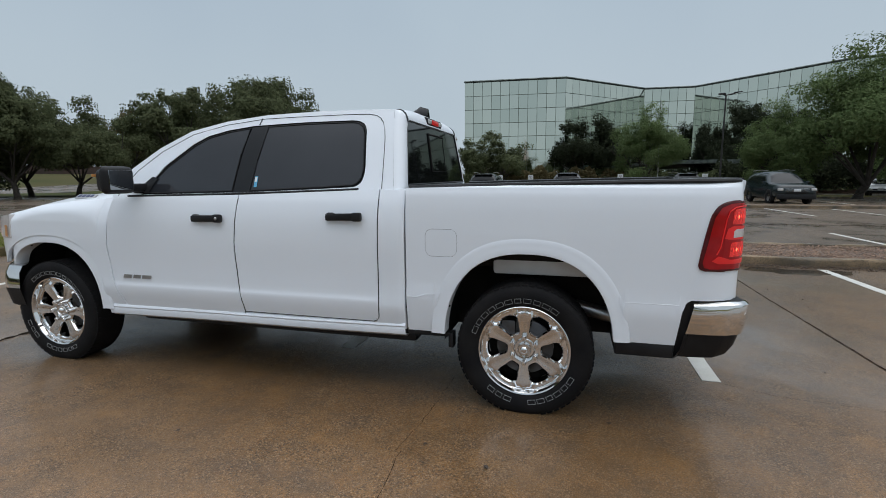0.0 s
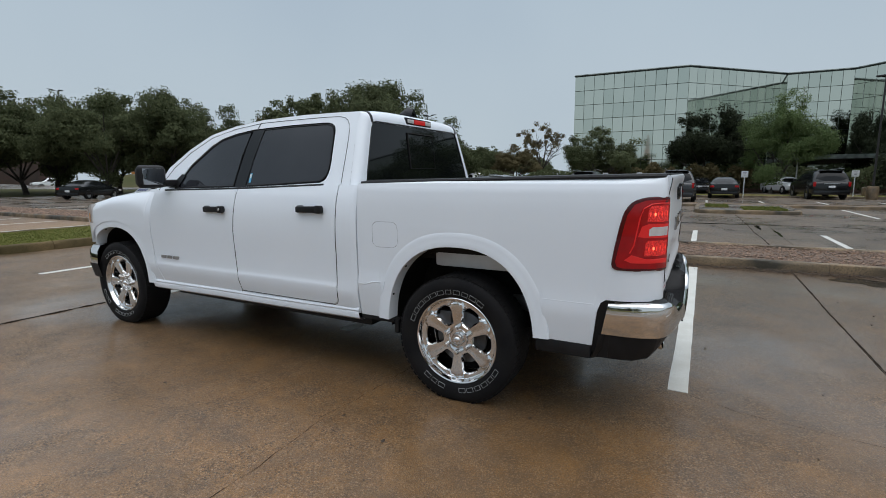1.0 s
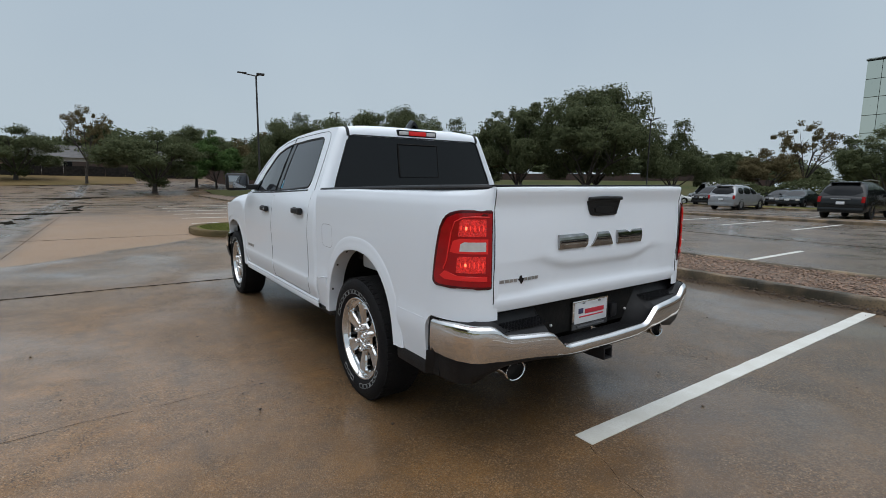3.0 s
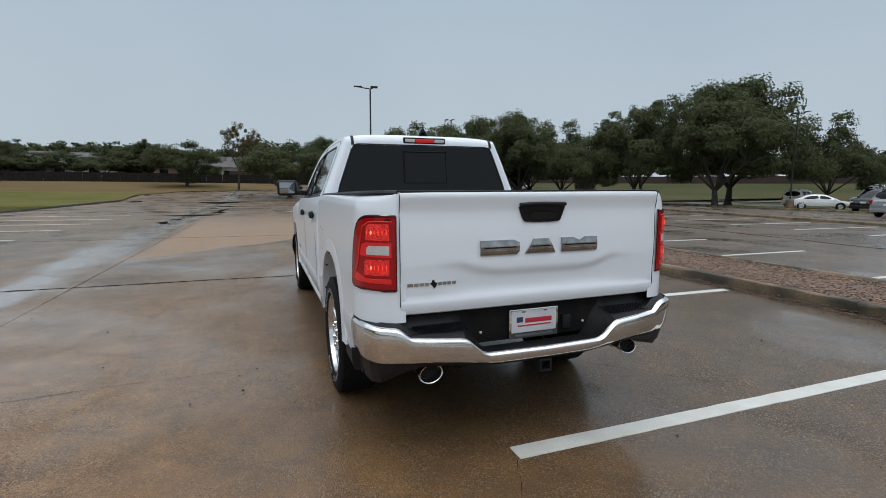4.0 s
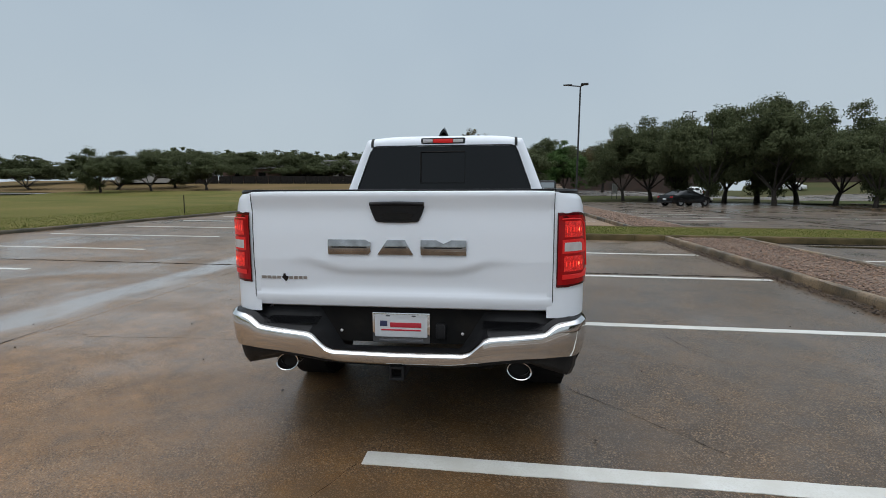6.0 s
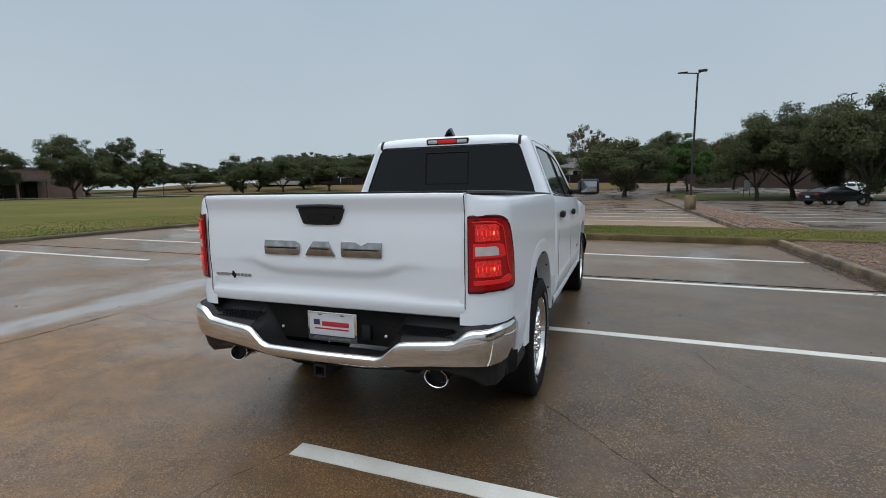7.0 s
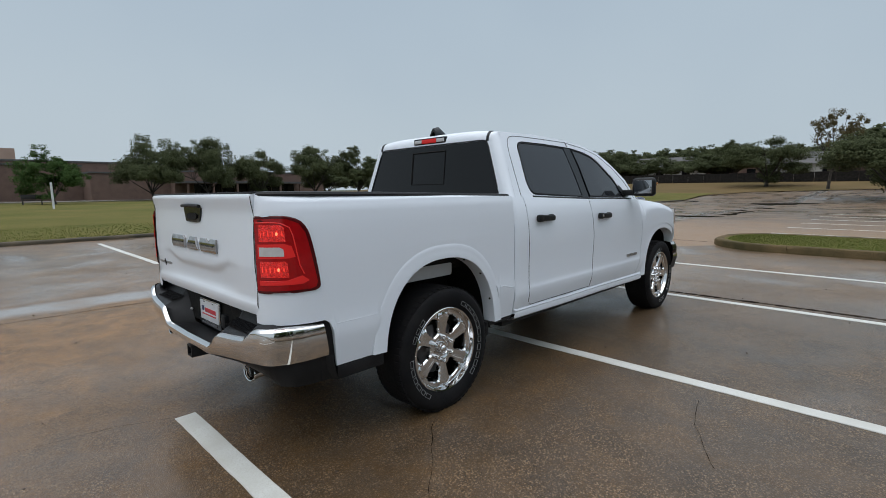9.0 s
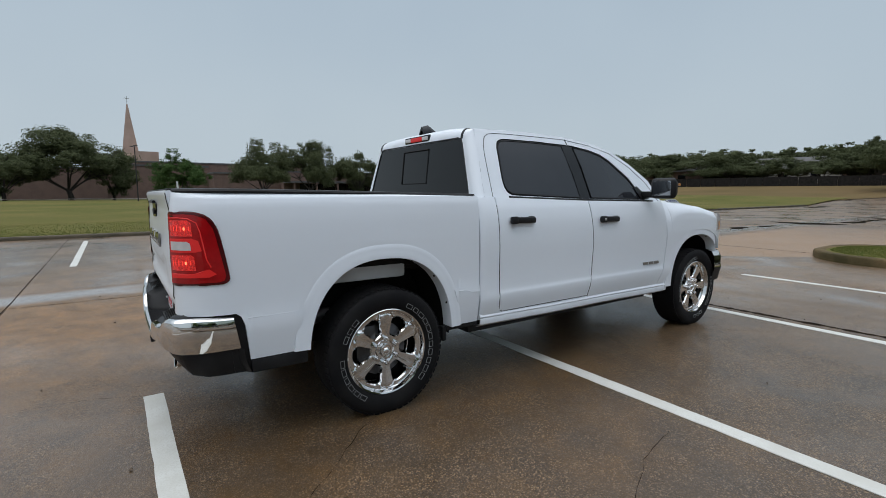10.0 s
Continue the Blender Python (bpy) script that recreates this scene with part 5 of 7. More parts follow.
    bmesh.ops.remove_doubles(bm, verts=bm.verts, dist=0.0008)
    part("wheel_face", bm, CHROME, wheel, "six-spoke chrome wheel face", 30)
    bm = bmesh.new()
    lathe(bm, [(0.064, -0.036), (0.058, -0.044), (0.043, -0.044), (0.041, -0.020), (0.038, -0.013), (0.034, -0.014), (0.030, -0.020), (0.024, -0.020), (0.018, -0.010), (0.008, -0.006), (0.0005, -0.006)], 36)
    part("hub_cap", bm, CHROME, wheel)
    for k in range(6):
        bm = bmesh.new()
        m = Matrix.Rotation((k + 0.5) * math.tau / 6, 4, "X")
        rings = [[bm.verts.new(m @ Vector((x, r * math.cos(q * math.tau / 12), 0.078 + r * math.sin(q * math.tau / 12)))) for q in range(12)] for r, x in ((0.0165, -0.050), (0.0160, -0.004), (0.0115, 0.005), (0.002, 0.006))]
        for r1, r2 in zip(rings, rings[1:]):
            for q in range(12):
                bm.faces.new((r1[q], r1[(q + 1) % 12], r2[(q + 1) % 12], r2[q]))
        part("lug_nut", bm, CHROME, wheel)
    bm = bmesh.new()
    lathe(bm, [(0.06, -0.085), (0.165, -0.085), (0.172, -0.09), (0.172, -0.11), (0.06, -0.115)], 40)
    part("brake_disc", bm, CAST_IRON, wheel)
    bm = bmesh.new()
    box(bm, (-0.09, -0.10, 0.12), (0.07, 0.09, 0.10), 0.02)
    part("brake_caliper", bm, CAST_IRON, wheel)
    bm = bmesh.new()
    lathe(bm, [(0.0005, -0.16), (0.236, -0.16)], 32)
    part("backing_plate", bm, DARK, wheel)
    return wheel


wheel = build_wheel()
wheel.parent = truck
wheel.matrix_basis = pose(0.958, 0.0, 0.390)
for sgn, y in ((1, FRONT_C), (-1, 0.0), (-1, FRONT_C)):
    w = copy_thing(wheel, pose(sgn * 0.958, y, 0.394 - sgn * 0.004, 0, 0, 0 if sgn > 0 else 180))
    w.parent = truck
    # each tyre sits turned on its rim as it came to rest
    for ob in w.children:
        if ob.name.startswith("sidewall_mark"):
            ob.rotation_euler.x = radians({(1, FRONT_C): 40, (-1, 0.0): 0, (-1, FRONT_C): -32}[(sgn, y)])
    if y == 0.0:
        for ob in w.children:
            if ob.name.startswith(("wheel_face", "lug_nut")):
                ob.rotation_euler.x = radians(30)
for ob in wheel.children:
    if ob.name.startswith("sidewall_mark"):
        ob.rotation_euler.x = radians(-97)
    if ob.name.startswith(("wheel_face", "lug_nut")):
        ob.rotation_euler.x = radians(30)
# blue sticker inside the rear door glass
bm = bmesh.new()
slab(bm, [(1.815, 1.375), (1.838, 1.373), (1.838, 1.445), (1.815, 1.447)], lambda u, v, d: (-(green_x(u, v) - 0.0045 + d), u, v), 0.002)
part("window_sticker", bm, PRINT_BLUE, truck, "small pale blue window sticker")
bm = bmesh.new()
slab(bm, [(1.818, 1.41), (1.835, 1.409), (1.835, 1.440), (1.818, 1.441)], lambda u, v, d: (-(green_x(u, v) - 0.0015 + d), u, v), 0.001)
part("window_sticker", bm, PLATE, truck)


# ---- the ground and the parking lot ----
def structure(name, bm, material, label, category="ground", smooth=0):
    return tagged(finish(name, bm, material, None, "", smooth), label, category, "", "structure")


def flat(bm, x0, y0, x1, y1, z0, z1):
    box(bm, ((x0 + x1) / 2, (y0 + y1) / 2, (z0 + z1) / 2), (x1 - x0, y1 - y0, z1 - z0))


terrain = lerp_table([(55, 0.0), (60, 0.32), (75, 0.90), (85, 1.65), (95, 2.5), (130, 3.3)])


def land(x, y):
    """Height of the rising ground north of the lot."""
    north = terrain(y) * min(1.0, max(0.0, (34 - x) / 14))
    d, turn = math.hypot(x, y), math.degrees(math.atan2(y, x))
    east = float(np.interp(d, [82, 90, 120, 140], [0.0, 0.35, 3.0, 3.6])) * float(np.interp(turn, [16, 24, 62, 70], [0, 1, 1, 0]))
    return max(north, east)


bm = bmesh.new()
grid(bm, [-1500, -400, -120, -60, -20, 30, 120, 400, 1500], [-1500, -400, -120, -40, 0, 40, 120, 400, 1500], lambda x, y: (x, y, -0.06))
structure("ground", bm, GRASS_FAR, "dull green and brown open ground reaching the horizon")
bm = bmesh.new()
flat(bm, -14.2, -70, 5.3, 62, -0.055, -0.016)
flat(bm, 5.3, -70, 80, 30, -0.055, -0.018)
structure("ground_base", bm, JOINT, "dark bedding under the paving joints", "paving")

# concrete slabs between sawn joints
pavement = thing("pavement", "wet brown concrete parking lot paving with sawn joints", "paving", kind="structure")
asphalt = thing("pavement_grey", "wet grey paving of the neighbouring parking rows", "paving", kind="structure")
slab_mesh = {}


def paving_slab(x0, y0, x1, y1, parent, material, z=0.0, gap=0.0025):
    key = (round(x1 - x0, 3), round(y1 - y0, 3), material.name, z)
    if key not in slab_mesh:
        w, d = (x1 - x0) / 2 - gap, (y1 - y0) / 2 - gap
        e = 0.006
        bm = bmesh.new()
        tops = [bm.verts.new((sx * (w - e), sy * (d - e), 0)) for sx, sy in ((-1, -1), (1, -1), (1, 1), (-1, 1))]
        rims = [bm.verts.new((sx * w, sy * d, -0.005)) for sx, sy in ((-1, -1), (1, -1), (1, 1), (-1, 1))]
        lows = [bm.verts.new((sx * w, sy * d, -0.05)) for sx, sy in ((-1, -1), (1, -1), (1, 1), (-1, 1))]
        bm.faces.new(tops)
        for a, b in ((tops, rims), (rims, lows)):
            for i in range(4):
                bm.faces.new((a[i], b[i], b[(i + 1) % 4], a[(i + 1) % 4]))
        me = bpy.data.meshes.new("slab")
        bm.to_mesh(me)
        bm.free()
        me.materials.append(material)
        slab_mesh[key] = me
    ob = new("slab", slab_mesh[key])
    ob.parent = parent
    ob.location = ((x0 + x1) / 2, (y0 + y1) / 2, z)


xs = [-14.1, -3.95, 5.05]
ysl = [-2.52 + 7.14 * k for k in range(-7, 9)]
for x0, x1 in zip(xs, xs[1:]):
    for y0, y1 in zip(ysl, ysl[1:]):
        paving_slab(x0, y0, x1, y1, pavement, CONCRETE)
xs = [7.15, 14.0, 20.6, 27.5, 34.5, 41.5, 48.5]
for x0, x1 in zip(xs, xs[1:]):
    for y0, y1 in zip([-45 + 7.0 * k for k in range(10)], [-45 + 7.0 * k for k in range(1, 11)]):
        paving_slab(x0, y0, x1, y1, asphalt, ASPHALT)
for y0, y1 in ((25.0, 33.0), (33.0, 41.0), (41.0, 52.0)):
    paving_slab(7.15, y0, 30.0, y1, asphalt, ASPHALT)
for y0, y1 in ((25.0, 33.0), (33.0, 41.0)):
    paving_slab(30.0, y0, 50.0, y1, asphalt, ASPHALT)
# wandering cracks
cracks = tagged(new("paving_crack"), "thin dark cracks wandering across the concrete", "crack", "", "structure")


def crack(x0, y0, x1, y1, wander, seed, w=0.0024):
    rnd = random.Random(seed)
    bm = bmesh.new()
    n = max(8, int(math.hypot(x1 - x0, y1 - y0) / 0.06))
    dx, dy = x1 - x0, y1 - y0
    ln = math.hypot(dx, dy)
    px, py = -dy / ln, dx / ln
    off, last = 0.0, None
    for i in range(n + 1):
        t = i / n
        off = off * 0.93 + rnd.uniform(-1, 1) * wander
        ww = w * rnd.uniform(0.25, 1.75)
        c = (x0 + dx * t + px * off, y0 + dy * t + py * off)
        pair = [bm.verts.new((c[0] + px * k * ww, c[1] + py * k * ww, 0.0022)) for k in (-1, 1)]
        if last:
            bm.faces.new((last[0], pair[0], pair[1], last[1]))
        last = pair
    part("crack", bm, JOINT, cracks, "", 0)


crack(-0.55, 0.52, -1.55, 0.58, 0.011, 1, 0.0014)
crack(-1.55, 0.58, -3.40, 0.46, 0.011, 2, 0.0016)
crack(-3.40, 0.46, -3.95, 0.60, 0.015, 3, 0.0013)
crack(0.80, 0.15, 1.10, -0.28, 0.006, 4, 0.0014)
crack(1.10, -0.28, 1.75, -0.95, 0.008, 5, 0.0016)
crack(2.12, 1.25, 2.22, 0.85, 0.006, 6, 0.0014)
crack(2.22, 0.85, 2.45, 0.45, 0.008, 7, 0.0013)
crack(-0.20, -1.30, -0.33, -1.60, 0.006, 8, 0.0013)
crack(-0.33, -1.60, -0.45, -2.50, 0.006, 9, 0.0011)
crack(-13.9, 4.64, 0.2, 4.67, 0.006, 21, 0.026)
crack(0.2, 4.72, 5.0, 4.76, 0.006, 31, 0.030)
crack(13.2, -40.0, 13.2, 4.5, 0.03, 32, 0.055)
crack(13.2, 4.5, 14.1, 12.0, 0.02, 33, 0.070)
crack(14.1, 12.0, 14.3, 45.0, 0.03, 34, 0.090)
crack(7.3, -2.6, 17.5, -2.4, 0.01, 35, 0.012)
crack(-13.9, -2.52, 5.0, -2.52, 0.004, 22, 0.006)
crack(-3.95, -14.0, -3.95, 0.6, 0.012, 23, 0.005)
crack(-3.95, 3.6, -3.95, 18.0, 0.004, 29, 0.003)
crack(-13.9, 11.76, -0.6, 11.76, 0.006, 24, 0.022)
# no crack: a thin dark line added along the edge of the half-dry patch
crack(-3.6, 7.55, -0.5, 10.4, 0.02, 25, 0.003)

# painted stall lines
stripe_no = random.Random(4)


def stripe(x0, x1, y, w=0.12, z=0.004):
    bm = bmesh.new()
    rnd = stripe_no
    n = max(6, int(abs(x1 - x0) / 0.12))
    rows = grid(bm, [x0 + (x1 - x0) * i / n for i in range(n + 1)], (-1, 1), lambda x, k: (x, y + k * (w / 2 + rnd.uniform(-0.003, 0.003)), z))
    rim(bm, rows, lambda co: (0, 0, -0.004))
    return structure("stall_line", bm, LINE, "worn white painted parking stall line", "road marking")


for y in (-9.9, -6.9, -4.02, -1.235, 1.55, 4.51, 7.42):
    stripe(-0.18, 4.82, y)
for y in (-7.9, -5.0, -2.07, 0.62, 3.67, 6.42, 9.33, 12.3, 15.45, 18.4, 21.3, 24.2):
    stripe(-12.95, -7.56, y, 0.11)
for y in (15.7, 18.5, 21.3, 24.1, 26.9, 29.7):
    stripe(0.0, 4.75, y, 0.12)
for y in (-12.2, -9.4, -6.72, -3.88, -1.18, 1.42, 4.25, 7.0):
    stripe(7.35, 10.75, y, 0.11)
for y in (-14.5, -11.8, -9.1, -6.48, 1.2, 3.9, 6.3, 8.68, 11.3, 14.2, 17.1, 20.0, 22.9):
    stripe(17.2, 22.2, y, 0.11)
for y in (-15.0, -12.3, -9.6, -6.9, -4.2, -1.5, 1.2, 3.9, 6.6):
    stripe(25.2, 30.2, y, 0.11)
for y in (20.0, 22.8, 25.6, 28.4):
    stripe(7.3, 12.3, y, 0.12)

# kerbs in cast lengths
KERB_PROFILE = [(-0.100, -0.05), (-0.094, 0.06), (-0.082, 0.105), (-0.060, 0.132), (-0.030, 0.146), (0.04, 0.148), (0.070, 0.136), (0.085, 0.10), (0.085, -0.05)]


def kerb_run(parent, pts, width=1.0, height=1.0, length=3.0, material=KERB):
    """Kerb stones along a line of points, cut into lengths that follow its bends."""
    line = [Vector((x, y, 0)) for x, y in pts]
    loop = (line[0] - line[-1]).length < 1e-6
    dirs = [(b - a).normalized() for a, b in zip(line, line[1:])]
    ways = []
    for i in range(len(line)):
        before = dirs[i - 1] if i > 0 or loop else dirs[0]
        after = dirs[i] if i < len(dirs) else dirs[0] if loop else dirs[-1]
        ways.append((before + after).normalized())
    stations, run = [], 0.0
    for i, (a, b) in enumerate(zip(line, line[1:])):
        near = a.y < 16 and a.x < 14
        n = max(1, int((b - a).length / (0.15 if near else 0.8)))
        for k in range(n):
            stations.append((run + (b - a).length * k / n, a.lerp(b, k / n), ways[i].lerp(ways[i + 1], k / n).normalized()))
        run += (b - a).length
    stations.append((run, line[-1], ways[-1]))
    first = 0
    while first < len(stations) - 1:
        last = first + 1
        while last < len(stations) - 1 and stations[last][0] - stations[first][0] < length - 0.1:
            last += 1
        if stations[-1][0] - stations[last][0] < 0.5:
            last = len(stations) - 1
        bm = bmesh.new()

        def stone(i, k):
            p, d = stations[int(i)][1], stations[int(i)][2]
            side = Vector((-d.y, d.x, 0))
            gap = 0.003 if i == first else -0.003 if i == last else 0.0
            return p + d * gap + side * (KERB_PROFILE[int(k)][0] * width + 0.012 * noise.noise(p * 2.6 + Vector((0, 0, k)))) \
                + Vector((0, 0, KERB_PROFILE[int(k)][1] * height + 0.012 * noise.noise(p * 3.1 + Vector((5, 0, k)))))

        rows = grid(bm, range(first, last + 1), range(len(KERB_PROFILE)), stone)
        bm.faces.new(rows[0][::-1])
        bm.faces.new(rows[-1])
        part("kerb_stone", bm, material, parent)
        first = last


def island(name, outline, material, label, kerb=KERB, top=0.11, width=1.0, height=1.0):
    th = thing(name, label, "kerb island", kind="structure")
    kerb_run(th, outline[::-1] + outline[-1:], width, height, 3.0, kerb)
    bm = bmesh.new()
    bm.faces.new([bm.verts.new((x, y, top)) for x, y in outline])
    part("island_bed", bm, material, th, "", 0)
    return th


def rounded_bar(x0, y0, x1, y1, r):
    """An outline along x with rounded ends."""
    pts = []
    for cx, cy, a0 in ((x1 - r, y1 - r, 0), (x0 + r, y1 - r, 90), (x0 + r, y0 + r, 180), (x1 - r, y0 + r, 270)):
        for k in range(0, 91, 15):
            pts.append((cx + r * math.cos(radians(a0 + k)), cy + r * math.sin(radians(a0 + k))))
    return pts


# gravel median between the two parking rows
median = thing("gravel_median", "raised median bed of wet brown river gravel with concrete kerbs", "median", kind="structure")
kerb_run(median, [(5.13, -42.0), (5.13, 10.85)])
kerb_run(median, [(7.08, -42.0), (7.08, 10.85)])
bm = bmesh.new()
grid(bm, [5.2, 6.1, 7.02], [-42 + 53 * i / 12 for i in range(13)], lambda x, y: (x, y, 0.085 + (0.03 if 6 < x < 6.2 else 0)))
part("gravel_bed", bm, GRAVEL_BED, median, "", 0)


def scatter_stones(name, x0, x1, y0, y1, count, size, z, material, label, category, seed):
    rnd = np.random.RandomState(seed)
    base = np.array([(1, 0, 0), (-1, 0, 0), (0, 1, 0), (0, -1, 0), (0, 0, 1), (0, 0, -1), (.7, .7, .3), (-.7, .6, .4), (.5, -.8, .35), (-.6, -.7, .3)], float)
    tris = []
    hull = bmesh.new()
    for b in base:
        hull.verts.new(b)
    bmesh.ops.convex_hull(hull, input=hull.verts)
    hull.verts.index_update()
    tris = np.array([[v.index for v in f.verts] for f in hull.faces if len(f.verts) == 3])
    hv = np.array([v.co[:] for v in hull.verts])
    hull.free()
    pos = np.stack([rnd.uniform(x0, x1, count), rnd.uniform(y0, y1, count), rnd.uniform(z - 0.01, z + 0.03, count)], 1)
    sc = rnd.uniform(0.5, 1.0, (count, 3)) * size * rnd.uniform(0.6, 1.4, (count, 1)) * np.array([1, 1, 0.6])
    ang = rnd.uniform(0, math.tau, count)
    v = hv[None] * sc[:, None, :] * rnd.uniform(0.75, 1.2, (count, len(hv), 1))
    c, s = np.cos(ang)[:, None], np.sin(ang)[:, None]
    v = np.stack([v[..., 0] * c - v[..., 1] * s, v[..., 0] * s + v[..., 1] * c, v[..., 2]], -1) + pos[:, None, :]
    f = tris[None] + (np.arange(count) * len(hv))[:, None, None]
    me = bpy.data.meshes.new(name)
    me.from_pydata(v.reshape(-1, 3).tolist(), [], f.reshape(-1, 3).tolist())
    me.materials.append(material)
    return tagged(new(name, me), label, category, "", "stuff")


scatter_stones("river_gravel", 5.22, 7.0, -9.0, 10.6, 26000, 0.022, 0.098, GRAVEL, "loose brown and buff river gravel in the median", "gravel", 5)
scatter_stones("river_gravel", 5.22, 7.0, -30.0, -9.0, 5000, 0.045, 0.105, GRAVEL, "loose brown and buff river gravel in the median", "gravel", 6)
scatter_stones("river_gravel", 5.22, 7.0, 13.6, 34.0, 8000, 0.040, 0.115, GRAVEL, "loose brown and buff river gravel in the median", "gravel", 8)
scatter_stones("leaf_litter", 4.83, 5.06, -12.0, 10.5, 6500, 0.016, 0.008, DEBRIS, "dark wet leaves and grit washed against the kerb", "debris", 17)
scatter_stones("leaf_litter", 4.55, 5.0, -12.0, 10.5, 1500, 0.012, 0.004, DEBRIS, "dark wet leaves and grit washed against the kerb", "debris", 18)
scatter_stones("leaf_litter", -7.0, 5.0, -5.0, 9.5, 240, 0.012, 0.004, DEBRIS, "small dark leaves and grit scattered on the concrete", "debris", 7)

island("grass_island", rounded_bar(-0.38, 10.42, 12.5, 13.60, 1.30), GRASS_BED, "kerbed grass island at the end of the parking row", KERB_MOSS, 0.150, 1.5, 1.12)
island_b = island("kerb_island", rounded_bar(18.0, -4.5, 22.8, -1.1, 0.5), ROAD, "kerbed concrete island with two small grass pads")
for x0, y0, x1, y1 in ((18.5, -4.15, 21.0, -2.75), (20.6, -2.3, 22.7, -1.4)):
    bm = bmesh.new()
    flat(bm, x0, y0, x1, y1, 0.10, 0.135)
    part("grass_pad", bm, GRASS_BED, island_b, "", 0)
far_median = thing("gravel_median", "raised gravel median with concrete kerbs running into the distance", "median", kind="structure")
kerb_run(far_median, [(5.13, 13.5), (5.13, 55.0)], 1, 1, 6)
kerb_run(far_median, [(7.08, 13.5), (7.08, 55.0)], 1, 1, 6)
bm = bmesh.new()
grid(bm, [5.2, 6.1, 7.02], [13.5 + 41.5 * i / 6 for i in range(7)], lambda x, y: (x, y, 0.10))
part("gravel_bed", bm, GRAVEL_BED, far_median, "", 0)
strip = thing("kerbed_strip", "low kerbed strip of gravel between two parking rows", "median", kind="structure")
kerb_run(strip, [(22.9, -32.0), (22.9, 9.0), (25.3, 22.0), (28.9, 42.0)], 1, 0.9, 6)
kerb_run(strip, [(24.3, -32.0), (24.3, 9.0), (26.7, 22.0), (30.3, 42.0)], 1, 0.9, 6)
bm = bmesh.new()
grid(bm, [0, 1], [-32, 9, 22, 42], lambda k, y: (float(np.interp(y, [-32, 9, 22, 42], [22.95, 22.95, 25.35, 28.95])) + 1.3 * k, y, 0.10))
part("strip_bed", bm, GRAVEL_BED, strip, "", 0)
strip = thing("kerbed_strip", "kerbed planting strip in front of the office building", "median", kind="structure")
kerb_run(strip, [(36.0, -45.0), (36.0, 50.0)], 1, 0.9, 6)
bm = bmesh.new()
flat(bm, 36.05, -45, 40.5, 50, -0.04, 0.08)
part("strip_bed", bm, GRASS_BED, strip, "", 0)

# the grass field beside the lot
field = thing("grass_field", "wide patchy lawn behind a dirty concrete kerb", "lawn", kind="structure")
kerb_run(field, [(-14.15, -45.0), (-14.15, 20.0), (-14.3, 28.0), (-14.6, 40.0), (-14.9, 54.0)], 0.9, 0.75, 3.0, KERB_OLD)
bm = bmesh.new()


def lawn(x, y):
    edge = float(np.interp(y, [-45, 20, 28, 40, 60], [-14.25, -14.25, -14.4, -14.7, -15.0]))
    px = edge + (-64 - edge) * x
    rise = 0.09 + 0.05 * noise.noise(Vector((px * 0.15, y * 0.15, 0)))
    return (px, y, rise + land(px, y) + (0.12 if x > 0.1 else 0.0) * min(1, x * 4))


grid(bm, [0, 0.01, 0.04, 0.1, 0.2, 0.35, 0.5, 0.7, 1.0], [-45 + 2.5 * i for i in range(46)], lawn)
part("turf", bm, GRASS_BED, field, "", 60)


def grass_tufts(name, x0, x1, y0, y1, count, h, z, seed, label, bend=0.0):
    rnd = np.random.RandomState(seed)
    p = np.stack([x0 + (x1 - x0) * rnd.uniform(0, 1, count) ** 1.7, rnd.uniform(y0, y1, count), np.full(count, z)], 1)
    if bend:
        # none beyond the rounded ends of an island
        dx = np.maximum(0, np.maximum(x0 + bend - p[:, 0], p[:, 0] - x1 + bend))
        dy = np.maximum(0, np.maximum(y0 + bend - p[:, 1], p[:, 1] - y1 + bend))
        p = p[np.hypot(dx, dy) < bend]
        count = len(p)
    a = rnd.uniform(0, math.tau, count)
    hh = h * rnd.uniform(0.5, 1.3, count)
    d = np.stack([np.cos(a), np.sin(a), np.zeros(count)], 1)
    lean = rnd.uniform(-0.6, 0.6, (count, 2)) * hh[:, None]
    w = 0.008 + 0.012 * rnd.uniform(0, 1, count)
    tip = p + np.stack([lean[:, 0], lean[:, 1], hh], 1)
    v = np.stack([p - d * w[:, None], p + d * w[:, None], tip], 1)
    f = np.arange(count * 3).reshape(-1, 3)
    me = bpy.data.meshes.new(name)
    me.from_pydata(v.reshape(-1, 3).tolist(), [], f.tolist())
    me.materials.append(BLADE)
    return tagged(new(name, me), label, "grass", "", "stuff")


grass_tufts("grass", -14.3, -38.0, -12.0, 36.0, 60000, 0.034, 0.10, 11, "short uneven green and straw-coloured grass blades")
grass_tufts("grass", -0.20, 12.3, 10.60, 13.42, 24000, 0.024, 0.145, 12, "short green grass on a kerbed island", 1.1)
grass_tufts("grass", 18.5, 21.0, -4.15, -2.75, 2200, 0.06, 0.13, 13, "short green grass on a kerbed island")
grass_tufts("grass", 20.6, 22.7, -2.3, -1.4, 1200, 0.06, 0.13, 14, "short green grass on a kerbed island")
bm = bmesh.new()
grid(bm, [-64, -72], [-120, -40, 0, 40, 120], lambda x, y: (x, y + (x + 64) * 0.3, 0.34))
structure("road", bm, ROAD, "pale wet side street beyond the lawn", "road")
bm = bmesh.new()
grid(bm, [9, 20, 40, 60], [64, 70, 78], lambda x, y: (x, y, land(x, y) + 0.06))
structure("road", bm, ROAD, "wet street beyond the parking lot", "road")

bm = bmesh.new()
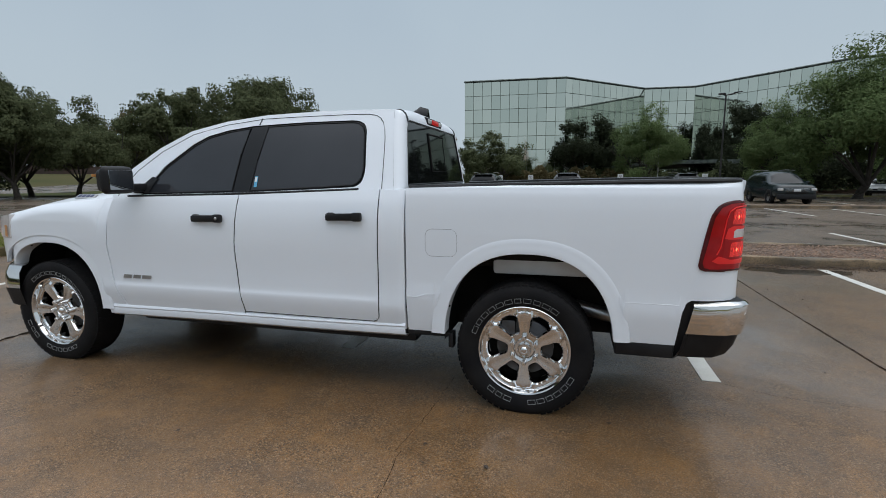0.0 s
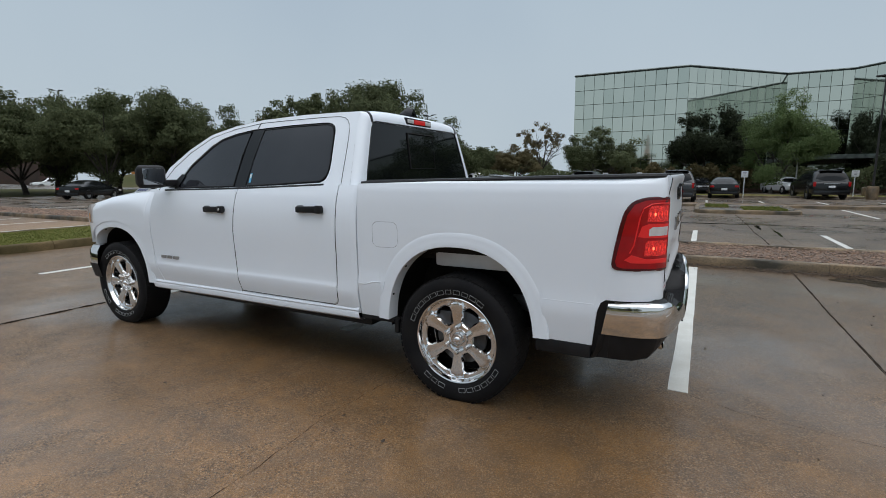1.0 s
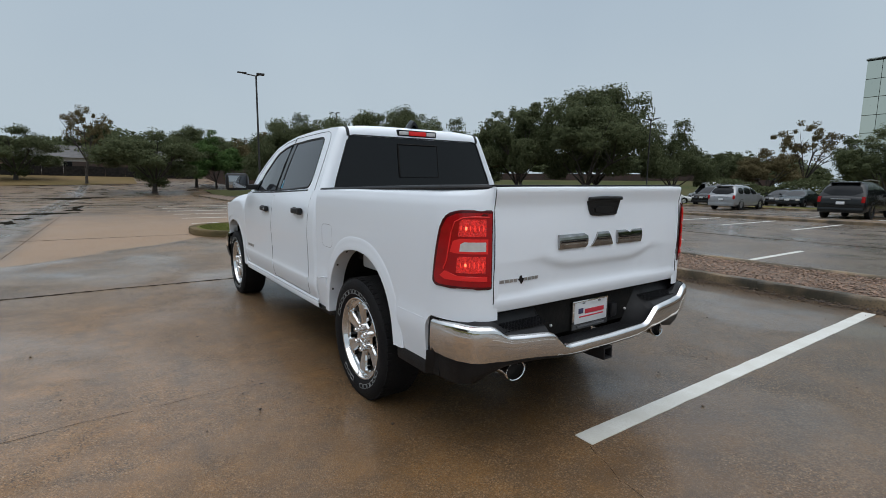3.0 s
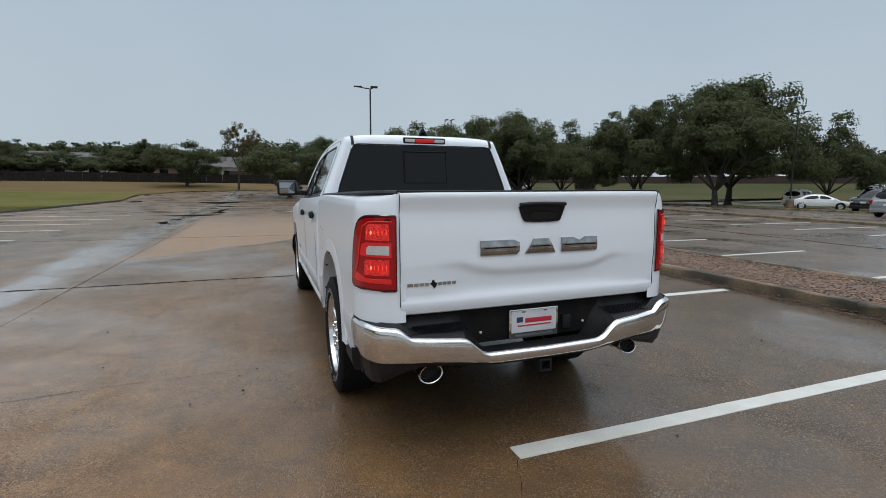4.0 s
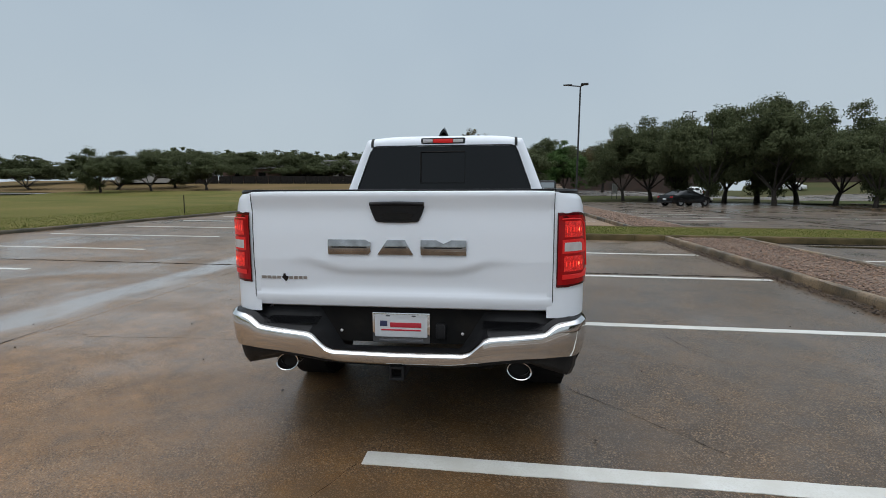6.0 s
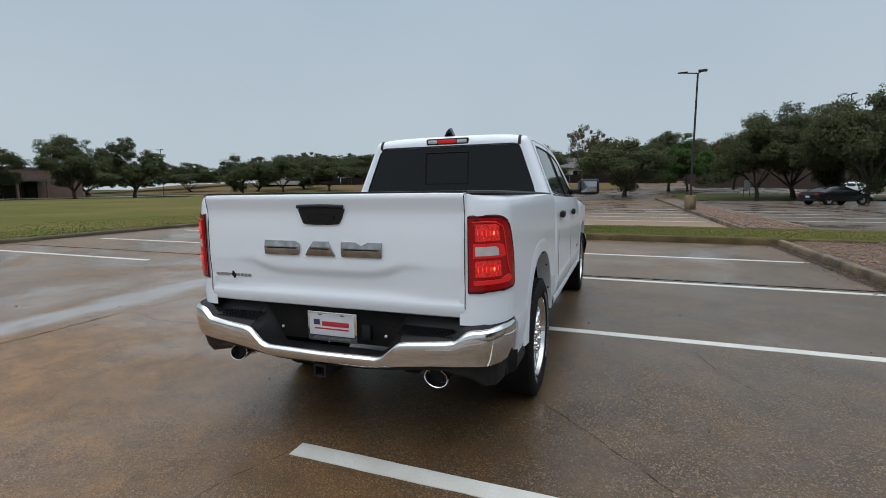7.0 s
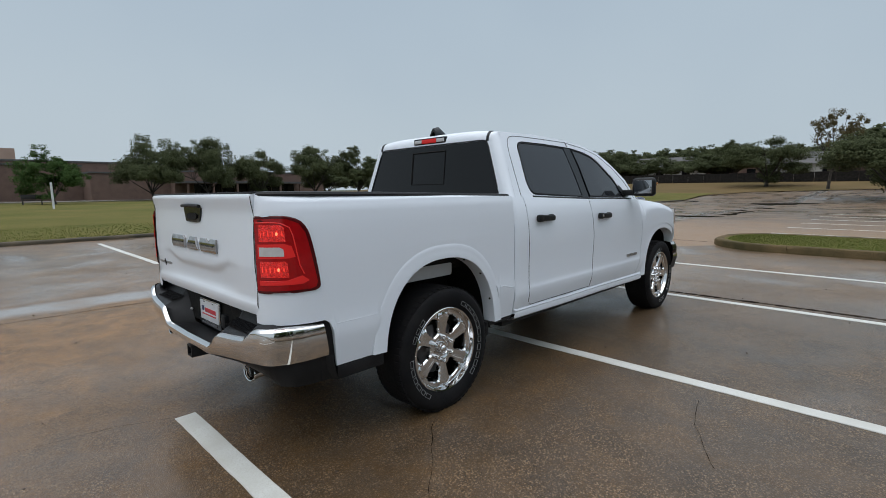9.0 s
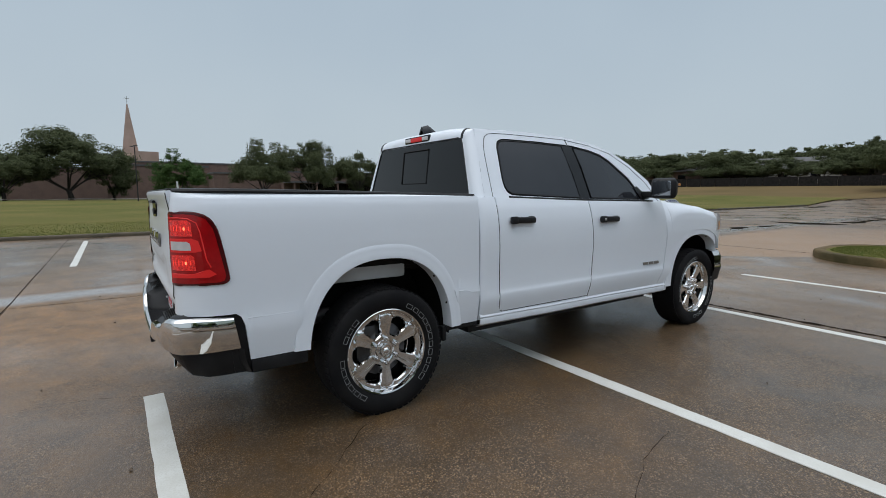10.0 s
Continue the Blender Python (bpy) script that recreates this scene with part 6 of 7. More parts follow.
grid(bm, [7.3, 12, 20, 30, 45, 75], [51.5, 55, 59, 63.9], lambda x, y: (x, y - (6.0 if x > 30 and y < 52 else 0), 0.05 + land(x, y)))
structure("lawn", bm, GRASS_FAR, "dull green lawn under the oaks beyond the parking lot", "lawn")

bm = bmesh.new()
grid(bm, [-15.0, -8, 0, 6, 12], [54.4, 57, 60, 65, 70, 75, 80, 86, 93], lambda x, y: (x, y, land(x, y) - 0.002))
structure("paving_apron", bm, CONCRETE, "wet concrete at the far end of the lot", "paving")
bm = bmesh.new()
lot_end = lerp_table([(-15, 62), (-12, 71), (-5, 75), (3, 78), (9, 79)])
grid(bm, [-110, -80, -60, -40, -25, -15.0, -13.5, -12, -8, -5, -2, 1], [i / 14 for i in range(15)], lambda x, k: (x, (lot_end(x) if x > -15 else 62) * (1 - k) + 135 * k, land(x, (lot_end(x) if x > -15 else 62) * (1 - k) + 135 * k) + 0.07))
structure("lawn", bm, STRAW, "straw-coloured rising field beyond the lot", "lawn", 60)

# rising lawn and a street on the far side of the neighbouring lot
bm = bmesh.new()
grid(bm, [radians(16 + 3 * i) for i in range(17)], [84.5, 88, 92, 98, 106, 114, 122], lambda q, d: (d * math.cos(q), d * math.sin(q), land(d * math.cos(q), d * math.sin(q)) + 0.05))
structure("lawn", bm, GRASS_FAR, "dull green lawn rising beyond the neighbouring lot", "lawn", 60)
bm = bmesh.new()
grid(bm, [radians(16 + 3 * i) for i in range(15)], [72.0, 76, 80, 84.4], lambda q, d: (d * math.cos(q), d * math.sin(q), 0.03 + land(d * math.cos(q), d * math.sin(q))))
structure("road", bm, ROAD, "pale wet street before the rising lawn", "road")
bm = bmesh.new()
grid(bm, [radians(20 + 2 * i) for i in range(21)], [0, 1], lambda q, k: (121.0 * math.cos(q), 121.0 * math.sin(q), land(121 * math.cos(q), 121 * math.sin(q)) - 0.1 + 1.7 * k))
structure("wall_far", bm, FENCE_RED, "low red-brown board fence at the top of the rising lawn", "wall")

# shallow puddles
def puddle(cx, cy, rx, ry, seed, material=WATER):
    rnd = random.Random(seed)
    bm = bmesh.new()
    ph = [rnd.uniform(0, math.tau) for _ in range(4)]
    pts = []
    for k in range(48):
        a = k * math.tau / 48
        r = 1 + 0.28 * math.sin(2 * a + ph[0]) + 0.2 * math.sin(3 * a + ph[1]) + 0.12 * math.sin(7 * a + ph[2])
        pts.append((cx + rx * r * math.cos(a), cy + ry * r * math.sin(a)))
    bm.faces.new([bm.verts.new((x, y, 0.0035)) for x, y in pts])
    structure("puddle", bm, material, "shallow dark rain puddle on the paving", "puddle")


puddle(-4.7, 23.7, 1.0, 0.8, 1, SILT)
puddle(-4.7, 46.6, 2.3, 2.8, 2, SILT)
puddle(-3.75, 26.5, 0.28, 1.3, 3, SILT)
puddle(-3.75, 29.5, 0.20, 1.6, 15, SILT)
puddle(-4.35, 31.8, 0.40, 0.5, 10, SILT)
puddle(-3.9, 36.0, 0.55, 0.9, 11, SILT)
puddle(-5.15, 18.4, 0.22, 0.7, 12, SILT)
puddle(-4.95, 20.4, 0.20, 0.6, 14, SILT)
puddle(-12.9, 50.5, 0.5, 3.0, 16, SILT)
puddle(10.3, 9.50, 1.7, 0.26, 4)
puddle(8.6, 10.12, 2.8, 0.10, 19, SILT)
puddle(13.1, -0.9, 0.16, 1.3, 5)
puddle(10.8, -3.0, 0.6, 0.05, 8)
puddle(12.4, -2.7, 0.5, 0.07, 13)
puddle(5.0 - 0.45, -3.6, 0.3, 0.55, 6)


# ---- trees ----
def tree_parts(seed, crown_r, crown_h, base, leaf, count, clumps, wood_r=0.24, flat_bottom=0.35, limbs=6, gappy=0.0, leaf_size=0.105):
    """Trunk and crown meshes of a tree of unit kind: built once, copied with a scale."""
    rnd = np.random.RandomState(seed)
    bm = bmesh.new()
    top = base + crown_h * 0.45
    lean = rnd.uniform(-0.3, 0.3, 2)
    tube(bm, [(0, 0, -0.1), (0.02, 0, 0.12), (lean[0] * 0.3, lean[1] * 0.3, base * 0.55), (lean[0], lean[1], base)], [wood_r * 1.5, wood_r * 1.05, wood_r * 0.85, wood_r * 0.75], 9)
    ends = []
    for k in range(limbs):
        a = k * math.tau / limbs + rnd.uniform(-0.4, 0.4)
        reach = crown_r * rnd.uniform(0.45, 0.85)
        z1 = base + crown_h * rnd.uniform(0.3, 0.75)
        p0 = Vector((lean[0], lean[1], base * rnd.uniform(0.8, 1.0)))
        p2 = Vector((reach * math.cos(a), reach * math.sin(a), z1))
        p1 = p0.lerp(p2, 0.5) + Vector((0, 0, rnd.uniform(-0.1, 0.5)))
        tube(bm, [p0, p1, p2], [wood_r * 0.42, wood_r * 0.24, wood_r * 0.07], 6)
        for q in range(3):
            e = p1.lerp(p2, rnd.uniform(0.1, 0.9)) + Vector((rnd.uniform(-1, 1), rnd.uniform(-1, 1), rnd.uniform(0.2, 1.0))) * crown_r * 0.35
            tube(bm, [p1.lerp(p2, 0.3), e], [wood_r * 0.2, wood_r * 0.04], 5)
    trunk_me = bpy.data.meshes.new("trunk")
    bm.to_mesh(trunk_me)
    bm.free()
    trunk_me.materials.append(BARK)
    # clumps of leaves over an uneven dome
    lobes = 27
    g = rnd.normal(size=(lobes, 3))
    g[:, 2] = np.abs(g[:, 2]) * 0.9 - 0.25
    g /= np.linalg.norm(g, axis=1)[:, None]
    g *= rnd.uniform(0.50, 0.95, (lobes, 1))
    g[0] = (0, 0, 0.3)
    wide = rnd.uniform(0.20, 0.36, lobes)
    wide[0] = 0.55
    pick = rnd.randint(0, lobes, clumps)
    u = rnd.normal(size=(clumps, 3))
    u /= np.linalg.norm(u, axis=1)[:, None]
    c = g[pick] + u * wide[pick][:, None] * rnd.uniform(0.25, 1.0, (clumps, 1)) ** 0.5 * np.array([1.0, 1.0, 0.72])
    c[:, 2] = np.where(c[:, 2] < 0, c[:, 2] * flat_bottom, c[:, 2])
    c = c * np.array([crown_r, crown_r, crown_h * 0.62]) + np.array([lean[0], lean[1], base + crown_h * 0.36])
    if gappy:
        keep = rnd.uniform(size=clumps) > gappy
        c = c[keep]
    which = rnd.randint(0, len(c), count)
    size = crown_r * rnd.uniform(0.07, 0.145, len(c))
    p = c[which] + np.clip(rnd.normal(size=(count, 3)), -1.25, 1.25) * size[which][:, None] * np.array([0.72, 0.72, 0.5])
    heart = np.array([lean[0], lean[1], base + crown_h * 0.30])
    out = (p - c[which]) / size[which][:, None] * 0.9 + (p - heart) / crown_r * 0.7
    nrm = rnd.normal(size=(count, 3)) * 0.42 + out + np.array([0, 0, 0.25])
    nrm /= np.linalg.norm(nrm, axis=1)[:, None]
    t1 = np.cross(nrm, rnd.normal(size=(count, 3)))
    t1 /= np.linalg.norm(t1, axis=1)[:, None]
    t2 = np.cross(nrm, t1)
    s = leaf_size * rnd.uniform(0.6, 1.3, (count, 1))
    v = np.stack([p - t1 * s, p - t2 * s * 0.55 + t1 * s * 0.1, p + t1 * s, p + t2 * s * 0.55 + t1 * s * 0.1], 1)
    f = np.arange(count * 4).reshape(-1, 4)
    me = bpy.data.meshes.new("crown")
    me.from_pydata(v.reshape(-1, 3).tolist(), [], f.tolist())
    me.materials.append(leaf)
    return trunk_me, me


# unit kinds: each about 8 m tall with a crown 8 m wide
KINDS = {
    "green": [tree_parts(11, 4.0, 6.9, 0.75, LEAF_MID, 56000, 520, 0.22, 0.85, 7, 0.0, 0.070)],
    "oak": [tree_parts(s, 4.2, 6.5, 1.15, LEAF, 38000, 460, 0.22, 0.80, 7, 0.0, 0.098) for s in (1, 2, 3)],
    "tall": [tree_parts(s, 3.0, 7.0, 1.25, LEAF, 28000, 360, 0.19, 0.80, 6, 0.0, 0.098) for s in (4, 5)],
    "fresh": [tree_parts(6, 3.6, 6.9, 0.9, LEAF_FRESH, 24000, 320, 0.16, 0.9)],
    "rust": [tree_parts(7, 3.8, 6.2, 1.6, LEAF_RUST, 18000, 250, 0.22, 0.6)],
    "sparse": [tree_parts(8, 3.4, 6.0, 2.4, LEAF_RUST, 4500, 70, 0.2, 0.8, 9, 0.2)],
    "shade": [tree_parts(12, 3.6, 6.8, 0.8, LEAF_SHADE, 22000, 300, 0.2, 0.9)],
    "bush": [tree_parts(9, 3.6, 6.6, 0.6, LEAF, 22000, 280, 0.2, 0.9)],
}
LABELS = {"green": "broad leafy tree with mid green foliage", "oak": "spreading dark green live oak on the open ground", "tall": "dark green tree with a tall uneven crown", "fresh": "bright green young leafy tree",
          "rust": "tree with brownish autumn foliage", "sparse": "thin half-bare tree with few leaves", "shade": "dense tree close to the office facade, leaf green darkened for shade", "bush": "low dense dark green tree with foliage to the ground"}
plant_no = random.Random(9)


def plant(kind, x, y, h, w, z=0.0):
    """A tree of a kind, h metres high and w wide."""
    trunk_me, crown_me = KINDS[kind][plant_no.randrange(len(KINDS[kind]))]
    wide = {"green": 9.2, "oak": 9.6, "tall": 7.0, "fresh": 8.0, "rust": 8.6, "sparse": 8.0, "shade": 8.4, "bush": 8.2}[kind]
    z += land(x, y)
    h -= land(x, y)
    tree = thing("tree", LABELS[kind], "tree", x, y, z, plant_no.uniform(0, 360), "trees round the parking lot")
    tree.scale = (w / wide * 1.12, w / wide * 1.12, h / 7.55)
    for name, me in (("trunk", trunk_me), ("crown", crown_me)):
        ob = new(name, me)
        ob.parent = tree


# two shade trees are added to darken the office glass; the hindmost stays unseen
for args in (("oak", 31.3, 50.9, 10.0, 10), ("oak", 31.0, 44.5, 9.0, 9), ("rust", 35.9, 44.8, 8.6, 6), ("tall", 41.3, 42.3, 11.3, 8), ("oak", 44.0, 33.0, 12.3, 13),
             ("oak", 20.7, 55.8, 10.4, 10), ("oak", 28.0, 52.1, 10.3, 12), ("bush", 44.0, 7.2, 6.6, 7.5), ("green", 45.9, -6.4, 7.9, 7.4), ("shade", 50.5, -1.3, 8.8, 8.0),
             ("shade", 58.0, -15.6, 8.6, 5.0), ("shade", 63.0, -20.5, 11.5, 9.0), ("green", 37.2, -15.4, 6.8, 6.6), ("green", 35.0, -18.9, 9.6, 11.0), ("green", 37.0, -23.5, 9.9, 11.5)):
    plant(*args)
for args in (("oak", 1.8, 58.5, 7.4, 10.5), ("fresh", 9.7, 68.4, 8.2, 7.5), ("rust", 16.0, 73.2, 8.9, 7), ("oak", 18.1, 55.9, 9.4, 9.5), ("oak", 25.0, 52.9, 10.2, 10),
             ("tall", 33.1, 35.2, 9.6, 8), ("oak", 36.6, 28.4, 10.5, 11), ("oak", 47.7, 26.2, 8.4, 8), ("bush", 53.3, 24.1, 5.7, 5), ("rust", 53.4, 18.9, 5.4, 6.5), ("sparse", 58.2, 17.1, 8.4, 6.5)):
    plant(*args)
for args in (("oak", -57.8, 60.6, 7.2, 8), ("oak", -53.9, 66.0, 6.9, 8), ("oak", -49.1, 72.9, 7.2, 8.5), ("oak", -55.4, 97.0, 8.9, 11.5), ("oak", -46.0, 97.0, 9.0, 13.0),
             ("bush", -37.3, 99.9, 7.5, 9), ("oak", -24.6, 99.0, 8.6, 9), ("tall", -19.9, 97.0, 9.4, 8), ("oak", 14.5, 54.1, 8.4, 8), ("oak", 20.8, 47.0, 9.8, 9),
             ("oak", 25.6, 44.2, 9.6, 9), ("oak", 29.0, 36.9, 7.2, 7)):
    plant(*args)
for args in (("oak", -72.3, 24.9, 9.0, 9), ("oak", -72.2, 33.1, 8.2, 8.5), ("oak", -66.9, 39.8, 8.3, 9), ("tall", -64.3, 46.3, 8.3, 8.5), ("bush", -80.0, 70.3, 7.1, 11), ("bush", -65.5, 72.8, 8.1, 11),
             ("oak", -58.8, 78.4, 7.9, 10), ("oak", -12.4, 82.0, 9.0, 11), ("sparse", -4.7, 76.7, 11.2, 6.5), ("oak", 7.6, 71.0, 8.8, 9)):
    plant(*args)
for args in (("oak", -71.5, -11.8, 7.0, 9), ("oak", -75.3, -5.8, 9.0, 14), ("oak", -77.4, -1.2, 7.4, 7.5), ("fresh", -58.1, 5.3, 6.0, 5.5), ("oak", -70.0, 17.3, 8.5, 9.5), ("oak", -56.5, 99.0, 8.8, 12),
             ("oak", -41.9, 97.0, 8.6, 10), ("tall", -33.2, 98.0, 7.6, 8), ("oak", -27.4, 97.0, 8.2, 10), ("oak", -21.5, 98.0, 8.0, 9), ("oak", -80.0, -20.0, 8.0, 10), ("bush", -95.0, 60.0, 8.0, 14)):
    plant(*args)
# dark woods behind the far rows
bm_seed = np.random.RandomState(21)
wood = tree_parts(31, 4.0, 6.6, 0.4, LEAF, 6500, 170, 0.2, 0.9, 5, 0.0, 0.225)[1]
for k in range(116):
    a = radians(14 + 166 * k / 115)
    r = bm_seed.uniform(122, 138) if k < 40 else bm_seed.uniform(112, 126) if k > 54 else bm_seed.uniform(104, 120)
    x, y = r * math.cos(a), r * math.sin(a) + 6
    if x > 75 and y < 35:
        continue
    if x < -80 and -25 < y < 45:
        continue
    ob = new("far_wood", wood)
    s = bm_seed.uniform(0.48, 0.78) if k > 80 else bm_seed.uniform(0.86, 1.06) if k > 54 else bm_seed.uniform(0.9, 1.3) if k > 40 else bm_seed.uniform(0.75, 1.05)
    ob.matrix_world = pose(x, y, land(x, y), 0, 0, bm_seed.uniform(0, 360)) @ Matrix.Diagonal((s * 1.45, s * 1.45, s * 1.1, 1))
    tagged(ob, "dark green woodland in the distance", "woods", "far woods", "stuff")

# hedge along the office building
def hedge(name, x0, y0, x1, y1, h, w, count, seed, leaf, label):
    rnd = np.random.RandomState(seed)
    t = rnd.uniform(0, 1, count)
    d = Vector((x1 - x0, y1 - y0, 0))
    px, py = -d.y / d.length, d.x / d.length
    off = rnd.normal(size=count) * w * 0.4
    top = h * (0.8 + 0.2 * np.sin(t * 40 + seed) * np.sin(t * 17))
    p = np.stack([x0 + d.x * t + px * off, y0 + d.y * t + py * off, top * rnd.uniform(0.05, 1, count) ** 0.6], 1)
    nrm = rnd.normal(size=(count, 3))
    nrm /= np.linalg.norm(nrm, axis=1)[:, None]
    t1 = np.cross(nrm, rnd.normal(size=(count, 3)))
    t1 /= np.linalg.norm(t1, axis=1)[:, None]
    t2 = np.cross(nrm, t1)
    s = 0.17 * rnd.uniform(0.6, 1.3, (count, 1))
    v = np.stack([p - t1 * s, p - t2 * s * 0.6, p + t1 * s, p + t2 * s * 0.6], 1)
    me = bpy.data.meshes.new(name)
    me.from_pydata(v.reshape(-1, 3).tolist(), [], np.arange(count * 4).reshape(-1, 4).tolist())
    me.materials.append(leaf)
    tagged(new(name, me), label, "hedge")


hedge("hedge", 48.5, 22, 50.5, -30, 2.7, 1.8, 13000, 1, LEAF, "dark clipped hedge along the office building")
# this hedge carries the shade under the trees in its leaf colour
hedge("hedge", 45.5, -13, 43.5, -40, 3.9, 2.4, 15000, 3, LEAF_SHADE, "undergrowth below the trees by the office, its leaf colour darkened for shade")
hedge("hedge", 47.5, 10, 48.0, -5, 2.9, 1.6, 6000, 2, LEAF_RUST, "reddish brown shrubs below the office facade")


# ---- buildings ----
office = thing("office_building", "four-storey office building with reflective green-grey glass panels", "office building")
corners = [(60.5, 14.0), (61.2, 1.0), (72.2, -9.7), (72.6, -16.4), (60.0, -29.0), (56.0, -52.0)]
H_TOP, ROWS, COL = 14.2, 8, 1.22
core = corners + [(96.0, -52.0), (96.0, 14.0)]
bm = bmesh.new()
low = [bm.verts.new((x + 0.12, y, 0)) for x, y in core]
top = [bm.verts.new((x + 0.12, y, H_TOP)) for x, y in core]
bm.faces.new(top)
for i in range(len(core)):
    j = (i + 1) % len(core)
    bm.faces.new((low[i], low[j], top[j], top[i]))
part("wall", bm, MULLION, office, "dark metal mullion grid", 0)
bm = bmesh.new()
for (xa, ya), (xb, yb) in zip(core, core[1:] + core[:1]):
    tube(bm, [(xa, ya, H_TOP + 0.05), (xb, yb, H_TOP + 0.05)], 0.12, 6)
part("roof_coping", bm, MULLION, office)
panel_mesh = {}
rest = bmesh.new()
made_panels = 0
for (xa, ya), (xb, yb) in zip(corners, corners[1:]):
    ln = math.hypot(xb - xa, yb - ya)
    cols = max(1, round(ln / COL))
    w, h = ln / cols, (H_TOP - 0.2) / ROWS
    ang = math.degrees(math.atan2(yb - ya, xb - xa))
    for c in range(cols):
        t = (c + 0.5) / cols
        for r in range(ROWS):
            m = pose(xa + (xb - xa) * t, ya + (yb - ya) * t, 0.1 + h * (r + 0.5), 0, 0, ang)
            dy = -0.02
            if made_panels < 296 and r >= 1 and yb > -30:
                key = round(w, 3)
                if key not in panel_mesh:
                    bm = bmesh.new()
                    box(bm, (0, 0, 0), (w - 0.034, 0.05, h - 0.034), 0.012, None, 1)
                    me = bpy.data.meshes.new("glass_panel")
                    bm.to_mesh(me)
                    bm.free()
                    me.materials.append(BLDG_GLASS)
                    panel_mesh[key] = me
                ob = new("glass_panel", panel_mesh[key])
                ob.parent = office
                ob.matrix_basis = m
                made_panels += 1
            else:
                box(rest, (0, 0, 0), (w - 0.034, 0.05, h - 0.034), 0.0, m)
tagged(part("glazing", rest, BLDG_GLASS, office, "", 0), kind="stuff")
bm = bmesh.new()
flat(bm, 55.0, -17.5, 72.0, -8.0, 3.1, 3.5)
flat(bm, 56.0, -17.0, 56.4, -16.6, 0, 3.1)
flat(bm, 56.0, -9.0, 56.4, -8.6, 0, 3.1)
part("entrance_canopy", bm, MULLION, office, "dark entrance canopy", 0)
bm = bmesh.new()
flat(bm, 51.0, -30.0, 51.3, 13.0, 0, 1.3)
structure("wall_low", bm, BRICK, "low brown brick planter wall before the office", "wall")

church = thing("church_building", "low brown brick church building with a flat roof", "building")
for x0, y0, x1, y1, h in ((-100, -14, -88, -2, 4.6), (-104, -2, -92, 13, 5.4), (-100, 13, -86, 24, 4.2), (-98, 24, -84, 52, 4.6), (-110, 2, -96, 36, 6.2)):
    bm = bmesh.new()
    flat(bm, x0, y0, x1, y1, 0, h)
    part("wall", bm, BRICK, church, "", 0)
    bm = bmesh.new()
    flat(bm, x0 - 0.15, y0 - 0.15, x1 + 0.15, y1 + 0.15, h, h + 0.25)
    part("roof", bm, ROOFING, church, "", 0)
# dark panels side by side stand for the shaded opening behind the walkway
for y in (27, 29.3, 31.6, 33.9, 36.2, 38.5, 40.8, 43.1):
    bm = bmesh.new()
    xw = -86 if y < 24 else -84
    flat(bm, xw - 0.05, y, xw + 0.03, y + 2.2, 0.1, 2.6)
    part("window", bm, GLOSS, church, "", 0)
bm = bmesh.new()
flat(bm, -84.0, 24.0, -81.0, 46.0, 2.7, 3.05)
part("walkway_roof", bm, ROOFING, church, "dark flat walkway roof", 0)
for y in range(25, 47, 4):
    bm = bmesh.new()
    flat(bm, -81.4, y, -81.1, y + 0.3, 0, 2.7)
    part("walkway_post", bm, BRICK, church, "", 0)
steeple = thing("church_steeple", "tall pale brick steeple with a cross on top", "steeple", -146.4, 3.2, 0)
bm = bmesh.new()
rings = []
for z, r in ((0, 3.3), (9.5, 3.1), (10.5, 2.6), (23.2, 0.22)):
    rings.append([bm.verts.new((r * math.cos(math.tau * (k + 0.5) / 4), r * math.sin(math.tau * (k + 0.5) / 4), z)) for k in range(4)])
for a, b in zip(rings, rings[1:]):
    for k in range(4):
        bm.faces.new((a[k], a[(k + 1) % 4], b[(k + 1) % 4], b[k]))
bm.faces.new(rings[-1])
part("spire", bm, STUCCO, steeple, "", 0)
bm = bmesh.new()
box(bm, (2.2, 3.5, 5.6), (4.0, 5.0, 11.2))
part("bell_wall", bm, STUCCO, steeple, "", 0)
bm = bmesh.new()
box(bm, (0, 0, 24.2), (0.14, 0.14, 2.2))
box(bm, (0, 0, 24.7), (0.14, 1.1, 0.14))
part("cross", bm, WHITE_METAL, steeple, "", 0)


def house(x, y, rz, w, d, h, roof_h, wall_mat):
    th = thing("house", "single-storey suburban house with a grey shingle roof", "house", x, y, land(x, y), rz, "houses beyond the lawn")
    bm = bmesh.new()
    box(bm, (0, 0, h / 2), (w, d, h))
    part("wall", bm, wall_mat, th, "", 0)
    bm = bmesh.new()
    e = 0.5
    a = [bm.verts.new((sx * (w / 2 + e), sy * (d / 2 + e), h)) for sx, sy in ((-1, -1), (1, -1), (1, 1), (-1, 1))]
    r = [bm.verts.new((sx * (w / 2 - d * 0.35), 0, h + roof_h)) for sx in (-1, 1)]
    for f in ((a[0], a[1], r[1], r[0]), (a[2], a[3], r[0], r[1]), (a[1], a[2], r[1]), (a[3], a[0], r[0]), (a[3], a[2], a[1], a[0])):
        bm.faces.new(f)
    part("roof", bm, ROOFING, th, "", 0)
    for k in (-0.3, 0.0, 0.3):
        bm = bmesh.new()
        box(bm, (k * w, -d / 2 - 0.02, h * 0.55), (1.5, 0.08, 1.1), 0.02)
        part("window", bm, GLOSS, th, "", 0)


house(-36, 108, 5, 17, 9, 2.7, 2.4, WALL_PALE)
house(-24, 111, 0, 15, 9, 2.7, 2.5, BRICK)
house(-52, 100, 15, 16, 9, 2.7, 2.2, BRICK)
house(-70, 92, 25, 17, 9, 2.7, 2.2, WALL_PALE)
house(-8, 112, 0, 16, 9, 2.7, 2.4, WALL_PALE)
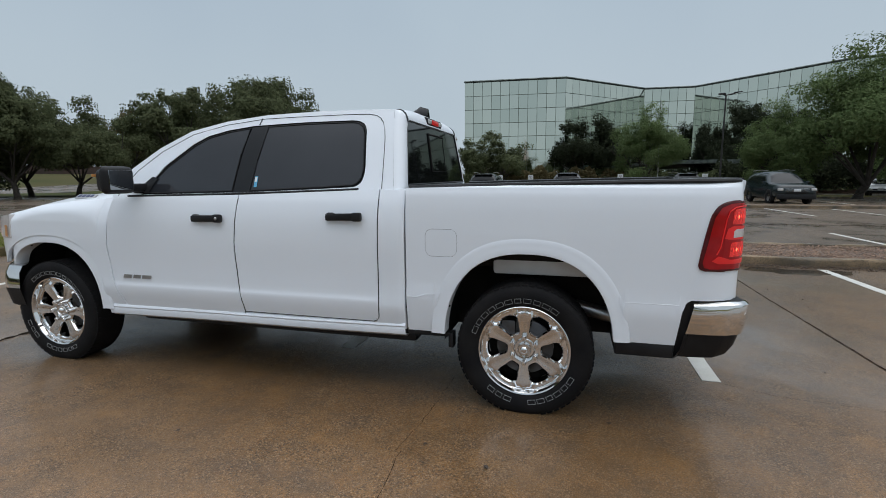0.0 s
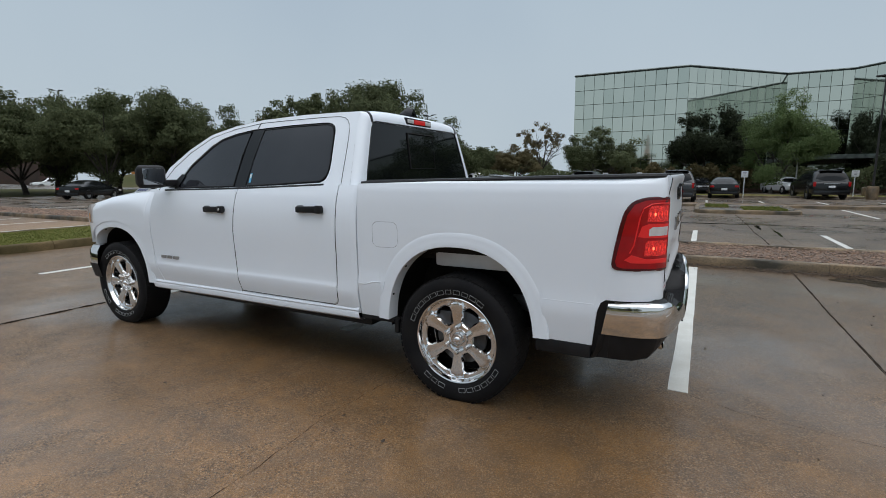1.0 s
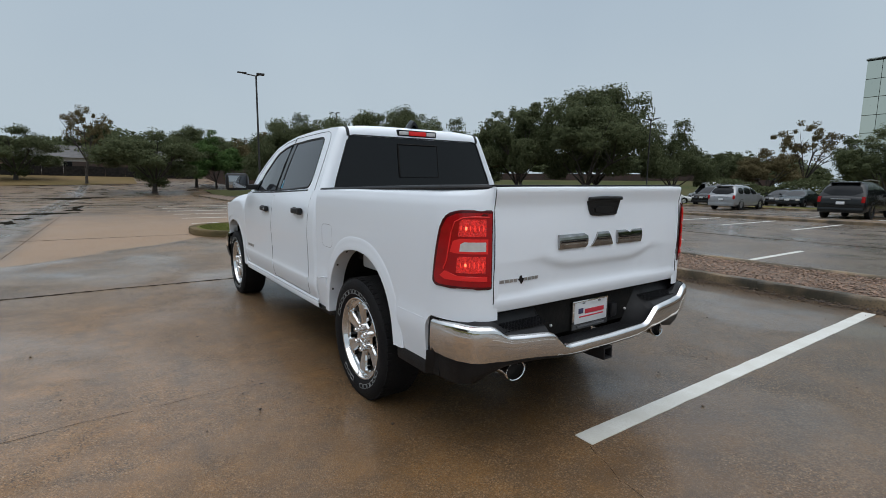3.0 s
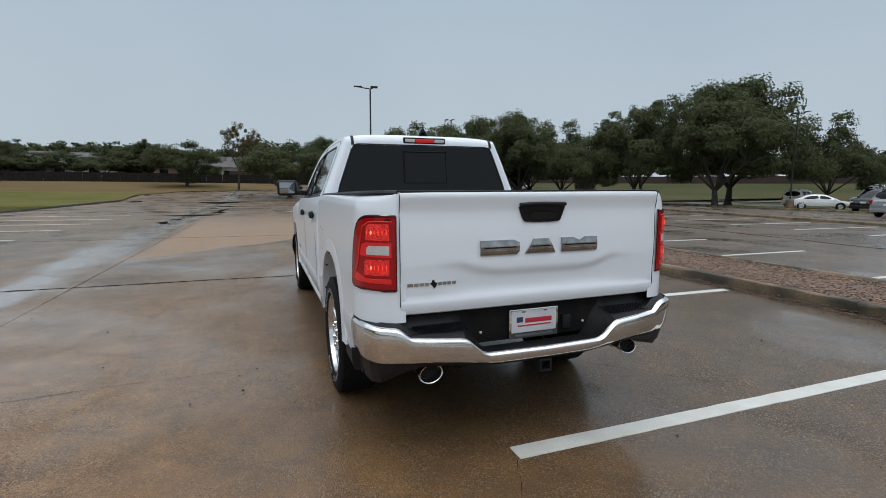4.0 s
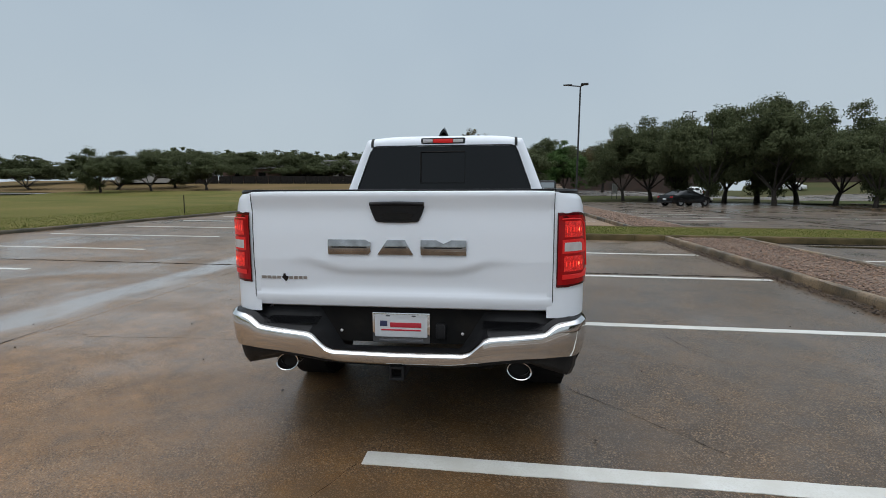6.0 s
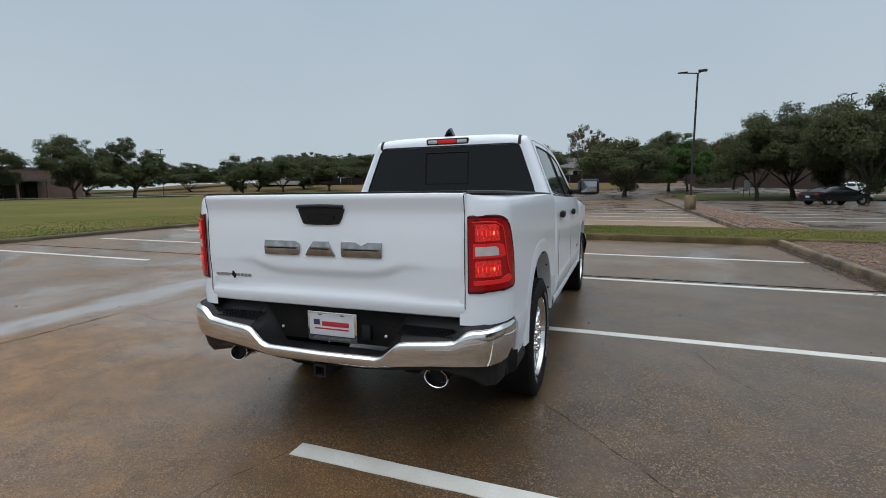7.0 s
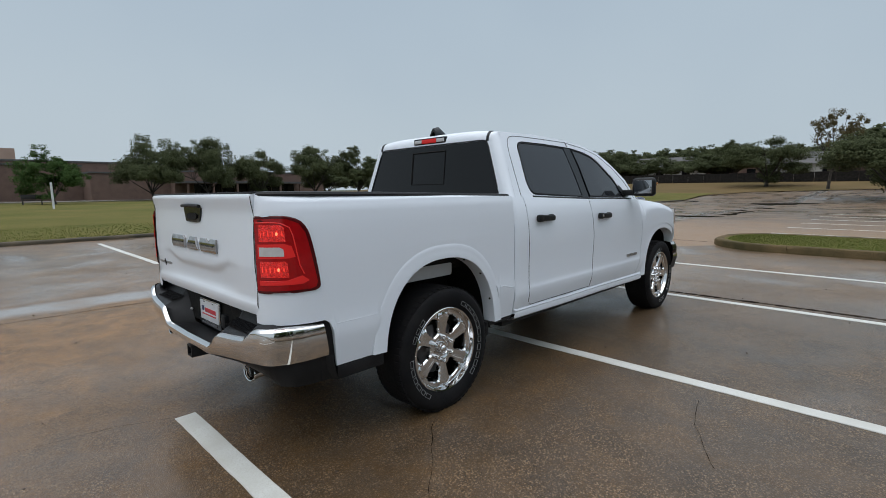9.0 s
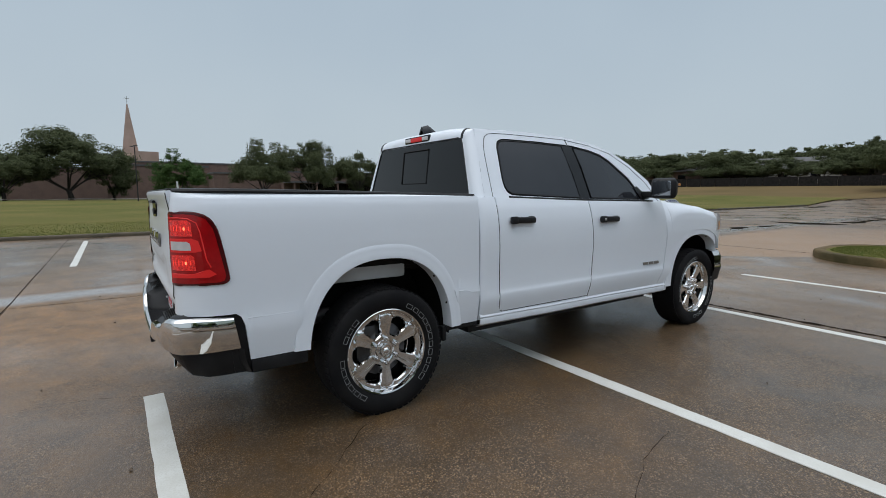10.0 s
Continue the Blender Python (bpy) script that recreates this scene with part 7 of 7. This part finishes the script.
house(12, 110, -5, 16, 9, 2.7, 2.4, FENCE)

fence = thing("board_fence", "weathered dark wooden board fence behind the lawn", "fence")
for k in range(34):
    x0 = -78 + k * 2.6
    y0 = 88 + 3 * math.sin(k * 0.08)
    bm = bmesh.new()
    flat(bm, x0, y0, x0 + 2.56, y0 + 0.06, land(x0, y0) - 0.1, land(x0, y0) + 1.6)
    part("fence_panel", bm, FENCE, fence, "", 0)


bm = bmesh.new()
flat(bm, -7.0, 97.0, 40.0, 97.3, 0.5, 4.6)
structure("wall_far", bm, FENCE_RED, "long dark red-brown wall behind the far trees", "wall")


# ---- lamps, signs, small things ----
def street_lamp(x, y, h, rz=0, plinth=True, label="tall dark parking lot lamp on a concrete plinth"):
    th = thing("street_lamp", label, "street lamp", x, y, 0.12 if plinth and x < 10 else 0, rz, "parking lot lamps")
    if plinth:
        bm = bmesh.new()
        lathe_r = [(0.30, 0.0), (0.30, 0.76), (0.27, 0.80)]
        ring = [[bm.verts.new((r * math.cos(k * math.tau / 20), r * math.sin(k * math.tau / 20), z)) for k in range(20)] for r, z in lathe_r]
        for a, b in zip(ring, ring[1:]):
            for k in range(20):
                bm.faces.new((a[k], a[(k + 1) % 20], b[(k + 1) % 20], b[k]))
        bm.faces.new(ring[-1])
        part("plinth", bm, KERB, th, "stained concrete plinth")
    bm = bmesh.new()
    tube(bm, [(0, 0, 0.8 if plinth else 0), (0, 0, h)], [0.062, 0.048], 10)
    part("pole", bm, POLE, th)
    bm = bmesh.new()
    tube(bm, [(-0.75, 0, h + 0.10), (0, 0, h), (0.2, 0, h + 0.08)], 0.035, 8)
    part("arm", bm, POLE, th)
    bm = bmesh.new()
    box(bm, (0.24, 0, h + 0.12), (0.44, 0.30, 0.10), 0.03)
    part("lamp_head", bm, POLE, th)
    bm = bmesh.new()
    box(bm, (-0.75, 0, h + 0.12), (0.50, 0.24, 0.05), 0.02)
    part("lamp_head", bm, POLE, th)


street_lamp(5.12, 26.95, 7.42, -10)
street_lamp(38.2, 22.9, 7.4, 80, True, "dark lamp post on a stained concrete plinth")
street_lamp(34.9, -10.4, 7.2, 60)
street_lamp(-58.4, 0.9, 6.0, 20, False, "slim lamp post on the lawn")
street_lamp(-71.6, 57.1, 7.9, 0, False, "slim lamp post among far trees")
street_lamp(24.0, 61.0, 11.0, 0, False, "slim lamp post among far trees")


def sign_post(x, y, h=1.75, rz=0):
    th = thing("parking_sign", "small white sign on a slim white post", "sign", x, y, 0, rz, "parking signs")
    bm = bmesh.new()
    tube(bm, [(0, 0, 0), (0, 0, h)], 0.03, 8)
    part("post", bm, WHITE_METAL, th)
    bm = bmesh.new()
    box(bm, (-0.035, 0, h - 0.16), (0.012, 0.40, 0.42), 0.004)
    part("sign_plate", bm, WHITE_METAL, th)
    for k in range(3):
        bm = bmesh.new()
        box(bm, (-0.043, 0, h - 0.05 - k * 0.08), (0.003, 0.24 - 0.05 * k, 0.03))
        part("sign_bar", bm, PRINT_GREY, th)


for x, y in ((35.2, -3.7), (36.3, 5.6), (36.3, 3.1), (37.3, -10.0)):
    sign_post(x, y)
board = thing("notice_board", "white notice board standing on the far lawn", "sign", 13.85, 55.4, 0.25, 12)
bm = bmesh.new()
box(bm, (0, 0, 1.3), (0.62, 0.08, 1.05), 0.02)
part("panel", bm, WHITE_METAL, board)
for sx in (-0.3, 0.3):
    bm = bmesh.new()
    tube(bm, [(sx, 0.07, 0), (sx, 0.07, 1.6)], 0.035, 8)
    part("leg", bm, POLE, board)
flag = thing("flag_pole", "slim pale flag pole before the office", "pole", 48.0, -8.3)
bm = bmesh.new()
tube(bm, [(0, 0, 0), (0, 0, 9.0)], [0.06, 0.03], 8)
part("pole", bm, WHITE_METAL, flag)
stake = thing("marker_stake", "thin wooden marker stake in the lawn", "stake", -15.4, 19.0)
bm = bmesh.new()
tube(bm, [(0, 0, 0), (0.02, 0, 1.0)], 0.022, 6)
part("stake", bm, FENCE, stake)
post = thing("leaning_post", "leaning white pipe post in the lawn", "post", -40.5, 3.0)
bm = bmesh.new()
tube(bm, [(0, 0, 0), (-0.25, 0, 2.1)], 0.07, 8)
part("post", bm, WHITE_METAL, post)
bench = thing("park_bench", "dark metal bench on the lawn", "bench", -57.0, 3.4, 0.2, 80)
bm = bmesh.new()
box(bm, (0, 0, 0.45), (1.7, 0.45, 0.06), 0.02)
part("seat", bm, POLE, bench)
bm = bmesh.new()
box(bm, (0, 0.22, 0.75), (1.7, 0.06, 0.45), 0.02)
part("backrest", bm, POLE, bench)
for sx in (-0.7, 0.7):
    bm = bmesh.new()
    box(bm, (sx, 0, 0.22), (0.08, 0.4, 0.44), 0.02)
    part("leg", bm, POLE, bench)
tub = thing("planter_tub", "brown concrete planter tub by the kerb", "planter", 39.5, -11.2)
bm = bmesh.new()
box(bm, (0, 0, 0.33), (0.55, 0.55, 0.66), 0.05)
part("tub", bm, KERB, tub)


# ---- parked cars ----
def parked_car(kind, x, y, rz, paint, label, wheel_mat=SILVER, size=1.0):
    """A car heading along its own +y."""
    suv = kind != "sedan"
    van = kind == "van"
    car = thing("parked_car", label, "van" if van else "car", x, y, land(x, y), rz, "parked cars")
    car.scale = (size, size, size)
    L, W, H = (5.2, 2.02, 1.86) if suv else (4.7, 1.82, 1.45)
    belt_z = 1.10 if suv else 0.92
    # body: cross-sections along y
    if suv:
        spine = [(-2.62, 0.46, 0.90, 0.84), (-2.59, 0.36, 1.02, 0.92), (-2.50, 0.30, 1.10, 0.965), (-2.3, 0.28, 1.15, 1.0), (-1.0, 0.26, 1.15, 1.01), (0.6, 0.26, 1.14, 1.01), (1.2, 0.28, 1.15, 1.0), (1.9, 0.36, 1.12, 0.985), (2.3, 0.38, 1.08, 0.96), (2.48, 0.42, 1.02, 0.92), (2.57, 0.47, 0.93, 0.86), (2.61, 0.55, 0.80, 0.78)]
    else:
        spine = [(-2.35, 0.50, 0.82, 0.78), (-2.3, 0.36, 0.94, 0.85), (-2.0, 0.30, 0.97, 0.90), (-1.0, 0.26, 0.94, 0.91), (0.6, 0.26, 0.92, 0.91), (1.3, 0.28, 0.88, 0.89), (2.0, 0.32, 0.76, 0.82), (2.28, 0.38, 0.66, 0.74), (2.35, 0.45, 0.58, 0.66)]
    bm = bmesh.new()
    prof = [(-0.86, 0.0), (-0.97, 0.12), (-1.0, 0.45), (-0.985, 0.75), (-0.93, 0.95), (-0.80, 1.0), (-0.4, 1.03), (0.0, 1.04), (0.4, 1.03), (0.80, 1.0), (0.93, 0.95), (0.985, 0.75), (1.0, 0.45), (0.97, 0.12), (0.86, 0.0)]
    rows = grid(bm, range(len(spine)), range(len(prof)), lambda i, k: (prof[int(k)][0] * spine[int(i)][3], spine[int(i)][0], spine[int(i)][1] + (spine[int(i)][2] - spine[int(i)][1]) * prof[int(k)][1]))
    bm.faces.new(rows[0])
    bm.faces.new(rows[-1][::-1])
    part("body", bm, paint, car)
    # cabin: a rounded painted shell with glass set on it
    if van:
        H, wb, wr = 2.5, 0.96, 0.86
        line = [(1.95, 1.12), (1.50, 1.70), (1.15, 2.30), (0.85, 2.46), (-0.5, 2.5), (-2.3, 2.48), (-2.48, 2.40), (-2.56, 1.12)]
        panes = [[(1.45, 1.22), (1.10, 1.95), (0.55, 1.98), (0.55, 1.22)]]
    elif suv:
        wb, wr = 0.965, 0.72
        line = [(1.50, 1.08), (1.02, 1.42), (0.56, 1.72), (0.25, 1.82), (-0.6, 1.87), (-1.6, 1.85), (-2.16, 1.79), (-2.38, 1.45), (-2.53, 1.08)]
        panes = [[(1.00, 1.17), (0.52, 1.58), (0.02, 1.66), (0.02, 1.17)], [(-0.08, 1.17), (-0.08, 1.66), (-1.05, 1.67), (-1.15, 1.18)], [(-1.24, 1.18), (-1.14, 1.67), (-1.85, 1.63), (-2.02, 1.22)]]
    else:
        wb, wr = 0.865, 0.60
        line = [(1.38, 0.88), (0.80, 1.18), (0.36, 1.37), (0.02, 1.43), (-0.6, 1.44), (-1.1, 1.36), (-1.55, 1.15), (-1.95, 0.92)]
        panes = [[(0.86, 0.98), (0.34, 1.27), (-0.12, 1.30), (-0.12, 0.98)], [(-0.20, 0.98), (-0.20, 1.30), (-0.85, 1.26), (-1.30, 1.04), (-1.22, 0.98)]]
    zb = belt_z - 0.06
    top_z = lerp_table(sorted(line))
    half = lambda z: wb + (wr - wb) * max(0.0, (z - zb) / (H - zb)) ** 1.3

    def shell(i, a):
        y, zt = line[int(i)]
        sn, cs = math.sin(radians(abs(a))), math.cos(radians(abs(a)))
        z = zb + (max(zt, zb + 0.01) - zb) * sn ** 0.55 if abs(a) > 0 else zb
        return (math.copysign(max(0.0, cs) ** 0.35 * half(z), a) if abs(a) < 90 else 0.0, y, z)

    def side_out(sgn):
        def lift(y, z):
            sn = min(0.97, max(0.0, (z - zb) / (top_z(y) - zb))) ** (1 / 0.55)
            return (sgn * ((1 - sn * sn) ** 0.175 * half(z) + 0.006), y, z)
        return lift

    def end_out(ends):
        def lift(x, z):
            cs = min(0.95, abs(x) / half(z)) ** (1 / 0.35)
            zt = zb + (z - zb) / (1 - cs * cs) ** 0.275
            zs = [q for _, q in ends]
            return (x, float(np.interp(zt, zs, [p for p, _ in ends])) + (0.012 if ends[0][0] > 0 else -0.012), z)
        return lift

    bm = bmesh.new()
    grid(bm, range(len(line)), [-0.01, -3, -8, -16, -28, -42, -58, -74, 90, 74, 58, 42, 28, 16, 8, 3, 0.01], shell)
    part("cabin", bm, paint, car, "", 50)
    front_ends = [p for p in line if p[0] > 0.2]
    rear_ends = sorted([p for p in line[4:]], key=lambda p: p[1])
    for ends, zlo, zhi, name in ((front_ends, belt_z + 0.02, H - 0.16 if not van else 2.2, "windscreen"), (rear_ends, belt_z + 0.06, H - 0.17, "rear_glass")):
        if van and name == "rear_glass":
            continue
        wl_, wh_ = half(zlo) * 0.90, half(zhi) * 0.80
        bm = bmesh.new()
        cover(bm, soften([(-wl_, zlo), (wl_, zlo), (wh_, zhi), (-wh_, zhi)], 1), end_out(ends), 24, None, 5)
        part(name, bm, CAR_GLASS, car, "dark car glass", 60)
    for sgn in (-1, 1):
        for pane in panes:
            bm = bmesh.new()
            cover(bm, soften(pane, 1), side_out(sgn), 20, None, 4)
            part("side_glass", bm, CAR_GLASS, car, "dark car glass", 60)
        for ly, sx in ((spine[0][0], 1), (spine[-1][0], -1)):
            rear = sx == 1
            bm = bmesh.new()
            zz = (0.95 if suv else 0.80) if rear else (0.82 if suv else 0.62)
            box(bm, (sgn * W * (0.43 if rear and suv else 0.385), ly + 0.05 * sx, zz), (0.26 if not rear else (0.13 if suv else 0.24), 0.14, 0.13 if not suv else (0.30 if rear else 0.13)), 0.03)
            part("rear_lamp" if rear else "head_lamp", bm, LENS_MID if rear else LENS_CLEAR, car)
        bm = bmesh.new()
        box(bm, (sgn * (W / 2 + 0.06), 1.0, belt_z + 0.10), (0.18, 0.12, 0.14), 0.04)
        part("mirror", bm, paint, car)
    for ly, sx in ((spine[0][0], -1), (spine[-1][0], 1)):
        bm = bmesh.new()
        box(bm, (0, ly + 0.01 * sx, 0.78 if suv else 0.62), (0.34, 0.04, 0.14), 0.01)
        part("number_plate", bm, PLATE, car)
        bm = bmesh.new()
        box(bm, (0, ly - (0.06 if suv else 0.02) * sx, 0.43 if suv else 0.38), (W * (0.90 if suv else 0.86), 0.20 if suv else 0.12, 0.26 if suv else 0.20), 0.05)
        part("bumper", bm, BLACK if sx > 0 else paint, car)
    if suv and not van:
        bm = bmesh.new()
        box(bm, (0, spine[0][0] + 0.0, 0.97), (0.80, 0.05, 0.05), 0.012)
        part("tailgate_trim", bm, SILVER, car)
        bm = bmesh.new()
        box(bm, (0, -2.24, H - 0.085), (1.24, 0.22, 0.04), 0.015)
        part("rear_spoiler", bm, paint, car)
        for z in (0.74, 0.80, 0.86):
            bm = bmesh.new()
            box(bm, (0, spine[-1][0] + 0.02, z), (W * 0.56, 0.03, 0.018), 0.005)
            part("grille_bar", bm, CHROME, car)
        for sgn in (-1, 1):
            bm = bmesh.new()
            tube(bm, [(sgn * 0.66, -2.1, H + 0.02), (sgn * 0.68, -1.0, H + 0.06), (sgn * 0.68, 0.3, H + 0.01)], 0.022, 6)
            part("roof_rail", bm, SILVER, car)
    bm = bmesh.new()
    box(bm, (0, spine[-1][0] - 0.01, 0.70 if suv else 0.56), (W * 0.5, 0.05, 0.20 if suv else 0.10), 0.02)
    part("grille", bm, GLOSS, car)
    r = 0.39 if suv else 0.33
    for wy in (-L * 0.30, L * 0.30):
        for sgn in (-1, 1):
            bm = bmesh.new()
            rings = lathe(bm, [(r * 0.62, -0.20), (r * 0.95, -0.22), (r, -0.18), (r, -0.04), (r * 0.95, 0.0), (r * 0.66, 0.005), (r * 0.62, -0.02)], 28)
            bmesh.ops.transform(bm, matrix=pose(sgn * (W / 2 - 0.01), wy, r, 0, 0, 0 if sgn > 0 else 180), verts=bm.verts)
            wheel_ob = part("wheel", bm, RUBBER, car)
            bm = bmesh.new()
            rings = lathe(bm, [(r * 0.64, -0.02), (r * 0.58, -0.03), (r * 0.20, -0.05), (0.001, -0.045)], 20)
            bmesh.ops.transform(bm, matrix=pose(sgn * (W / 2 - 0.01), wy, r, 0, 0, 0 if sgn > 0 else 180), verts=bm.verts)
            part("rim", bm, wheel_mat, wheel_ob)
            bm = bmesh.new()
            rings = lathe(bm, [(r * 1.09, -0.14), (r * 1.09, 0.002), (r * 0.96, 0.002)], 28)
            bmesh.ops.transform(bm, matrix=pose(sgn * (W / 2 - 0.01), wy, r + 0.02, 0, 0, 0 if sgn > 0 else 180), verts=bm.verts)
            part("wheel_arch", bm, BLACK, car)


parked_car("suv", 28.8, -11.9, 90, CAR_TEAL, "dark teal-black sport utility vehicle facing the lot")
parked_car("sedan", 41.5, -23.6, 60, CAR_WHITE, "white sedan parked far off by the trees")
parked_car("suv", 36.2, -7.9, -84, CAR_BLACK, "black sport utility vehicle seen from behind")
parked_car("sedan", 46.0, -7.3, -250, CAR_WHITE, "white car parked near the office")
parked_car("sedan", 35.6, -2.5, -90, CAR_BLACK, "black sedan parked nose to the office")
parked_car("sedan", 46.5, -1.0, 90, CAR_BLACK, "dark sedan parked facing the lot")
parked_car("suv", 29.4, 0.1, -90, CAR_CHARCOAL, "charcoal crossover seen from behind")
parked_car("suv", 29.8, 5.45, -90, CAR_BLACK, "black sport utility vehicle seen from behind", CHROME)
parked_car("sedan", 43.4, 12.7, 90, CAR_TEAL, "dark grey-green car parked by the trees")
parked_car("sedan", 46.6, 15.0, 90, CAR_BLACK, "dark car parked by the trees")
parked_car("sedan", 45.0, 6.3, -240, CAR_WHITE, "white car parked near the office")
parked_car("sedan", 39.8, 21.6, -147, CAR_WHITE, "white sedan parked beside a lamp plinth", SILVER, 0.85)
parked_car("suv", 47.6, 28.0, -80, CAR_WHITE, "white sport utility vehicle behind the sedan", SILVER, 0.85)
parked_car("van", 50.5, 23.0, 55, CAR_WHITE, "white high-roofed panel van parked by the trees", SILVER, 0.85)
parked_car("suv", 39.6, 17.6, 95, CAR_BLACK, "black crossover parked by the lawn", SILVER, 0.88)
parked_car("suv", 33.6, 13.0, -90, CAR_GREY, "silver crossover seen from behind", SILVER, 0.9)
parked_car("sedan", 16.6, 41.0, -62, CAR_BLACK, "black sedan parked under the oaks")
parked_car("sedan", 51.0, 88.0, 60, CAR_WHITE, "white car on the far street")
parked_car("suv", 34.5, 90.0, 80, CAR_WHITE, "white vehicle on the far street")
